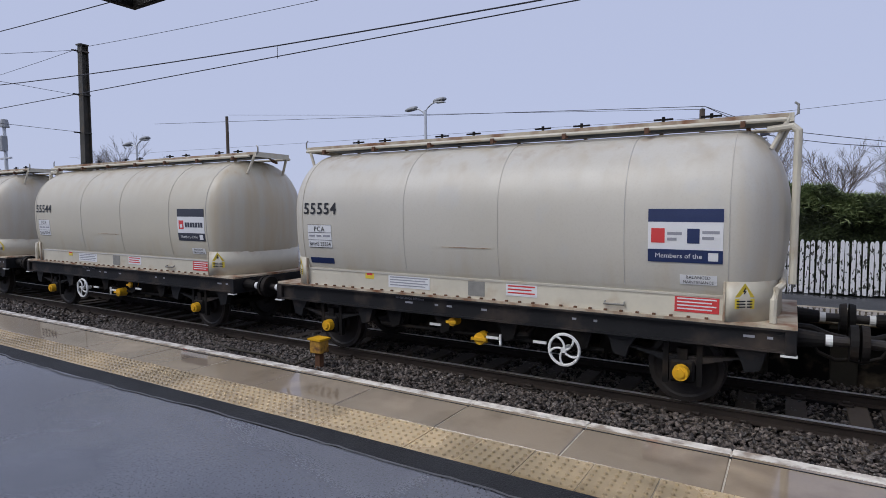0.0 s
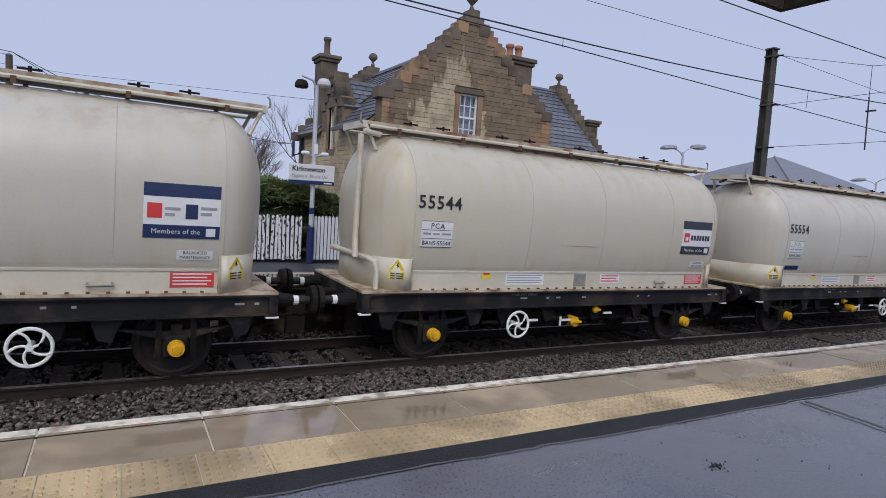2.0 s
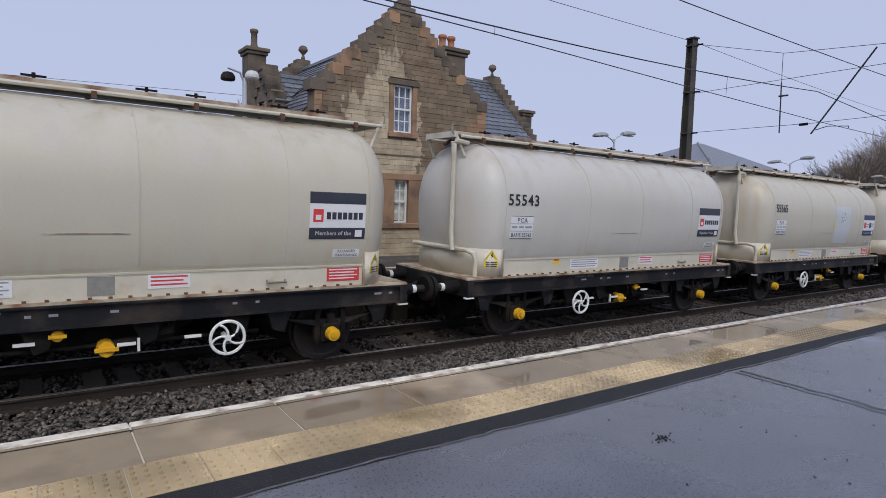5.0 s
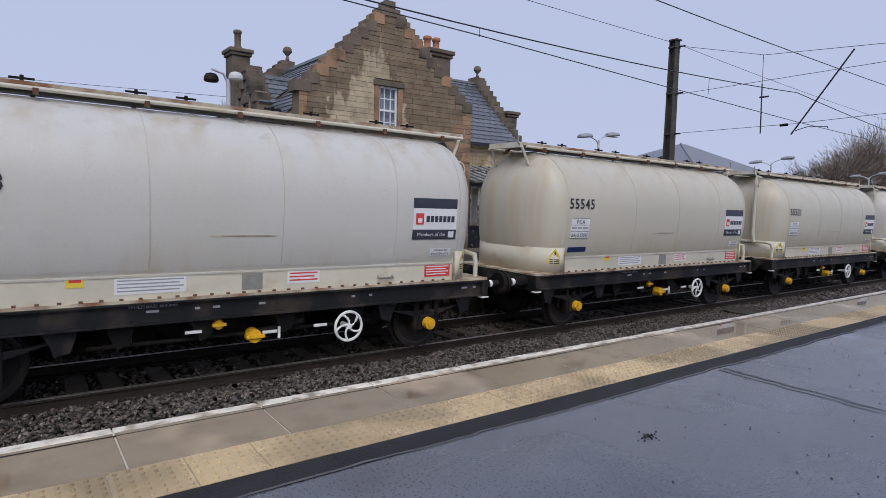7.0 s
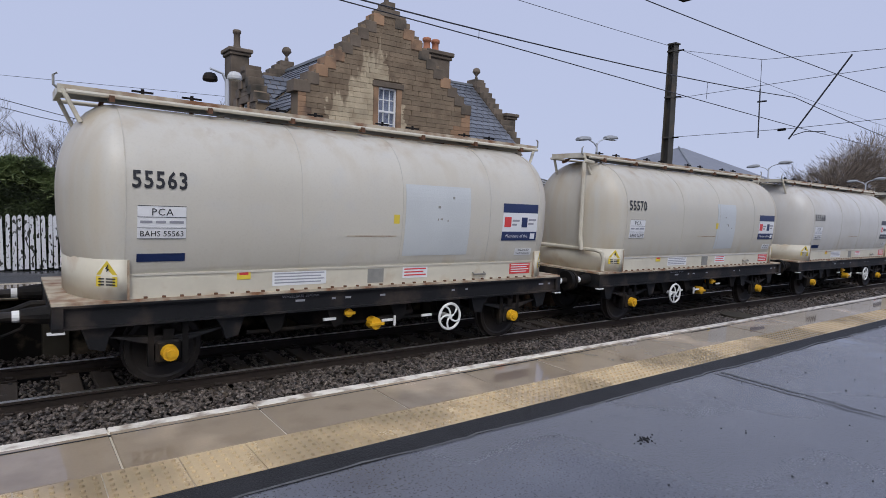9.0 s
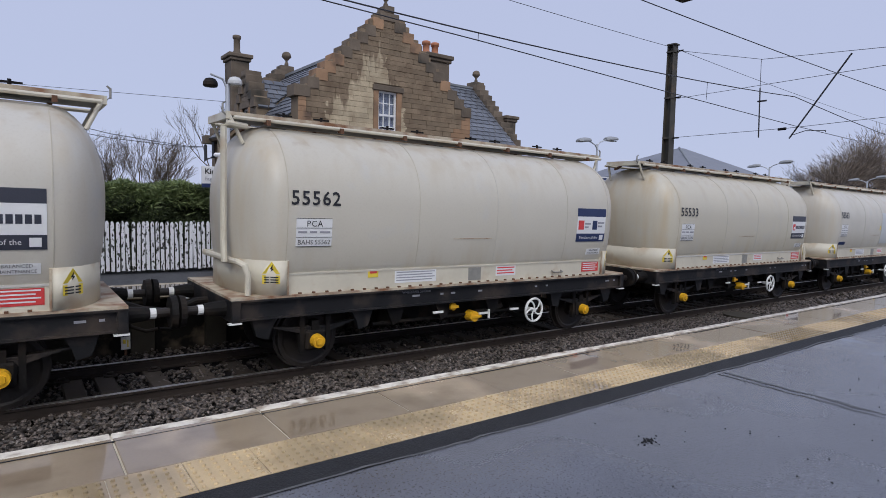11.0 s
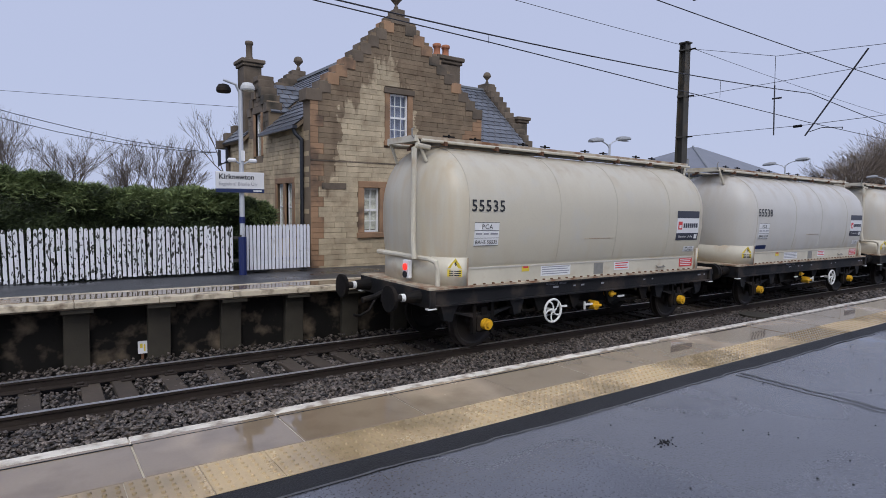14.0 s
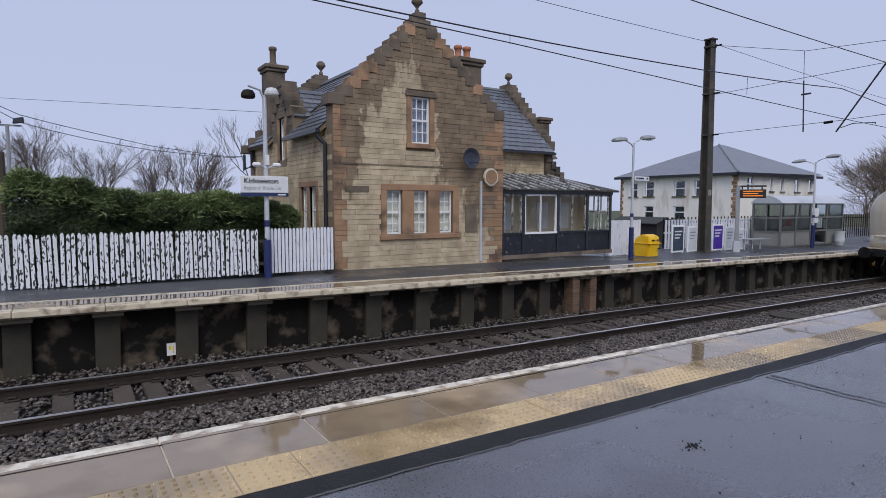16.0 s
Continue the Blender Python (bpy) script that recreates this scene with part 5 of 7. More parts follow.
v = [bm.verts.new(p) for p in ((15.0, PY - 0.2, 2.1), (15.95, PY - 0.2, 2.1), (15.95, 15.95, 2.1), (15.0, 15.95, 2.72), (15.0, PY - 0.2, 2.04), (15.95, PY - 0.2, 2.04), (15.95, 15.95, 2.04), (15.0, 15.95, 2.6))]
for q in ((0, 1, 3), (1, 2, 3), (4, 5, 1, 0), (5, 6, 2, 1), (4, 6, 5), (4, 7, 6)):
    bm.faces.new([v[i] for i in q])
part("porch_roof", bm, SOOTY_ROOF, porch)
for i in range(11):
    x = 11.15 + 0.38 * i
    part("roof_roll", prism(bmesh.new(), [(PY - 0.2, 2.1), (PY - 0.2, 2.135), (15.95, 2.755), (15.95, 2.72)], "x", x - 0.025, x + 0.025), ROLL, porch)


# ---- overhead line ----
def mast(x, y, high, lean):
    m = empty("catenary_mast", pose(x, y, 0, 0, lean, 0), "tall weathered steel mast of the overhead line", "mast", "overhead line masts")
    prof = [(-0.19, -0.17), (0.19, -0.17), (0.19, -0.14), (0.03, -0.12), (0.03, 0.12), (0.19, 0.14), (0.19, 0.17), (-0.19, 0.17), (-0.19, 0.14), (-0.03, 0.12), (-0.03, -0.12), (-0.19, -0.14)]
    bm = bmesh.new()
    lo = [bm.verts.new((a, b, -0.05)) for a, b in prof]
    hi = [bm.verts.new((a * 0.8, b * 0.8, high)) for a, b in prof]
    for i in range(len(prof)):
        bm.faces.new((lo[i], lo[(i + 1) % 12], hi[(i + 1) % 12], hi[i]))
    bm.faces.new(hi)
    part("shaft", bm, MAST, m)
    part("base_plate", boxed(-0.3, 0.3, -0.28, 0.28, -0.02, 0.03), MAST, m)
    part("cap", boxed(-0.17, 0.17, -0.2, 0.16, high, high + 0.05), MAST, m)
    for z in (high - 0.25, high - 2.0, high - 3.55):
        part("bracket", boxed(-0.17, 0.17, -0.16, 0.16, z - 0.03, z + 0.03), MAST, m)
        part("insulator", tube(bmesh.new(), (0, -0.2, z), (0, -0.45, z), 0.03), UNDER, m)
    part("number_plate", boxed(-0.1, 0.1, -0.178, -0.172, 2.2, 2.42), PLATE, m)
    return m


mast(20.95, 13.4, 8.05, -1.3)
mast(-25.6, 13.4, 8.3, 0.8)


def wire(name, pts, r, label, group="overhead wires"):
    return tagged(part(name, pipe(bmesh.new(), pts, r, 5), WIRE), label, "wire", group)


def sagging(x0, x1, y, z0, z1, low, low_x, n=26):
    out = []
    for i in range(n + 1):
        x = x0 + (x1 - x0) * i / n
        end = z0 if x < low_x else z1
        far = (x0 if x < low_x else x1) - low_x
        out.append((x, y, low + (end - low) * ((x - low_x) / far) ** 2))
    return out


cat = sagging(-25.6, 20.9, TRACK_Y, 5.75, 5.55, 4.85, 2.0) + sagging(20.9, 68, TRACK_Y, 5.55, 5.6, 4.9, 44)[1:]
wire("catenary_wire", sagging(-75, -25.6, TRACK_Y, 5.7, 5.75, 4.9, -50)[:-1] + cat, 0.014, "dark bearer wire sagging over the track")
wire("contact_wire", [(-75, TRACK_Y, 4.8), (-25.6, TRACK_Y, 4.8), (3.3, TRACK_Y, 4.775), (7.3, TRACK_Y, 4.765), (13.4, TRACK_Y, 4.69), (20.9, TRACK_Y, 4.62), (68, TRACK_Y, 4.7)], 0.011, "dark contact wire level over the track")
for x in (-9.5, 7.28, 15.5, -17.0):
    t = 0
    zc = 4.85 + (0.9 if x < 2 else 0.7) * ((x - 2) / (27.6 if x < 2 else 18.9)) ** 2
    wire("dropper_wire", [(x, TRACK_Y, 4.74), (x, TRACK_Y, zc)], 0.006, "thin dropper between the overhead wires", "dropper wires")
wire("catenary_wire", sagging(-75, -25.6, 5.78, 5.7, 5.75, 5.0, -50)[:-1] + sagging(-25.6, 20.9, 5.78, 5.75, 5.12, 4.9, 4.0) + [(45, 5.78, 5.0), (68, 5.78, 5.4)], 0.009, "dark bearer wire over the nearer line")
wire("earth_wire", sagging(-75, -25.6, 13.4, 8.2, 8.25, 7.7, -50)[:-1] + sagging(-25.6, 20.9, 13.4, 8.25, 7.98, 7.68, 0.0) + sagging(20.9, 68, 13.4, 7.98, 8.0, 7.6, 44)[1:], 0.009, "dark earth wire between the mast tops")
for mx, k in ((20.95, 0.0), (-25.6, 0.25)):
    wire("span_wire", [(mx, 13.2, 7.85 + k), (mx, 10.05, 6.98 + k), (mx, 5.0, 6.6 + k), (mx, 1.0, 7.4 + k)], 0.009, "thin span wire across the tracks", "span wires")
    wire("span_wire", [(mx, 13.2, 6.03 + k), (mx, 7.7, 6.15 + k), (mx, 1.0, 6.3 + k)], 0.009, "thin span wire across the tracks", "span wires")
    wire("span_wire", [(mx, 13.2, 4.53 + k), (mx, 8.97, 4.55 + k), (mx, 1.0, 4.85 + k)], 0.009, "thin span wire across the tracks", "span wires")
    drop = tagged(part("overhead_tube", tube(bmesh.new(), (mx, 10.05, 6.0 + k), (mx, 9.98, 4.3 + k), 0.022), WIRE), "dark vertical tube hanging in the span wires", "fitting", "registration tubes")
    part("hanger", tube(bmesh.new(), (mx, 10.08, 6.98 + k), (mx, 10.05, 6.0 + k), 0.009), WIRE, drop)
    part("clamp", tube(bmesh.new(), (mx, 10.1, 5.55 + k), (mx, 9.8, 5.55 + k), 0.03), WIRE, drop)
    rod = tagged(part("overhead_rod", tube(bmesh.new(), (mx, 8.98, 4.2 + k), (mx, 7.35, 6.7 + k), 0.026), WIRE), "dark slanting steady rod in the span wires", "fitting", "registration arms")
    part("steady_arm", pipe(bmesh.new(), [(mx, 8.85, 4.32 + k), (mx, 8.5, 4.42 + k), (mx, 7.9, 4.38 + k), (mx, 7.9, 4.32 + k)], 0.013), WIRE, rod)
    part("insulator", tube(bmesh.new(), (mx, 9.35, 4.53 + k), (mx, 9.1, 4.54 + k), 0.045), UNDER, rod)


# ---- lamps and posts on the far platform ----
def lamp_head(post, s, droop, z, k):
    """A flat lantern at the end of a curved arm; k scales its reach and length."""
    part("arm", pipe(bmesh.new(), [(0, 0, z - 0.2), (s * 0.1 * k, 0, z - 0.08), (s * 0.24 * k, 0, z - 0.01), (s * 0.36 * k, 0, z + 0.02)], 0.022), LAMP_GREY, post)
    secs = [(0.32, 0.06, 0.05), (0.36, 0.11, 0.075), (0.52, 0.14, 0.09), (0.7, 0.13, 0.07), (0.76, 0.08, 0.035)]
    rings = []
    for x, w, h in secs:
        rings.append([(s * x * k, w * math.cos(a) * k, z + 0.03 + (x - 0.34) * droop + h * k * max(-0.35, math.sin(a))) for a in (2 * math.pi * i / 12 for i in range(12))])
    head = part("lantern", ringed(bmesh.new(), rings), LAMP_HEAD, post, "grey lantern housing")
    part("lens", boxed(min(s * 0.4, s * 0.7) * k, max(s * 0.4, s * 0.7) * k, -0.09, 0.09, z - 0.005, z + 0.02), LAMP_LENS, head)


for x, turn, size, lift in ((-33.4, 0, 1.0, 0.0), (-21.2, 0, 1.0, 0.2), (-8.4, 0, 0.8, 0.4), (16.08, 0, 1.3, 0.05), (28.6, -80, 1.25, 0.1), (41.0, -80, 1.25, 0.1)):
    m = empty("platform_lamp", upright(x, 12.95, -0.03, turn), "grey twin lamp post with navy foot on the platform", "lamp post", "platform lamps")
    part("post", tube(bmesh.new(), (0, 0, 0.9), (0, 0, 3.8 + lift), 0.05, 0.035), LAMP_GREY, m)
    part("foot", tube(bmesh.new(), (0, 0, 0), (0, 0, 1.05), 0.085, 0.08), NAVY, m, "navy-painted foot")
    part("band", tube(bmesh.new(), (0, 0, 1.4), (0, 0, 1.52), 0.056), NAVY, m)
    for s in (-1, 1):
        lamp_head(m, s, 0.12 * s, 3.9 + lift + 0.05 * s, size)

sign = empty("station_sign", upright(3.8, 12.85, -0.03), "white station name sign on a lamp post with cameras", "sign")
part("post", tube(bmesh.new(), (0, 0, 0.9), (0, 0, 4.0), 0.055, 0.045), LAMP_GREY, sign)
part("foot", tube(bmesh.new(), (0, 0, 0), (0, 0, 0.86), 0.085), NAVY, sign, "navy-painted foot")
part("band", tube(bmesh.new(), (0, 0, 1.16), (0, 0, 1.3), 0.062), NAVY, sign)
board = part("board", boxed(-0.56, 0.46, -0.1, -0.06, 1.9, 2.26, bevel=0.006), DECAL_WHITE, sign, "white name board")
part("blue_strip", boxed(-0.56, 0.46, -0.104, -0.07, 1.82, 1.898), DECAL_NAVY, board)
flat_text("station_name", -0.13, -0.106, 2.15, "Kirknewton", 0.155, INK, board, bold=0.003)
flat_text("second_line", -0.1, -0.106, 2.0, "Eaglais a' Bhaile \u00d9ir", 0.105, DECAL_GREY, board)
part("strip_mark", boxed(0.22, 0.4, -0.108, -0.104, 1.845, 1.875), DECAL_WHITE, board)
for s in (-1, 1):
    c = part("camera_arm", pipe(bmesh.new(), [(0, 0, 2.42), (s * 0.12, -0.05, 2.48), (s * 0.2, -0.08, 2.52)], 0.02), LAMP_GREY, sign)
    part("camera_housing", boxed(s * 0.22 - 0.09, s * 0.22 + 0.09, -0.13, -0.03, 2.46, 2.55, bevel=0.03), UPVC, c, "white camera housing")
part("small_plate", boxed(-0.02, 0.06, -0.07, -0.05, 2.5, 2.72), UPVC, sign)
for s, z in ((-1, 3.93), (1, 4.02)):
    rings = [[(s * 0.14 + s * (0.22 if s < 0 else 0.0) + r * math.cos(a), -0.06 + r * math.sin(a), z + h) for a in (2 * math.pi * i / 14 for i in range(14))] for r, h in ((0.03, 0.15), (0.1, 0.13), (0.145, 0.06), (0.15, 0.0), (0.13, -0.03))]
    part("lantern", ringed(bmesh.new(), rings), UNDER if s < 0 else LAMP_LENS, sign, "rounded lantern")
part("lantern_arm", pipe(bmesh.new(), [(0, 0, 3.9), (-0.1, -0.03, 4.1), (-0.36, -0.06, 4.16)], 0.025), LAMP_GREY, sign)

cctv = empty("camera_post", upright(-31.5, 12.95, -0.03), "grey camera post with fittings on the platform", "post")
part("post", tube(bmesh.new(), (0, 0, 0), (0, 0, 5.4), 0.09, 0.07), LAMP_GREY, cctv)
part("cabinet", boxed(-0.16, 0.16, -0.2, 0.05, 4.3, 5.0, bevel=0.02), LAMP_HEAD, cctv)
part("camera_dome", tube(bmesh.new(), (0.05, 0, 5.4), (0.05, 0, 5.75), 0.2, 0.14), LAMP_HEAD, cctv)
part("bracket", boxed(-0.5, 0.5, -0.05, 0.05, 3.95, 4.02), LAMP_GREY, cctv)

for x, y, h in ((-31.0, 25.0, 7.6), (-2.9, 22.0, 5.2)):
    pl = empty("telegraph_pole", upright(x, y, -0.2), "dark wooden telegraph pole behind the fence", "pole", "telegraph poles")
    part("shaft", tube(bmesh.new(), (0, 0, 0), (0, 0, h), 0.12, 0.09), TWIG, pl)
    part("cap", tube(bmesh.new(), (0, 0, h), (0, 0, h + 0.06), 0.1, 0.02), LEAD, pl)
flood = empty("floodlight_post", upright(-1.8, 32, -0.4), "slim grey floodlight post with two dark heads behind the hedge", "floodlight")
part("post", tube(bmesh.new(), (0, 0, 0), (0, 0, 5.35), 0.1, 0.07), LAMP_HEAD, flood)
part("crossbar", boxed(-0.5, 0.5, -0.04, 0.04, 5.3, 5.37), LAMP_HEAD, flood)
for s in (-1, 1):
    part("floodlight_head", prism(bmesh.new(), [(s * 0.2, 5.42), (s * 0.62, 5.5), (s * 0.6, 5.72), (s * 0.24, 5.62)], "y", -0.22, 0.18), DECAL_SLATE, flood, "dark floodlight head")
gatepost = empty("wooden_pole", upright(-0.93, 14.1, -0.2), "dark wooden pole with a yellow band beside the hedge", "pole")
part("shaft", tube(bmesh.new(), (0, 0, 0), (0, 0, 2.75), 0.11, 0.085), SLEEPER, gatepost)
part("band", tube(bmesh.new(), (0, 0, 2.0), (0, 0, 2.12), 0.112, seg=12), DECAL_YELLOW, gatepost)
wire("phone_wire", [(-31, 25, 7.5), (-18, 24, 6.3), (-2.9, 22, 5.0)], 0.009, "slack telephone wire between poles", "telephone wires")
for way in ([(-0.94, 21.00, 4.11), (-0.13, 21.00, 3.93), (0.76, 21.00, 3.76), (1.63, 21.00, 3.60), (2.55, 21.00, 3.44), (3.86, 21.00, 3.32), (4.91, 21.00, 3.25)], [(-0.92, 21.00, 3.89), (-0.14, 21.00, 3.71), (0.75, 21.00, 3.54), (1.62, 21.00, 3.42), (2.54, 21.00, 3.31), (3.86, 21.00, 3.25), (4.91, 21.00, 3.22)]):
    wire("phone_wire", [(-34, 22, 6.8), (-2.9, 22, 5.1)] + way + [(5.4, 20.75, 3.26)], 0.011, "slack telephone wire to the house", "telephone wires")
wire("phone_wire", [(-60, 30, 6.5), (-2, 30, 5.8), (9, 30, 6.3), (9.0, 21.2, 6.0), (8.2, 20.6, 5.9)], 0.008, "thin wire far behind the hedge", "telephone wires")


# ---- fence ----
fence = empty("picket_fence", upright(0, 0, -0.03), "white picket fence with peeling paint along the platform", "fence")
bm = bmesh.new()
prism(bm, [(-0.031, 0.06), (0.031, 0.06), (0.031, 1.01), (0.014, 1.05), (-0.014, 1.05), (-0.031, 1.01)], "y", -0.011, 0.011)
p_old = part("picket", bm, FENCE_PAINT, fence)
p_old.matrix_basis = pose(3.6, 13.0, 0)
bm = bmesh.new()
prism(bm, [(-0.031, 0.05), (0.031, 0.05), (0.031, 1.02), (0.014, 1.06), (-0.014, 1.06), (-0.031, 1.02)], "y", -0.011, 0.011)
p_new = part("picket", bm, FENCE_CLEAN, fence)
p_new.matrix_basis = pose(3.86, 13.0, 0)
rf = random.Random(7)
x = 3.6
while x > -21:
    x -= 0.09
    again("picket", p_old if x > -6.5 else p_new, fence, pose(x, 13.0 + rf.uniform(-0.006, 0.006), rf.uniform(-0.02, 0.015), 0, rf.uniform(-1.1, 1.1), 0))
x = 3.86
while x < 5.3:
    x += 0.084
    again("picket", p_new, fence, pose(x, 13.0, 0, 0, rf.uniform(-0.3, 0.3), 0))
for z in (0.28, 0.78):
    part("fence_rail", boxed(-21, 5.4, 13.02, 13.06, z - 0.03, z + 0.03), SHADED_RAIL, fence, "fence rail coloured dark as in shade")
for i in range(10):
    x = 5.3 - 2.7 * i
    part("fence_post", boxed(x - 0.05, x + 0.05, 13.06, 13.16, 0, 0.95), SHADED_RAIL, fence)

# ---- hedge and trees ----
def leaf_mass(points, size, seed, width=0.17):
    """Many small pointed sprays of foliage round the given points."""
    r = np.random.RandomState(seed)
    n = len(points)
    d = r.normal(size=(n, 3))
    d[:, 2] = d[:, 2] * 0.5 + 0.45
    d /= np.linalg.norm(d, axis=1)[:, None]
    w = np.cross(d, r.normal(size=(n, 3)))
    w /= np.linalg.norm(w, axis=1)[:, None]
    s = size * r.uniform(0.6, 1.4, (n, 1))
    v = np.stack([points, points + d * s * 0.5 + w * s * width, points + d * s, points + d * s * 0.5 - w * s * width], 1).reshape(-1, 3)
    f = np.arange(n * 4).reshape(n, 4)
    me = bpy.data.meshes.new("foliage")
    me.from_pydata(v.tolist(), [], f.tolist())
    return me


def hedge_top(x):
    """Uneven top line of the hedge."""
    k = np.interp(x, (-0.9, -0.6, -0.3, 0.0, 0.4, 0.7, 1.1, 2.6, 3.1, 3.4, 4.05, 4.7), (1.9, 2.16, 2.1, 2.0, 2.0, 1.87, 1.78, 1.77, 1.86, 1.78, 1.7, 1.4))
    return k + 0.04 * np.sin(x * 7.3) + 0.03 * np.sin(x * 17 + 1)


rh = np.random.RandomState(3)
n = 170000
hx = rh.uniform(-0.85, 4.7, n)
top = hedge_top(hx)
u = rh.uniform(0, 1, n)
hz = np.where(u < 0.3, top - rh.uniform(0, 0.12, n), rh.uniform(-0.1, 1, n) * top)
hy = np.where(u < 0.3, rh.uniform(13.4, 15.4, n), 13.75 - 0.2 * hz + np.abs(rh.normal(0, 0.14, n)) + 0.14 * np.sin(hx * 2.3 + hz * 5) + 0.07 * np.sin(hx * 6.1 - hz * 9))
hedge = empty("conifer_hedge", Matrix(), "dense dark green conifer hedge behind the picket fence", "hedge")
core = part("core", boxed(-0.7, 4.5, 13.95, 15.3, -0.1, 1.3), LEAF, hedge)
n2 = 60000
tx = rh.uniform(-0.85, 4.7, n2)
tt = hedge_top(tx)
ty = 13.32 + np.abs(rh.normal(0, 0.5, n2))
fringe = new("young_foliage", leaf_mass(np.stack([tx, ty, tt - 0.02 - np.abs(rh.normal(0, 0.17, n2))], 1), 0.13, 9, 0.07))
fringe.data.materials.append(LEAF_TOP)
fringe.parent = hedge
tagged(fringe, "lighter feathery top sprays, partly paler for the light they catch", kind="stuff")
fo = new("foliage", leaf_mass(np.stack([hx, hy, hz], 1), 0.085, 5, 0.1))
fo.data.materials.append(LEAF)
fo.parent = hedge
tagged(fo, kind="stuff")


def bare_tree(x, y, z, high, seed, spread=0.55, depth=6, lean=0.0, label="bare winter tree with a fine web of twigs"):
    r = random.Random(seed)
    tr = empty("bare_tree", pose(x, y, z), label, "tree", "bare trees")
    tb, lb = bmesh.new(), bmesh.new()

    def limb(bm, p, d, length, rad, lvl):
        q = p + d * length
        mid = p + d * length * 0.5 + Vector((r.uniform(-1, 1), r.uniform(-1, 1), r.uniform(-0.3, 0.6))) * length * 0.07
        seg = 6 if lvl < 2 else 3
        for a, b, r0, r1 in ((p, mid, rad, rad * 0.82), (mid, q, rad * 0.82, rad * 0.66)):
            ax = (b - a).normalized()
            uu = ax.cross(Vector((0.3, 0.8, 0.2))).normalized()
            vv = ax.cross(uu)
            ra = [bm.verts.new(a + (uu * math.cos(w) + vv * math.sin(w)) * r0) for w in (2 * math.pi * i / seg for i in range(seg))]
            rb = [bm.verts.new(b + (uu * math.cos(w) + vv * math.sin(w)) * r1) for w in (2 * math.pi * i / seg for i in range(seg))]
            for i in range(seg):
                bm.faces.new((ra[i], ra[(i + 1) % seg], rb[(i + 1) % seg], rb[i]))
        if lvl >= depth:
            return
        k = r.choice((2, 3, 4)) if lvl else 5
        for i in range(k):
            nd = (d + Vector((r.uniform(-1, 1), r.uniform(-1, 1), r.uniform(-0.35, 0.7))) * spread * (1.25 if lvl == 0 else 1)).normalized()
            limb(lb, q if i < 2 else mid, nd, length * r.uniform(0.62, 0.86), max(0.0062, rad * 0.58), lvl + 1)

    limb(tb, Vector((0, 0, 0)), Vector((lean, 0, 1)).normalized(), high * 0.24, high * 0.012, 0)
    part("trunk", tb, TWIG, tr)
    tagged(part("crown", lb, TWIG, tr), kind="stuff")


bare_tree(4.4, 35, -0.5, 6.6, 1, 0.5, 6, 0.1)
bare_tree(5.6, 35.5, -0.5, 6.9, 2, 0.45, 6, 0.25)
bare_tree(6.6, 36, -0.5, 6.9, 19, 0.45, 6, 0.28)
bare_tree(-0.6, 38, -0.5, 8.0, 17, 0.58, 6)
bare_tree(2.0, 39, -0.5, 7.4, 18, 0.6, 6)
bare_tree(-3.4, 42, -0.5, 8.0, 3, 0.58, 6)
bare_tree(9.6, 33, -0.5, 9.2, 15, 0.42)
bare_tree(-43, 26, -0.5, 10.0, 7)
bare_tree(-3.4, 30, -0.5, 4.8, 8)
bare_tree(-11.0, 48, -0.5, 8.0, 31)
for i, (x, y, h) in enumerate(((61, 22, 9.5), (67, 22, 11.0), (73, 25, 13.0), (80, 22, 12.0), (79, 30, 12.0), (90, 24, 13.0), (95, 33, 14.0))):
    bare_tree(x, y, -0.3, h, 20 + i, 0.62, 7)

def twig_haze(x, y, z, rx, ry, rz, count, size, seed, name, label):
    r = np.random.RandomState(seed)
    d = r.normal(size=(count, 3))
    d *= (r.uniform(0.25, 1, (count, 1)) ** 0.5) / np.linalg.norm(d, axis=1)[:, None]
    p = d * (rx, ry, rz) * (1 + 0.12 * np.sin(d[:, :1] * 9 + seed)) + (x, y, z)
    ob = new(name, leaf_mass(p, size, seed, 0.02))
    ob.data.materials.append(TWIG_PALE)
    return tagged(ob, label, "thicket", kind="stuff")


for i, (x, y, z, rx, rz, k) in enumerate(((62, 22, 4.4, 4.0, 2.6, 2400), (68, 22.5, 5.8, 5.0, 3.4, 3600), (78, 24, 7.0, 6.5, 4.2, 4200), (87, 26, 7.8, 7.5, 4.8, 4200))):
    twig_haze(x, y, z, rx, 3.0, rz, k, 0.7, 40 + i, "twig_crown", "hazy crown of bare winter twigs beyond the shelter")
twig_haze(71, 25.0, 0.8, 14, 1.5, 2.4, 6000, 0.6, 51, "thicket", "brown bare thicket behind the platform railing")
twig_haze(-2, 45, 1.2, 12, 2.0, 1.5, 6000, 0.5, 52, "thicket", "brown bare thicket beyond the hedge")
container = empty("blue_cabin", upright(-9.5, 20.5, -0.2), "blue steel cabin beyond the fence", "cabin")
part("body", boxed(-2.6, 2.6, -1.2, 1.2, 0, 1.75, bevel=0.02), surf("blue_sheet", (0.03, 0.07, 0.2), 0.5, var=0.2), container)
part("roof", boxed(-2.7, 2.7, -1.3, 1.3, 1.75, 1.86), NAVY, container)
for i in range(9):
    part("rib", boxed(-2.5 + 0.6 * i, -2.42 + 0.6 * i, -1.24, -1.2, 0.1, 1.7), NAVY, container)

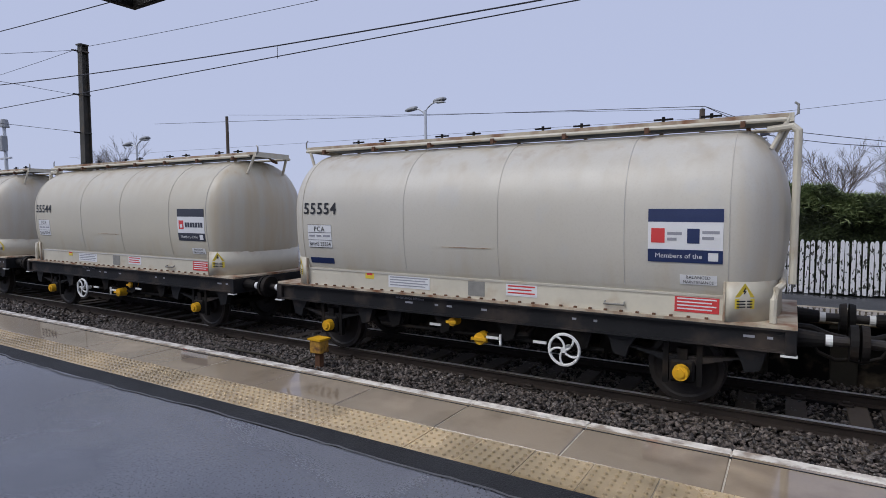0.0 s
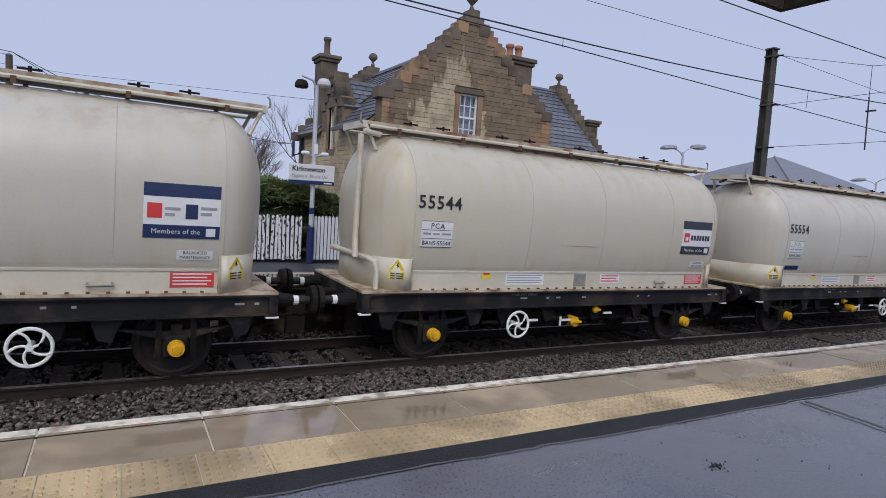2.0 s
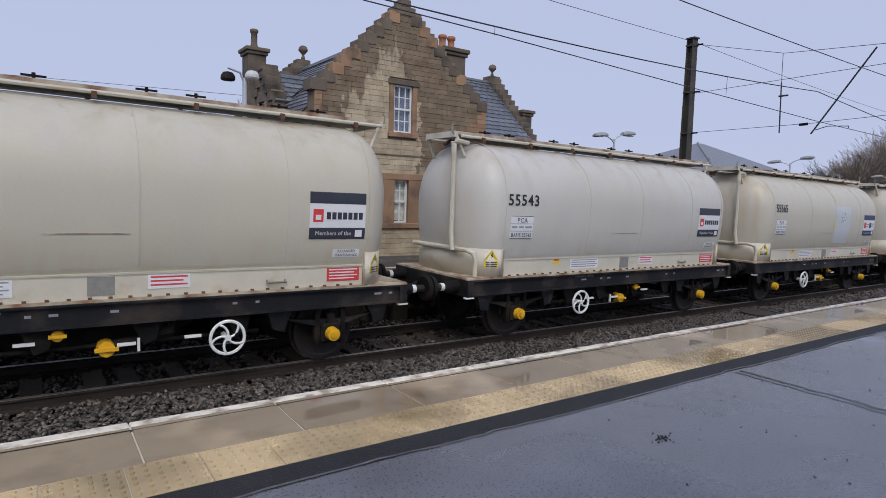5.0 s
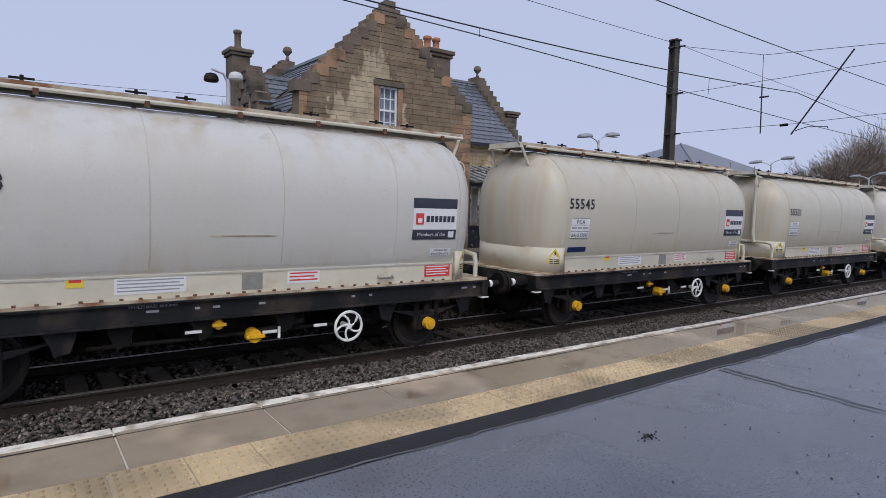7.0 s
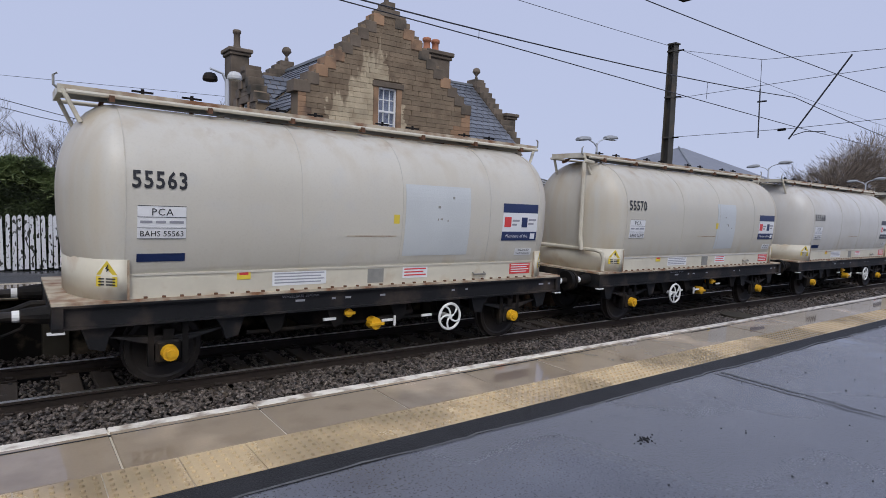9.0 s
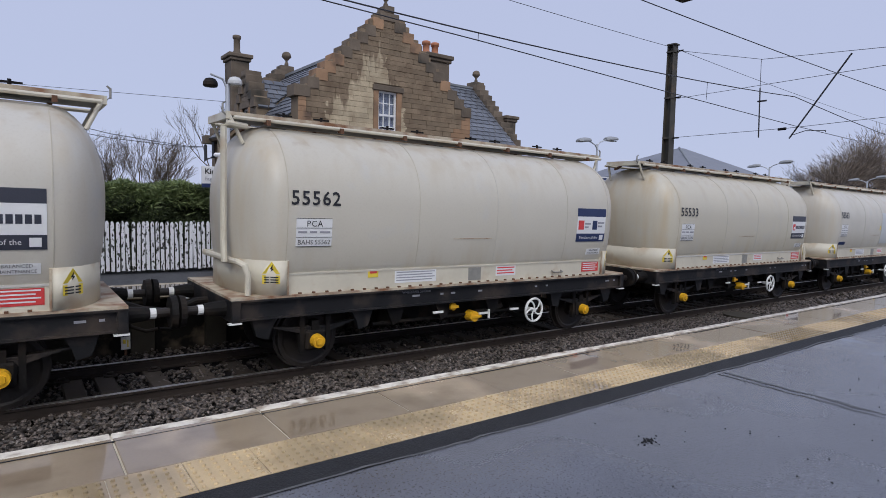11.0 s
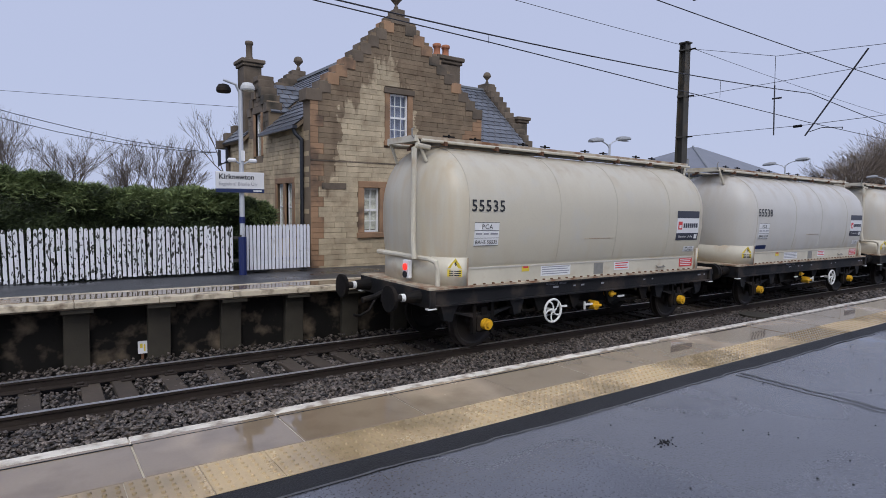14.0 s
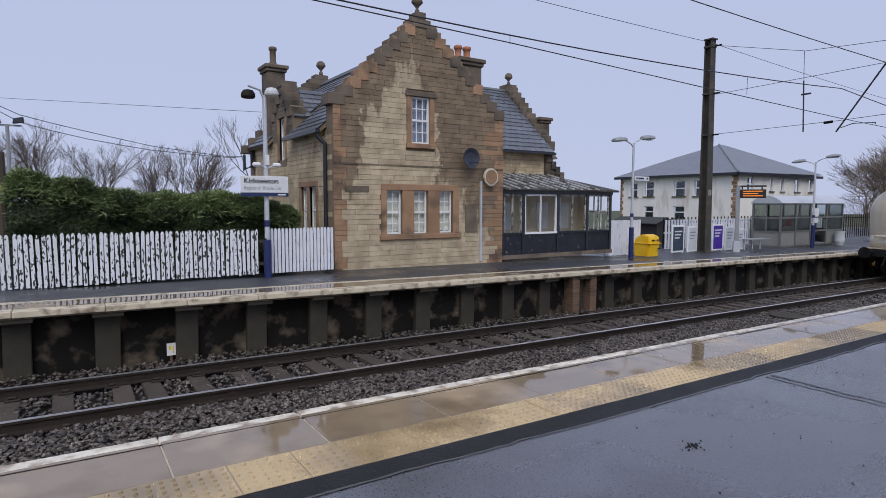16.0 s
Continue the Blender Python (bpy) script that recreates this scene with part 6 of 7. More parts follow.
# ---- beyond the house: bin, shed, boards, shelter, display ----
bin_ = empty("grit_bin", upright(17.28, 13.26, -0.03), "bright yellow plastic grit bin on the platform", "grit bin")
bm = bmesh.new()
prism(bm, [(-0.3, 0.0), (0.28, 0.0), (0.3, 0.5), (0.24, 0.66), (-0.06, 0.8), (-0.32, 0.72), (-0.36, 0.5)], "x", -0.3, 0.28)
bmesh.ops.bevel(bm, geom=bm.edges[:], offset=0.03, segments=2, affect="EDGES")
BIN_Y = surf("yellow_plastic", (0.85, 0.5, 0.01), 0.4, var=0.08, scale=3)
part("body", bm, BIN_Y, bin_)
part("lid_rim", boxed(-0.33, 0.31, -0.4, 0.32, 0.46, 0.5, bevel=0.01), BIN_Y, bin_)
for x, z in ((-0.12, 0.6), (0.14, 0.6), (0.2, 0.3)):
    part("clip", boxed(x - 0.05, x + 0.05, -0.42, -0.36, z - 0.02, z + 0.02), INK, bin_)

SHED_WOOD = surf("dark_stained_boards", (0.035, 0.03, 0.028), 0.7, var=0.3, scale=3, stretch=(6, 6, 1))
shed = empty("garden_shed", upright(24.15, 18.8, -0.05), "small dark timber shed with a felt roof", "shed")
part("wall", prism(bmesh.new(), [(-0.62, 0.0), (0.62, 0.0), (0.62, 1.05), (0.0, 1.27), (-0.62, 1.05)], "y", -1.3, 1.3), SHED_WOOD, shed)
part("roof", prism(bmesh.new(), [(-0.78, 1.0), (-0.78, 1.04), (0.0, 1.33), (0.78, 1.04), (0.78, 1.0), (0.0, 1.285)], "y", -1.4, 1.4), FELT_ROOF, shed)

pale = empty("paling_fence", upright(0, 0, -0.24), "pale grey close-boarded fence behind the platform", "fence", "paling fences")
b0 = None
for i in range(15):
    x = 15.75 + 0.125 * i
    if b0 is None:
        b0 = part("board", boxed(-0.058, 0.058, -0.012, 0.012, 0.02, 1.25), FENCE_CLEAN, pale)
        b0.matrix_basis = pose(x, 13.75, 0)
    else:
        again("board", b0, pale, pose(x, 13.75 + rf.uniform(-0.004, 0.004), rf.uniform(-0.01, 0.01)))
part("fence_rail", boxed(15.7, 17.55, 13.78, 13.82, 0.8, 0.88), FENCE_CLEAN, pale)
pale2 = empty("paling_fence", upright(0, 0, -0.37), "white picket fence behind the notice boards", "fence", "paling fences")
for i in range(68):
    again("board", b0, pale2, pose(21.05 + 0.2 * i, 15.2, 0.04))
part("fence_rail", boxed(21.0, 34.5, 15.23, 15.27, 0.7, 0.78), FENCE_CLEAN, pale2)
rails = empty("metal_railing", upright(0, 0, -0.39), "dark steel palisade railing behind the platform", "railing")
q0 = None
for i in range(74):
    if q0 is None:
        q0 = part("bar", boxed(-0.03, 0.03, -0.01, 0.01, 0.0, 1.35), UNDER, rails)
        q0.matrix_basis = pose(21.3, 15.5, 0.05)
    else:
        again("bar", q0, rails, pose(21.3 + 0.28 * i, 15.5, 0.05))
part("rail", boxed(21.3, 41.8, 15.51, 15.55, 1.15, 1.21), UNDER, rails)

POSTER = [surf("poster_dark", (0.04, 0.06, 0.09), 0.3, var=0.5, scale=7), surf("poster_purple", (0.07, 0.03, 0.3), 0.3, var=0.3, scale=6), surf("poster_pale", (0.6, 0.62, 0.64), 0.35, var=0.15, scale=7), surf("poster_blue", (0.04, 0.26, 0.55), 0.35, var=0.3, scale=5)]
for x, w, h, k in ((19.55, 0.62, 1.02, 0), (20.45, 0.5, 0.98, 2), (22.15, 0.62, 1.05, 1), (23.0, 0.55, 0.95, 2), (23.7, 0.6, 0.85, 2)):
    nb = empty("notice_board", upright(x, 13.6, -0.03), ("notice board with a dark poster", "notice board with a pale notice", "notice board with a purple poster")[(0, 2, 1)[k] if k < 3 else 0], "notice board", "notice boards")
    part("frame", boxed(-w / 2 - 0.06, w / 2 + 0.06, -0.03, 0.03, 0.05, h + 0.06, bevel=0.01), UPVC, nb)
    pst = part("poster", boxed(-w / 2, w / 2, -0.036, -0.03, 0.12, h), POSTER[k], nb)
    for i in range(3):
        part("printed_line", boxed(-w * 0.36, w * (0.36 - 0.12 * i), -0.04, -0.036, h - 0.2 - 0.12 * i, h - 0.15 - 0.12 * i), DECAL_WHITE if k < 2 else DECAL_GREY, pst)
    for s in (-1, 1):
        part("leg", boxed(s * w / 2 - 0.03, s * w / 2 + 0.03, -0.02, 0.02, 0, 0.1), UPVC, nb)
bicycle = empty("cycle_rack", upright(24.6, 13.5, -0.03), "pale metal seat rail beside the shelter", "bench")
for x in (-0.6, 0.0, 0.6):
    part("hoop", pipe(bmesh.new(), [(x, 0, 0), (x, 0, 0.4), (x + 0.05, 0, 0.45), (x + 0.35, 0, 0.45)], 0.025), LAMP_GREY, bicycle)
part("seat_board", boxed(-0.7, 1.0, -0.2, 0.15, 0.45, 0.49), LAMP_HEAD, bicycle)

disp = empty("departure_display", upright(22.6, 13.05, -0.03, -50), "departure display with amber text on a grey post", "display")
part("post", boxed(-0.07, 0.07, -0.07, 0.07, 0, 2.66), LAMP_HEAD, disp)
part("foot", boxed(-0.12, 0.12, -0.12, 0.12, 0, 0.45), LAMP_GREY, disp)
part("arm", boxed(-0.1, 1.0, -0.05, 0.05, 2.6, 2.66), INK, disp)
for k in (0.15, 0.85):
    part("hanger", boxed(k - 0.02, k + 0.02, -0.03, 0.03, 2.49, 2.61), INK, disp)
case = part("case", boxed(0.06, 0.98, -0.12, 0.12, 2.16, 2.5, bevel=0.01), INK, disp)
AMBER = glow("amber_led", (1.0, 0.28, 0.02), 0.35)
for i in range(3):
    part("amber_line", boxed(0.16, 0.86 - 0.16 * (i % 2), -0.126, -0.122, 2.41 - 0.09 * i, 2.445 - 0.09 * i), AMBER, case)

shel = empty("waiting_shelter", upright(27.2, 13.7, -0.03), "grey metal platform shelter with smoky glass and curved roof", "shelter")
SG = glass_mat("smoky_glass", (0.55, 0.6, 0.58), 0.05)
FR = surf("bronze_grey_frame", (0.2, 0.195, 0.18), 0.45, metal=0.3, var=0.15)
SP = surf("grey_panel", (0.26, 0.26, 0.24), 0.5, var=0.12)
L, D = 6.0, 1.25
for x in (0, L * 0.22, L * 0.45, L * 0.72, L):
    for y in (0, D):
        part("post", boxed(x - 0.04, x + 0.04, y - 0.04, y + 0.04, 0, 2.05), FR, shel)
for y in (0, D):
    for z in (0.06, 0.72, 1.36, 2.0):
        part("rail", boxed(0, L, y - 0.03, y + 0.03, z - 0.035, z + 0.035), FR, shel)
for x in (0, L):
    for z in (0.06, 0.72, 1.36, 2.0):
        part("rail", boxed(x - 0.03, x + 0.03, 0, D, z - 0.035, z + 0.035), FR, shel)
    part("post", boxed(x - 0.035, x + 0.035, D / 2 - 0.03, D / 2 + 0.03, 0.7, 2.05), FR, shel)
    part("panel", boxed(x - 0.012, x + 0.012, 0.03, D - 0.03, 0.08, 0.7), SP, shel)
    part("pane", boxed(x - 0.005, x + 0.005, 0.03, D - 0.03, 0.74, 1.98), SG, shel)
for a, b in ((0, 0.22), (0.22, 0.45), (0.72, 1.0)):
    part("panel", boxed(L * a + 0.04, L * b - 0.04, -0.012, 0.012, 0.08, 0.7), SP, shel)
    part("pane", boxed(L * a + 0.04, L * b - 0.04, -0.005, 0.005, 0.74, 1.98), SG, shel)
part("back_panel", boxed(0.04, L - 0.04, D - 0.012, D + 0.012, 0.08, 0.7), SP, shel)
part("back_pane", boxed(0.04, L - 0.04, D - 0.005, D + 0.005, 0.74, 1.98), SG, shel)
part("poster", boxed(L * 0.47, L * 0.58, -0.02, -0.012, 1.1, 1.8), UPVC, shel)
part("poster", boxed(L * 0.5, L * 0.58, D - 0.03, D - 0.02, 0.9, 1.3), DECAL_RED, shel)
arc = [(-0.1 + (D + 0.2) * i / 10, 2.04 + 0.34 * math.sin(math.pi * i / 10) ** 0.8) for i in range(11)]
part("curved_roof", prism(bmesh.new(), arc + [(D + 0.1, 2.02), (-0.1, 2.02)], "x", -0.08, L + 0.08), LAMP_GREY, shel, "pale curved sheet roof")
part("bench", boxed(0.5, L - 0.5, D - 0.45, D - 0.1, 0.42, 0.47), FR, shel)
bag = tagged(part("litter_bag", ringed(bmesh.new(), [[(32.2 + r * math.cos(a), 13.35 + r * math.sin(a), z) for a in (2 * math.pi * i / 12 for i in range(12))] for r, z in ((0.16, 0.0), (0.22, 0.2), (0.21, 0.5), (0.23, 0.68), (0.24, 0.7))]), surf("clear_bag", (0.6, 0.62, 0.63), 0.3, var=0.2, scale=9)), "translucent litter bag on a hoop beside the shelter", "litter bag")

# rendered house beyond
villa = empty("rendered_house", upright(0, 0, -0.3), "pale rendered two-storey house with grey hipped roof", "house")
VX, VY, VX2, VY2, VE = 60.0, 35.0, 77.2, 50.2, 5.2
wl_ = [(38.2, 39.9, 2.75, 4.55), (41.0, 42.5, 2.75, 4.55), (45.2, 46.6, 2.75, 4.55), (47.6, 48.8, 2.75, 4.4), (41.0, 42.5, 0.2, 1.6), (45.2, 46.6, 0.2, 1.6)]
wr_ = [(62.2, 63.4, 3.3, 4.8), (66.8, 67.5, 3.3, 4.7), (69.1, 69.8, 3.3, 4.7), (72.3, 73.4, 3.3, 4.8), (75.6, 76.5, 3.3, 4.8)]
bm = bmesh.new()
wall_with(bm, VY, VY2, -1.5, VE, wl_, lambda p, q, r, s: box(bm, VX, VX + 0.3, p, q, r, s))
part("wall", bm, RENDER_WALL, villa, "stained pale render")
bm = bmesh.new()
wall_with(bm, VX + 0.3, VX2, -1.5, VE + 0.2, wr_, lambda p, q, r, s: box(bm, p, q, VY, VY + 0.3, r, s))
part("wall", bm, RENDER_WALL, villa)
for a, b, c, d in wl_:
    wd = part("window", boxed(VX + 0.15, VX + 0.18, a, b, c, d), GLASS, villa)
    for e, f, g, h in ((a, a + 0.12, c, d), (b - 0.12, b, c, d), (a, b, d - 0.1, d), (a, b, (c + d) / 2 - 0.06, (c + d) / 2 + 0.06)):
        part("window_frame", boxed(VX + 0.1, VX + 0.2, e, f, g, h), UPVC, wd)
    part("window_sill", boxed(VX - 0.12, VX + 0.1, a - 0.15, b + 0.15, c - 0.15, c), DARK_STONE, wd)
    part("interior", boxed(VX + 0.5, VX + 0.55, a, b, c, d), POSTER[0], wd)
for a, b, c, d in wr_:
    wd = part("window", boxed(a, b, VY + 0.15, VY + 0.18, c, d), GLASS, villa)
    for e, f, g, h in ((a, a + 0.12, c, d), (b - 0.12, b, c, d), (a, b, d - 0.1, d), (a, b, (c + d) / 2 - 0.06, (c + d) / 2 + 0.06)):
        part("window_frame", boxed(e, f, VY + 0.1, VY + 0.2, g, h), UPVC, wd)
    part("window_sill", boxed(a - 0.15, b + 0.15, VY - 0.12, VY + 0.1, c - 0.15, c), DARK_STONE, wd)
    part("interior", boxed(a, b, VY + 0.5, VY + 0.55, c, d), POSTER[0], wd)
for i in range(13):
    w = 0.45 if i % 2 else 0.28
    z = -0.2 + 0.41 * i
    part("quoin", boxed(VX - 0.03, VX + w, VY - 0.03, VY + 0.73 - w, z, z + 0.38), RED_STONE, villa)
    part("quoin", boxed(VX - 0.03, VX + 0.3, VY2 - w, VY2 + 0.03, z, z + 0.38), RED_STONE, villa)
bm = bmesh.new()
e0, e1 = VX - 0.6, VX2 + 0.6
vs = [bm.verts.new(p) for p in ((e0, VY - 0.6, VE), (e1, VY - 0.6, VE + 0.15), (e1, VY + 14, VE), (e0, VY2 + 0.6, VE), (VX + 8.0, VY + 7.0, 9.1), (VX2 - 8.0, VY + 7.0, 9.1), (VX + 5, VY2 - 4.5, 7.7))]
for q in ((0, 1, 5, 4), (0, 4, 6, 3), (1, 2, 5), (2, 3, 6, 4, 5)):
    bm.faces.new([vs[i] for i in q])
bmesh.ops.recalc_face_normals(bm, faces=bm.faces[:])
part("roof", bm, ROOF_GREY, villa, "grey slate hipped roof")
part("roof_hip", tube(bmesh.new(), (e0, VY - 0.6, VE + 0.05), (VX + 8, VY + 7, 9.15), 0.12, seg=6), LEAD, villa)
part("fascia", box(boxed(e0, e0 + 0.15, VY - 0.6, VY2 + 0.6, VE - 0.3, VE), e0, e1, VY - 0.6, VY - 0.45, VE - 0.3, VE), DARK_PAINT, villa, "dark gutter and fascia")
way = empty("direction_sign", upright(16.08, 12.87, -0.03), "small white direction sign fixed to a lamp post", "sign")
part("plate", boxed(0.0, 0.72, -0.02, 0.02, 2.62, 2.76), DECAL_WHITE, way)
for a, b in ((0.06, 0.12), (0.16, 0.44), (0.58, 0.66)):
    part("printed_word", boxed(a, b, -0.026, -0.02, 2.66, 2.72), DECAL_NAVY, way)

# warm tail lamp of the last wagon
tail = part("tail_lamp", boxed(-4.08, -4.0, -0.42, -0.22, 1.24, 1.56, bevel=0.015), UPVC, wagons[-1], "white tail lamp with a red lens")
part("lens", tube(bmesh.new(), (-4.08, -0.32, 1.44), (-4.1, -0.32, 1.44), 0.06, seg=14), glow("red_lens", (0.9, 0.03, 0.02), 1.2), tail)
part("lens", tube(bmesh.new(), (-4.08, -0.32, 1.31), (-4.1, -0.32, 1.31), 0.06, seg=14), INK, tail)

# ---- small things by the track ----
marker = empty("track_marker", upright(1.52, FAR_EDGE + 0.36, -0.9), "small white marker plate against the platform wall", "marker")
part("plate", boxed(-0.07, 0.07, -0.01, 0.01, -0.1, 0.11), DECAL_WHITE, marker)
part("bracket", boxed(-0.02, 0.02, 0.01, 0.06, -0.22, 0.1), RUST, marker)
for a, b, c, d in ((-0.04, 0.0, 0.0, 0.07), (0.02, 0.04, -0.06, 0.06)):
    part("printed_bar", boxed(a, b, -0.014, -0.01, c, d), DECAL_YELLOW, marker)
lid = tagged(part("chamber_lid", tube(bmesh.new(), (15.2, 7.35, -1.1), (15.2, 7.35, -0.98), 0.42, seg=28), PIER), "round concrete chamber lid on the ballast", "chamber lid")
RUSTY_YELLOW = surf("rust_eaten_yellow", (0.5, 0.27, 0.04), 0.7, var=0.3, scale=8, dirt=(0.14, 0.06, 0.03), dirt_scale=9, dirt_low=0.45, dirt_high=0.65)
ybox = empty("lineside_box", pose(-6.9, 7.2, -1.06), "small rusty yellow lineside box with a cable", "cable box")
part("case", boxed(-0.12, 0.12, -0.11, 0.11, 0.28, 0.5, bevel=0.015), RUSTY_YELLOW, ybox, "rust-streaked yellow case")
part("lid", boxed(-0.14, 0.14, -0.13, 0.13, 0.5, 0.53), YELLOW, ybox)
part("leg", boxed(-0.05, 0.05, -0.05, 0.05, -0.05, 0.28), RUST, ybox)
part("cable", pipe(bmesh.new(), [(-0.1, -0.1, 0.2), (-0.5, -0.1, 0.02), (-1.3, 0.1, 0.03), (-2.2, 0.0, 0.06), (-3.0, 0.25, 0.03), (-3.4, 0.5, 0.0)], 0.02), PIER, ybox, "pale cable over the stones")
for k, x in enumerate((10.92, 11.55)):
    bp = empty("brick_pier", pose(x, FAR_EDGE + 0.1, -1.14), "weathered brick pier under the platform edge", "brick pier", "brick piers")
    b0_ = None
    for i in range(13):
        for j in range(2):
            y = 0.11 + 0.23 * j
            if b0_ is None:
                b0_ = part("brick", boxed(0, 0.235, -0.105, 0.105, 0.003, 0.072), BRICK, bp)
                b0_.matrix_basis = pose(0, y, 0.078 * i)
            else:
                again("brick", b0_, bp, pose(rf.uniform(-0.006, 0.006), y, 0.078 * i))
    part("mortar", boxed(0.01, 0.225, 0.02, 0.45, 0, 1.01), MORTAR, bp)

# ---- glazed canopy over the viewer, on the near platform ----
canopy = empty("platform_canopy", upright(0, 0, 0), "glazed shelter canopy with a dark frame over the platform", "canopy")
pane_clear = glass_mat("canopy_glazing", (0.95, 0.96, 0.97), 0.02)
for i in range(6):
    x = -6.2 + 2.05 * i
    p = part("roof_pane", boxed(x + 0.03, x + 2.02, -1.5, 3.74, 3.93, 3.945), pane_clear, canopy, "clear roof glazing")
    p.visible_shadow = False
part("fascia", boxed(-6.25, 6.1, 3.75, 3.82, 3.84, 4.0), UNDER, canopy, "dark front fascia")
for x in (-6.25, 6.03):
    part("fascia", boxed(x, x + 0.07, -1.6, 3.75, 3.84, 4.0), UNDER, canopy)
for x in (-6.2, -0.1, 6.0):
    part("post", boxed(x - 0.05, x + 0.05, -1.65, -1.55, 0.0, 3.9), LAMP_HEAD, canopy)


# ---- pieces of platforms and track ----
def coping_mesh(name, w, y0, y1, z0, z1, mat):
    b = boxed(0.005, w - 0.005, y0, y1, z0, z1)
    bmesh.ops.bevel(b, geom=[e for e in b.edges], offset=0.005, segments=1, affect="EDGES")
    return part(name, b, mat, near_platform)


W = 0.975
c0 = coping_mesh("coping_slab", W, 3.625, EDGE - 0.105, -0.08, 0.0, COPING)
e0 = coping_mesh("edge_stone", W, EDGE - 0.1, EDGE, -0.1, 0.001, EDGE_PAINT)
i = 0
for k in range(-42, 62):
    x = 0.51 + k * W
    for o in (c0, e0):
        if k == -42:
            o.matrix_basis = pose(x, 0, 0)
        else:
            again(o.name.split(".")[0], o, near_platform, pose(x, 0, rf.uniform(-0.003, 0.003)))
# tactile tiles with flat-topped blisters
b = boxed(0.003, 0.397, 3.203, 3.62, -0.05, 0.0)
for r in range(6):
    for c in range(6):
        bmesh.ops.create_cone(b, cap_ends=True, segments=8, radius1=0.0155, radius2=0.0085, depth=0.018,
                              matrix=Matrix.Translation((0.034 + 0.0664 * c, 3.245 + 0.0664 * r, 0.003)))
t0 = part("tactile_tile", b, TACTILE, near_platform)
for k in range(-75, 120):
    x = 0.0 + 0.4 * k
    if k == -75:
        t0.matrix_basis = pose(x, 0, 0)
    else:
        again("tactile_tile", t0, near_platform, pose(x, 0, rf.uniform(-0.002, 0.002)))
part("groove_line", boxed(-40, 60, EDGE - 0.168, EDGE - 0.16, -0.01, 0.0045), ASPHALT_NEW, near_platform, "thin dark groove along the coping")
# ragged rim of the old asphalt along the dark strip
rim = bmesh.new()
last = None
for k in range(900):
    x = -30 + 0.1 * k
    y = 2.97 + 0.03 * noise.noise((x * 2, 0, 0)) + 0.02 * noise.noise((x * 7, 5, 0)) + 0.05 * noise.noise((x * 0.4, 3, 0))
    cur = [rim.verts.new((x, y - 0.012, 0.006)), rim.verts.new((x, y + 0.012 + 0.01 * noise.noise((x * 5, 1, 0)), 0.004))]
    if last:
        rim.faces.new((last[0], cur[0], cur[1], last[1]))
    last = cur
part("asphalt_seam", rim, ASPHALT_LIP, near_platform, "pale wet seam between asphalt layers")
# far coping
f0 = part("coping_slab", boxed(0.004, 1.186, FAR_EDGE, FAR_EDGE + 0.26, -0.1, 0.0, bevel=0.01), FAR_EDGE_PAINT, far_platform, "worn white-edged coping slab")
g0 = part("paving_slab", boxed(0.004, 1.186, FAR_EDGE + 0.265, FAR_EDGE + 0.8, -0.08, 0.0), COPING, far_platform)
h0 = part("paving_slab", boxed(0.004, 1.186, FAR_EDGE + 0.805, FAR_EDGE + 0.995, -0.08, 0.0), FAR_EDGE_PAINT, far_platform)
for k in range(-26, 70):
    x = 0.54 + 1.19 * k
    for o in (f0, g0, h0):
        if k == -26:
            o.matrix_basis = pose(x, 0, 0)
        else:
            again(o.name.split(".")[0], o, far_platform, pose(x, 0, rf.uniform(-0.004, 0.004)))
# piers and corbels of the far wall
p0 = part("wall_pier", boxed(0, 0.36, FAR_EDGE + 0.3, FAR_EDGE + 0.43, -1.25, -0.2, bevel=0.012), PIER, far_platform, "mossy concrete pier")
q0_ = part("corbel", boxed(-0.04, 0.4, FAR_EDGE + 0.06, FAR_EDGE + 0.43, -0.2, -0.125, bevel=0.01), PIER, far_platform)
for k in range(-24, 58):
    x = 0.4 + 1.195 * k
    for o in (p0, q0_):
        if k == -24:
            o.matrix_basis = pose(x, 0, 0)
        else:
            again(o.name.split(".")[0], o, far_platform, pose(x, 0, 0))
# sleepers and rail fastenings
s0 = part("sleeper", boxed(-0.125, 0.125, TRACK_Y - 1.25, TRACK_Y + 1.25, -1.2, -1.062, bevel=0.012), SLEEPER, track)
ch = bmesh.new()
for yy in (-0.752, 0.752):
    box(ch, -0.09, 0.09, TRACK_Y + yy - 0.17, TRACK_Y + yy + 0.17, -1.062, -1.035, bevel=0.006)
    for s in (-1, 1):
        box(ch, -0.045, 0.045, TRACK_Y + yy + s * 0.1 - 0.03, TRACK_Y + yy + s * 0.1 + 0.03, -1.035, -1.0, bevel=0.01)
k0 = part("rail_chair", ch, RAIL, track)
for k in range(-60, 130):
    x = -0.02 + 0.575 * k
    for o in (s0, k0):
        if k == -60:
            o.matrix_basis = pose(x, 0, 0)
        else:
            again(o.name.split(".")[0], o, track, pose(x + rf.uniform(-0.02, 0.02), 0, 0, 0, 0, rf.uniform(-0.6, 0.6) if o is s0 else 0))


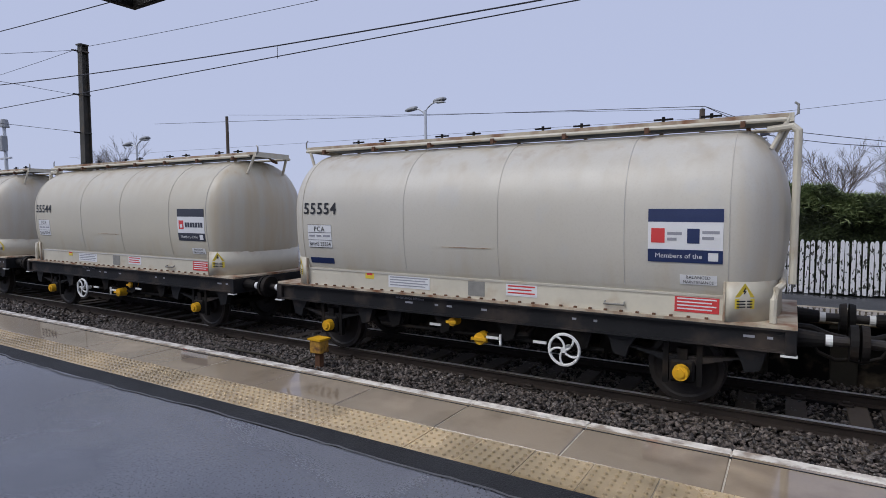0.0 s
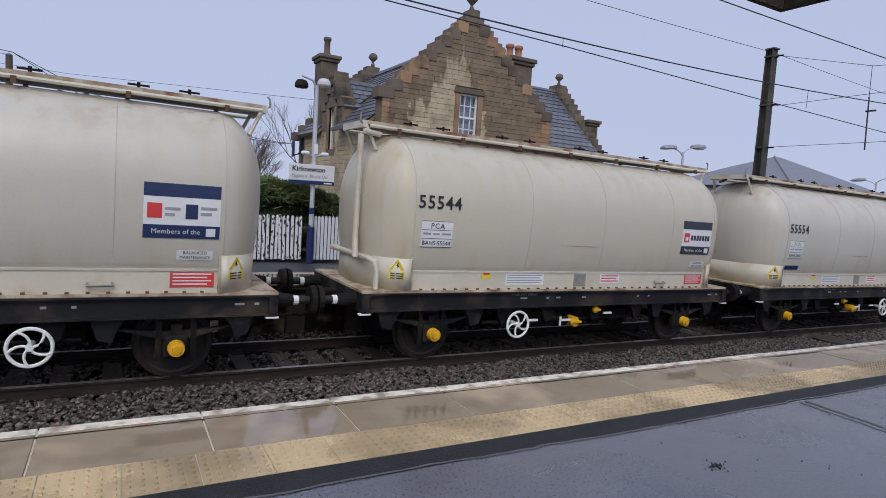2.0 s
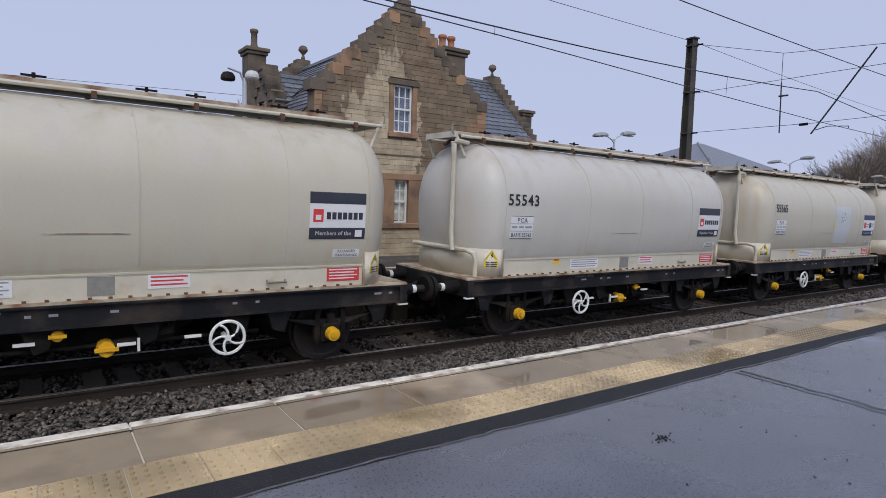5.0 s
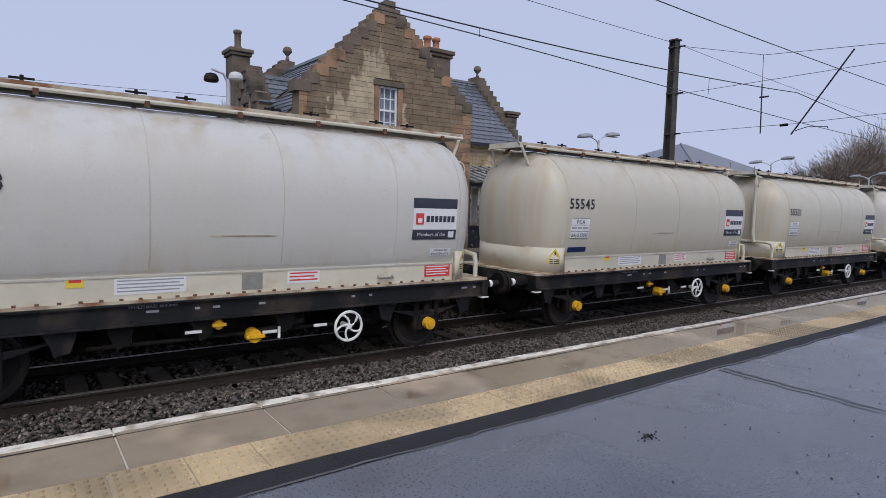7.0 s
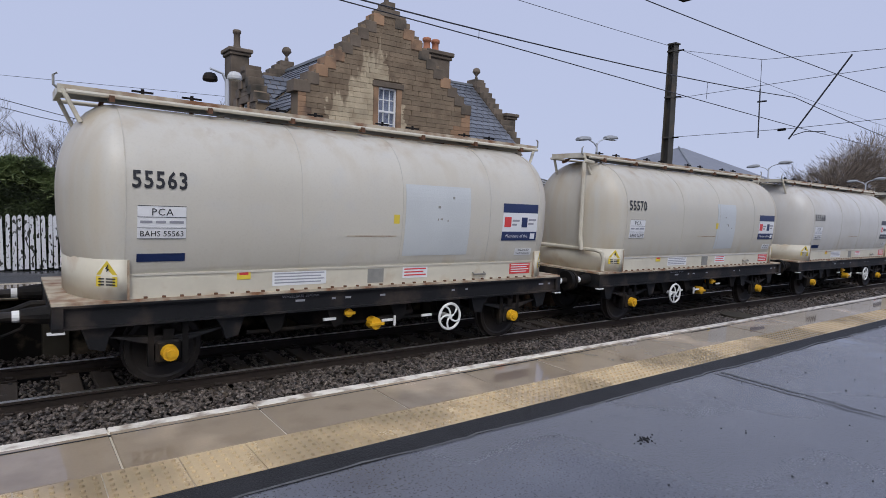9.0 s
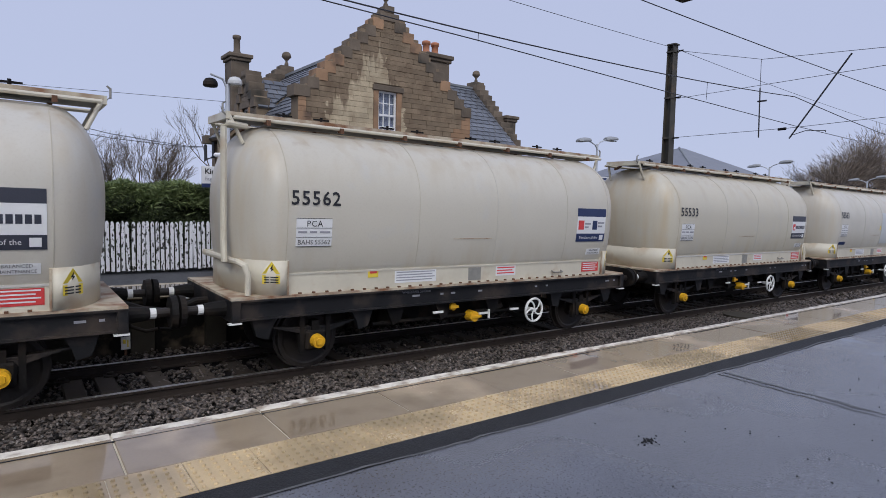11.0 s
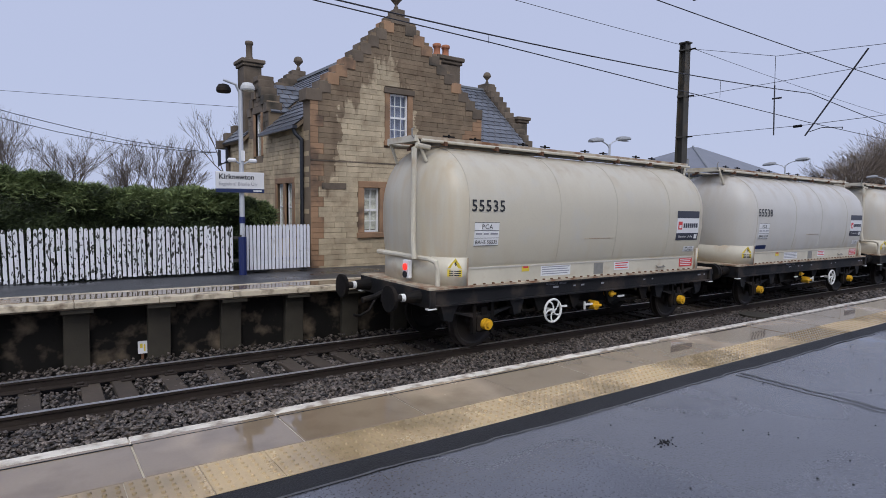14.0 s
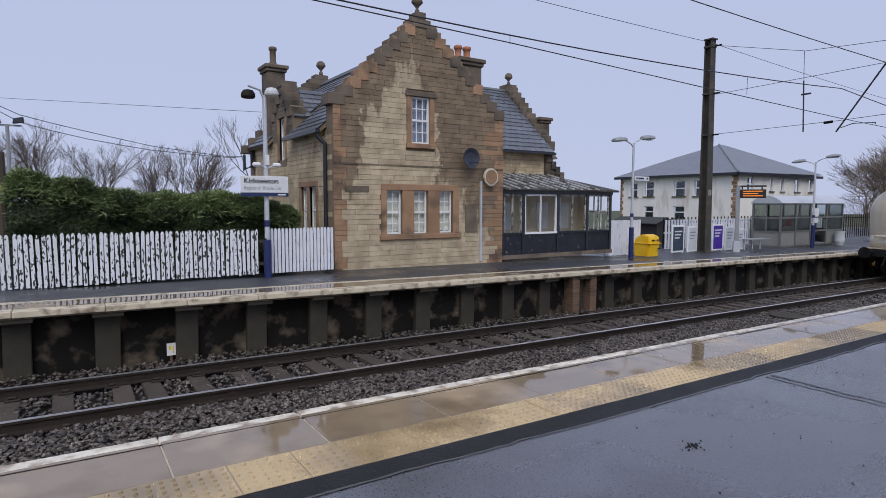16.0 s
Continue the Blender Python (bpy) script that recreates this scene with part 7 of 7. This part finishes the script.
def stones(count, x0, x1, y0, y1, z, size, seed):
    """Angular ballast stones strewn over a strip, as one mesh."""
    r = np.random.RandomState(seed)
    base = np.array([(0, 0, 1), (0.9, 0, 0.3), (0.25, 0.85, 0.35), (-0.75, 0.5, 0.3), (-0.7, -0.55, 0.3), (0.3, -0.85, 0.3), (0.5, 0.4, -0.6), (-0.6, 0.1, -0.6), (0.1, -0.6, -0.6)])
    tri = [(0, 1, 2), (0, 2, 3), (0, 3, 4), (0, 4, 5), (0, 5, 1), (1, 6, 2), (2, 6, 3), (3, 6, 7), (3, 7, 4), (4, 7, 8), (4, 8, 5), (5, 8, 1), (1, 8, 6), (6, 8, 7)]
    p = np.stack([r.uniform(x0, x1, count), r.uniform(y0, y1, count), np.zeros(count)], 1)
    p[:, 2] = z + r.uniform(-0.02, 0.03, count) + 0.02 * np.sin(p[:, 0] * 2.1) * np.sin(p[:, 1] * 3.3)
    s = size * r.uniform(0.55, 1.35, (count, 1, 1)) * np.stack([r.uniform(0.7, 1.3, count), r.uniform(0.7, 1.2, count), r.uniform(0.5, 0.95, count)], 1)[:, None, :]
    v = base[None] * s * (1 + r.uniform(-0.25, 0.25, (count, len(base), 1)))
    a = r.uniform(0, 2 * np.pi, count)
    t = r.uniform(-0.7, 0.7, count)
    ca, sa, ct, st = np.cos(a)[:, None], np.sin(a)[:, None], np.cos(t)[:, None], np.sin(t)[:, None]
    y1_, z1_ = v[..., 1] * ct - v[..., 2] * st, v[..., 1] * st + v[..., 2] * ct
    v = np.stack([v[..., 0] * ca - y1_ * sa, v[..., 0] * sa + y1_ * ca, z1_], 2) + p[:, None, :]
    f = (np.array(tri)[None] + (np.arange(count) * len(base))[:, None, None]).reshape(-1, 3)
    me = bpy.data.meshes.new("ballast_stones")
    me.from_pydata(v.reshape(-1, 3).tolist(), [], f.tolist())
    me.materials.append(BALLAST)
    ob = tagged(new("ballast_stones", me), "wet dark angular ballast stones beside the rails", "ballast", kind="stuff")
    return ob


stones(44000, -14, 20, 6.3, 8.03, -1.062, 0.03, 1)
stones(14000, 20, 60, 6.4, 8.03, -1.07, 0.045, 2)
stones(10000, -45, -14, 6.4, 8.03, -1.07, 0.042, 3)
stones(14000, -12, 22, 8.2, 9.55, -1.105, 0.03, 4)
stones(8000, -14, 24, 9.7, FAR_EDGE + 0.3, -1.07, 0.03, 5)
stones(5000, 22, 60, 8.2, FAR_EDGE + 0.3, -1.12, 0.05, 6)

# old joint across the asphalt, with a wet dark trough and a pale lip
for name, dy, wid, mat, lab in (("asphalt_joint", 0.0, 0.03, ASPHALT_FAR, "dark wet joint across the asphalt"), ("joint_lip", 0.1, 0.022, ASPHALT_LIP, "pale worn lip of the joint")):
    jb, last = bmesh.new(), None
    for k in range(64):
        y = 2.93 - 0.06 * k
        x = 5.78 - dy + 0.05 * noise.noise((y * 1.5, 2, 0)) + 0.03 * noise.noise((y * 6, 8, 0))
        half = wid * max(0.08, 0.6 + 0.9 * noise.noise((y * 3, 4, dy * 50)))
        cur = [jb.verts.new((x - half, y, 0.004)), jb.verts.new((x + half, y, 0.004))]
        if last:
            jb.faces.new((last[0], last[1], cur[1], cur[0]))
        last = cur
    part(name, jb, mat, near_platform, lab)
# a broken spot and loose grit on the near asphalt
rb = random.Random(12)
chips = []
for i in range(46):
    a, d = rb.uniform(0, 6.28), abs(rb.gauss(0, 0.05))
    chips.append((3.56 + math.cos(a) * d * 1.25, 2.29 + math.sin(a) * d, rb.uniform(0.004, 0.009)))
for i in range(70):
    chips.append((rb.uniform(1.5, 8.5), rb.uniform(0.6, 2.85), rb.uniform(0.004, 0.009)))
for x, y, r_ in chips:
    b = bmesh.new()
    bmesh.ops.create_cone(b, cap_ends=True, segments=6, radius1=r_, radius2=r_ * 0.7, depth=0.008, matrix=Matrix.Translation((x, y, 0.003)))
    part("loose_chip", b, ASPHALT_NEW, near_platform)


motions()
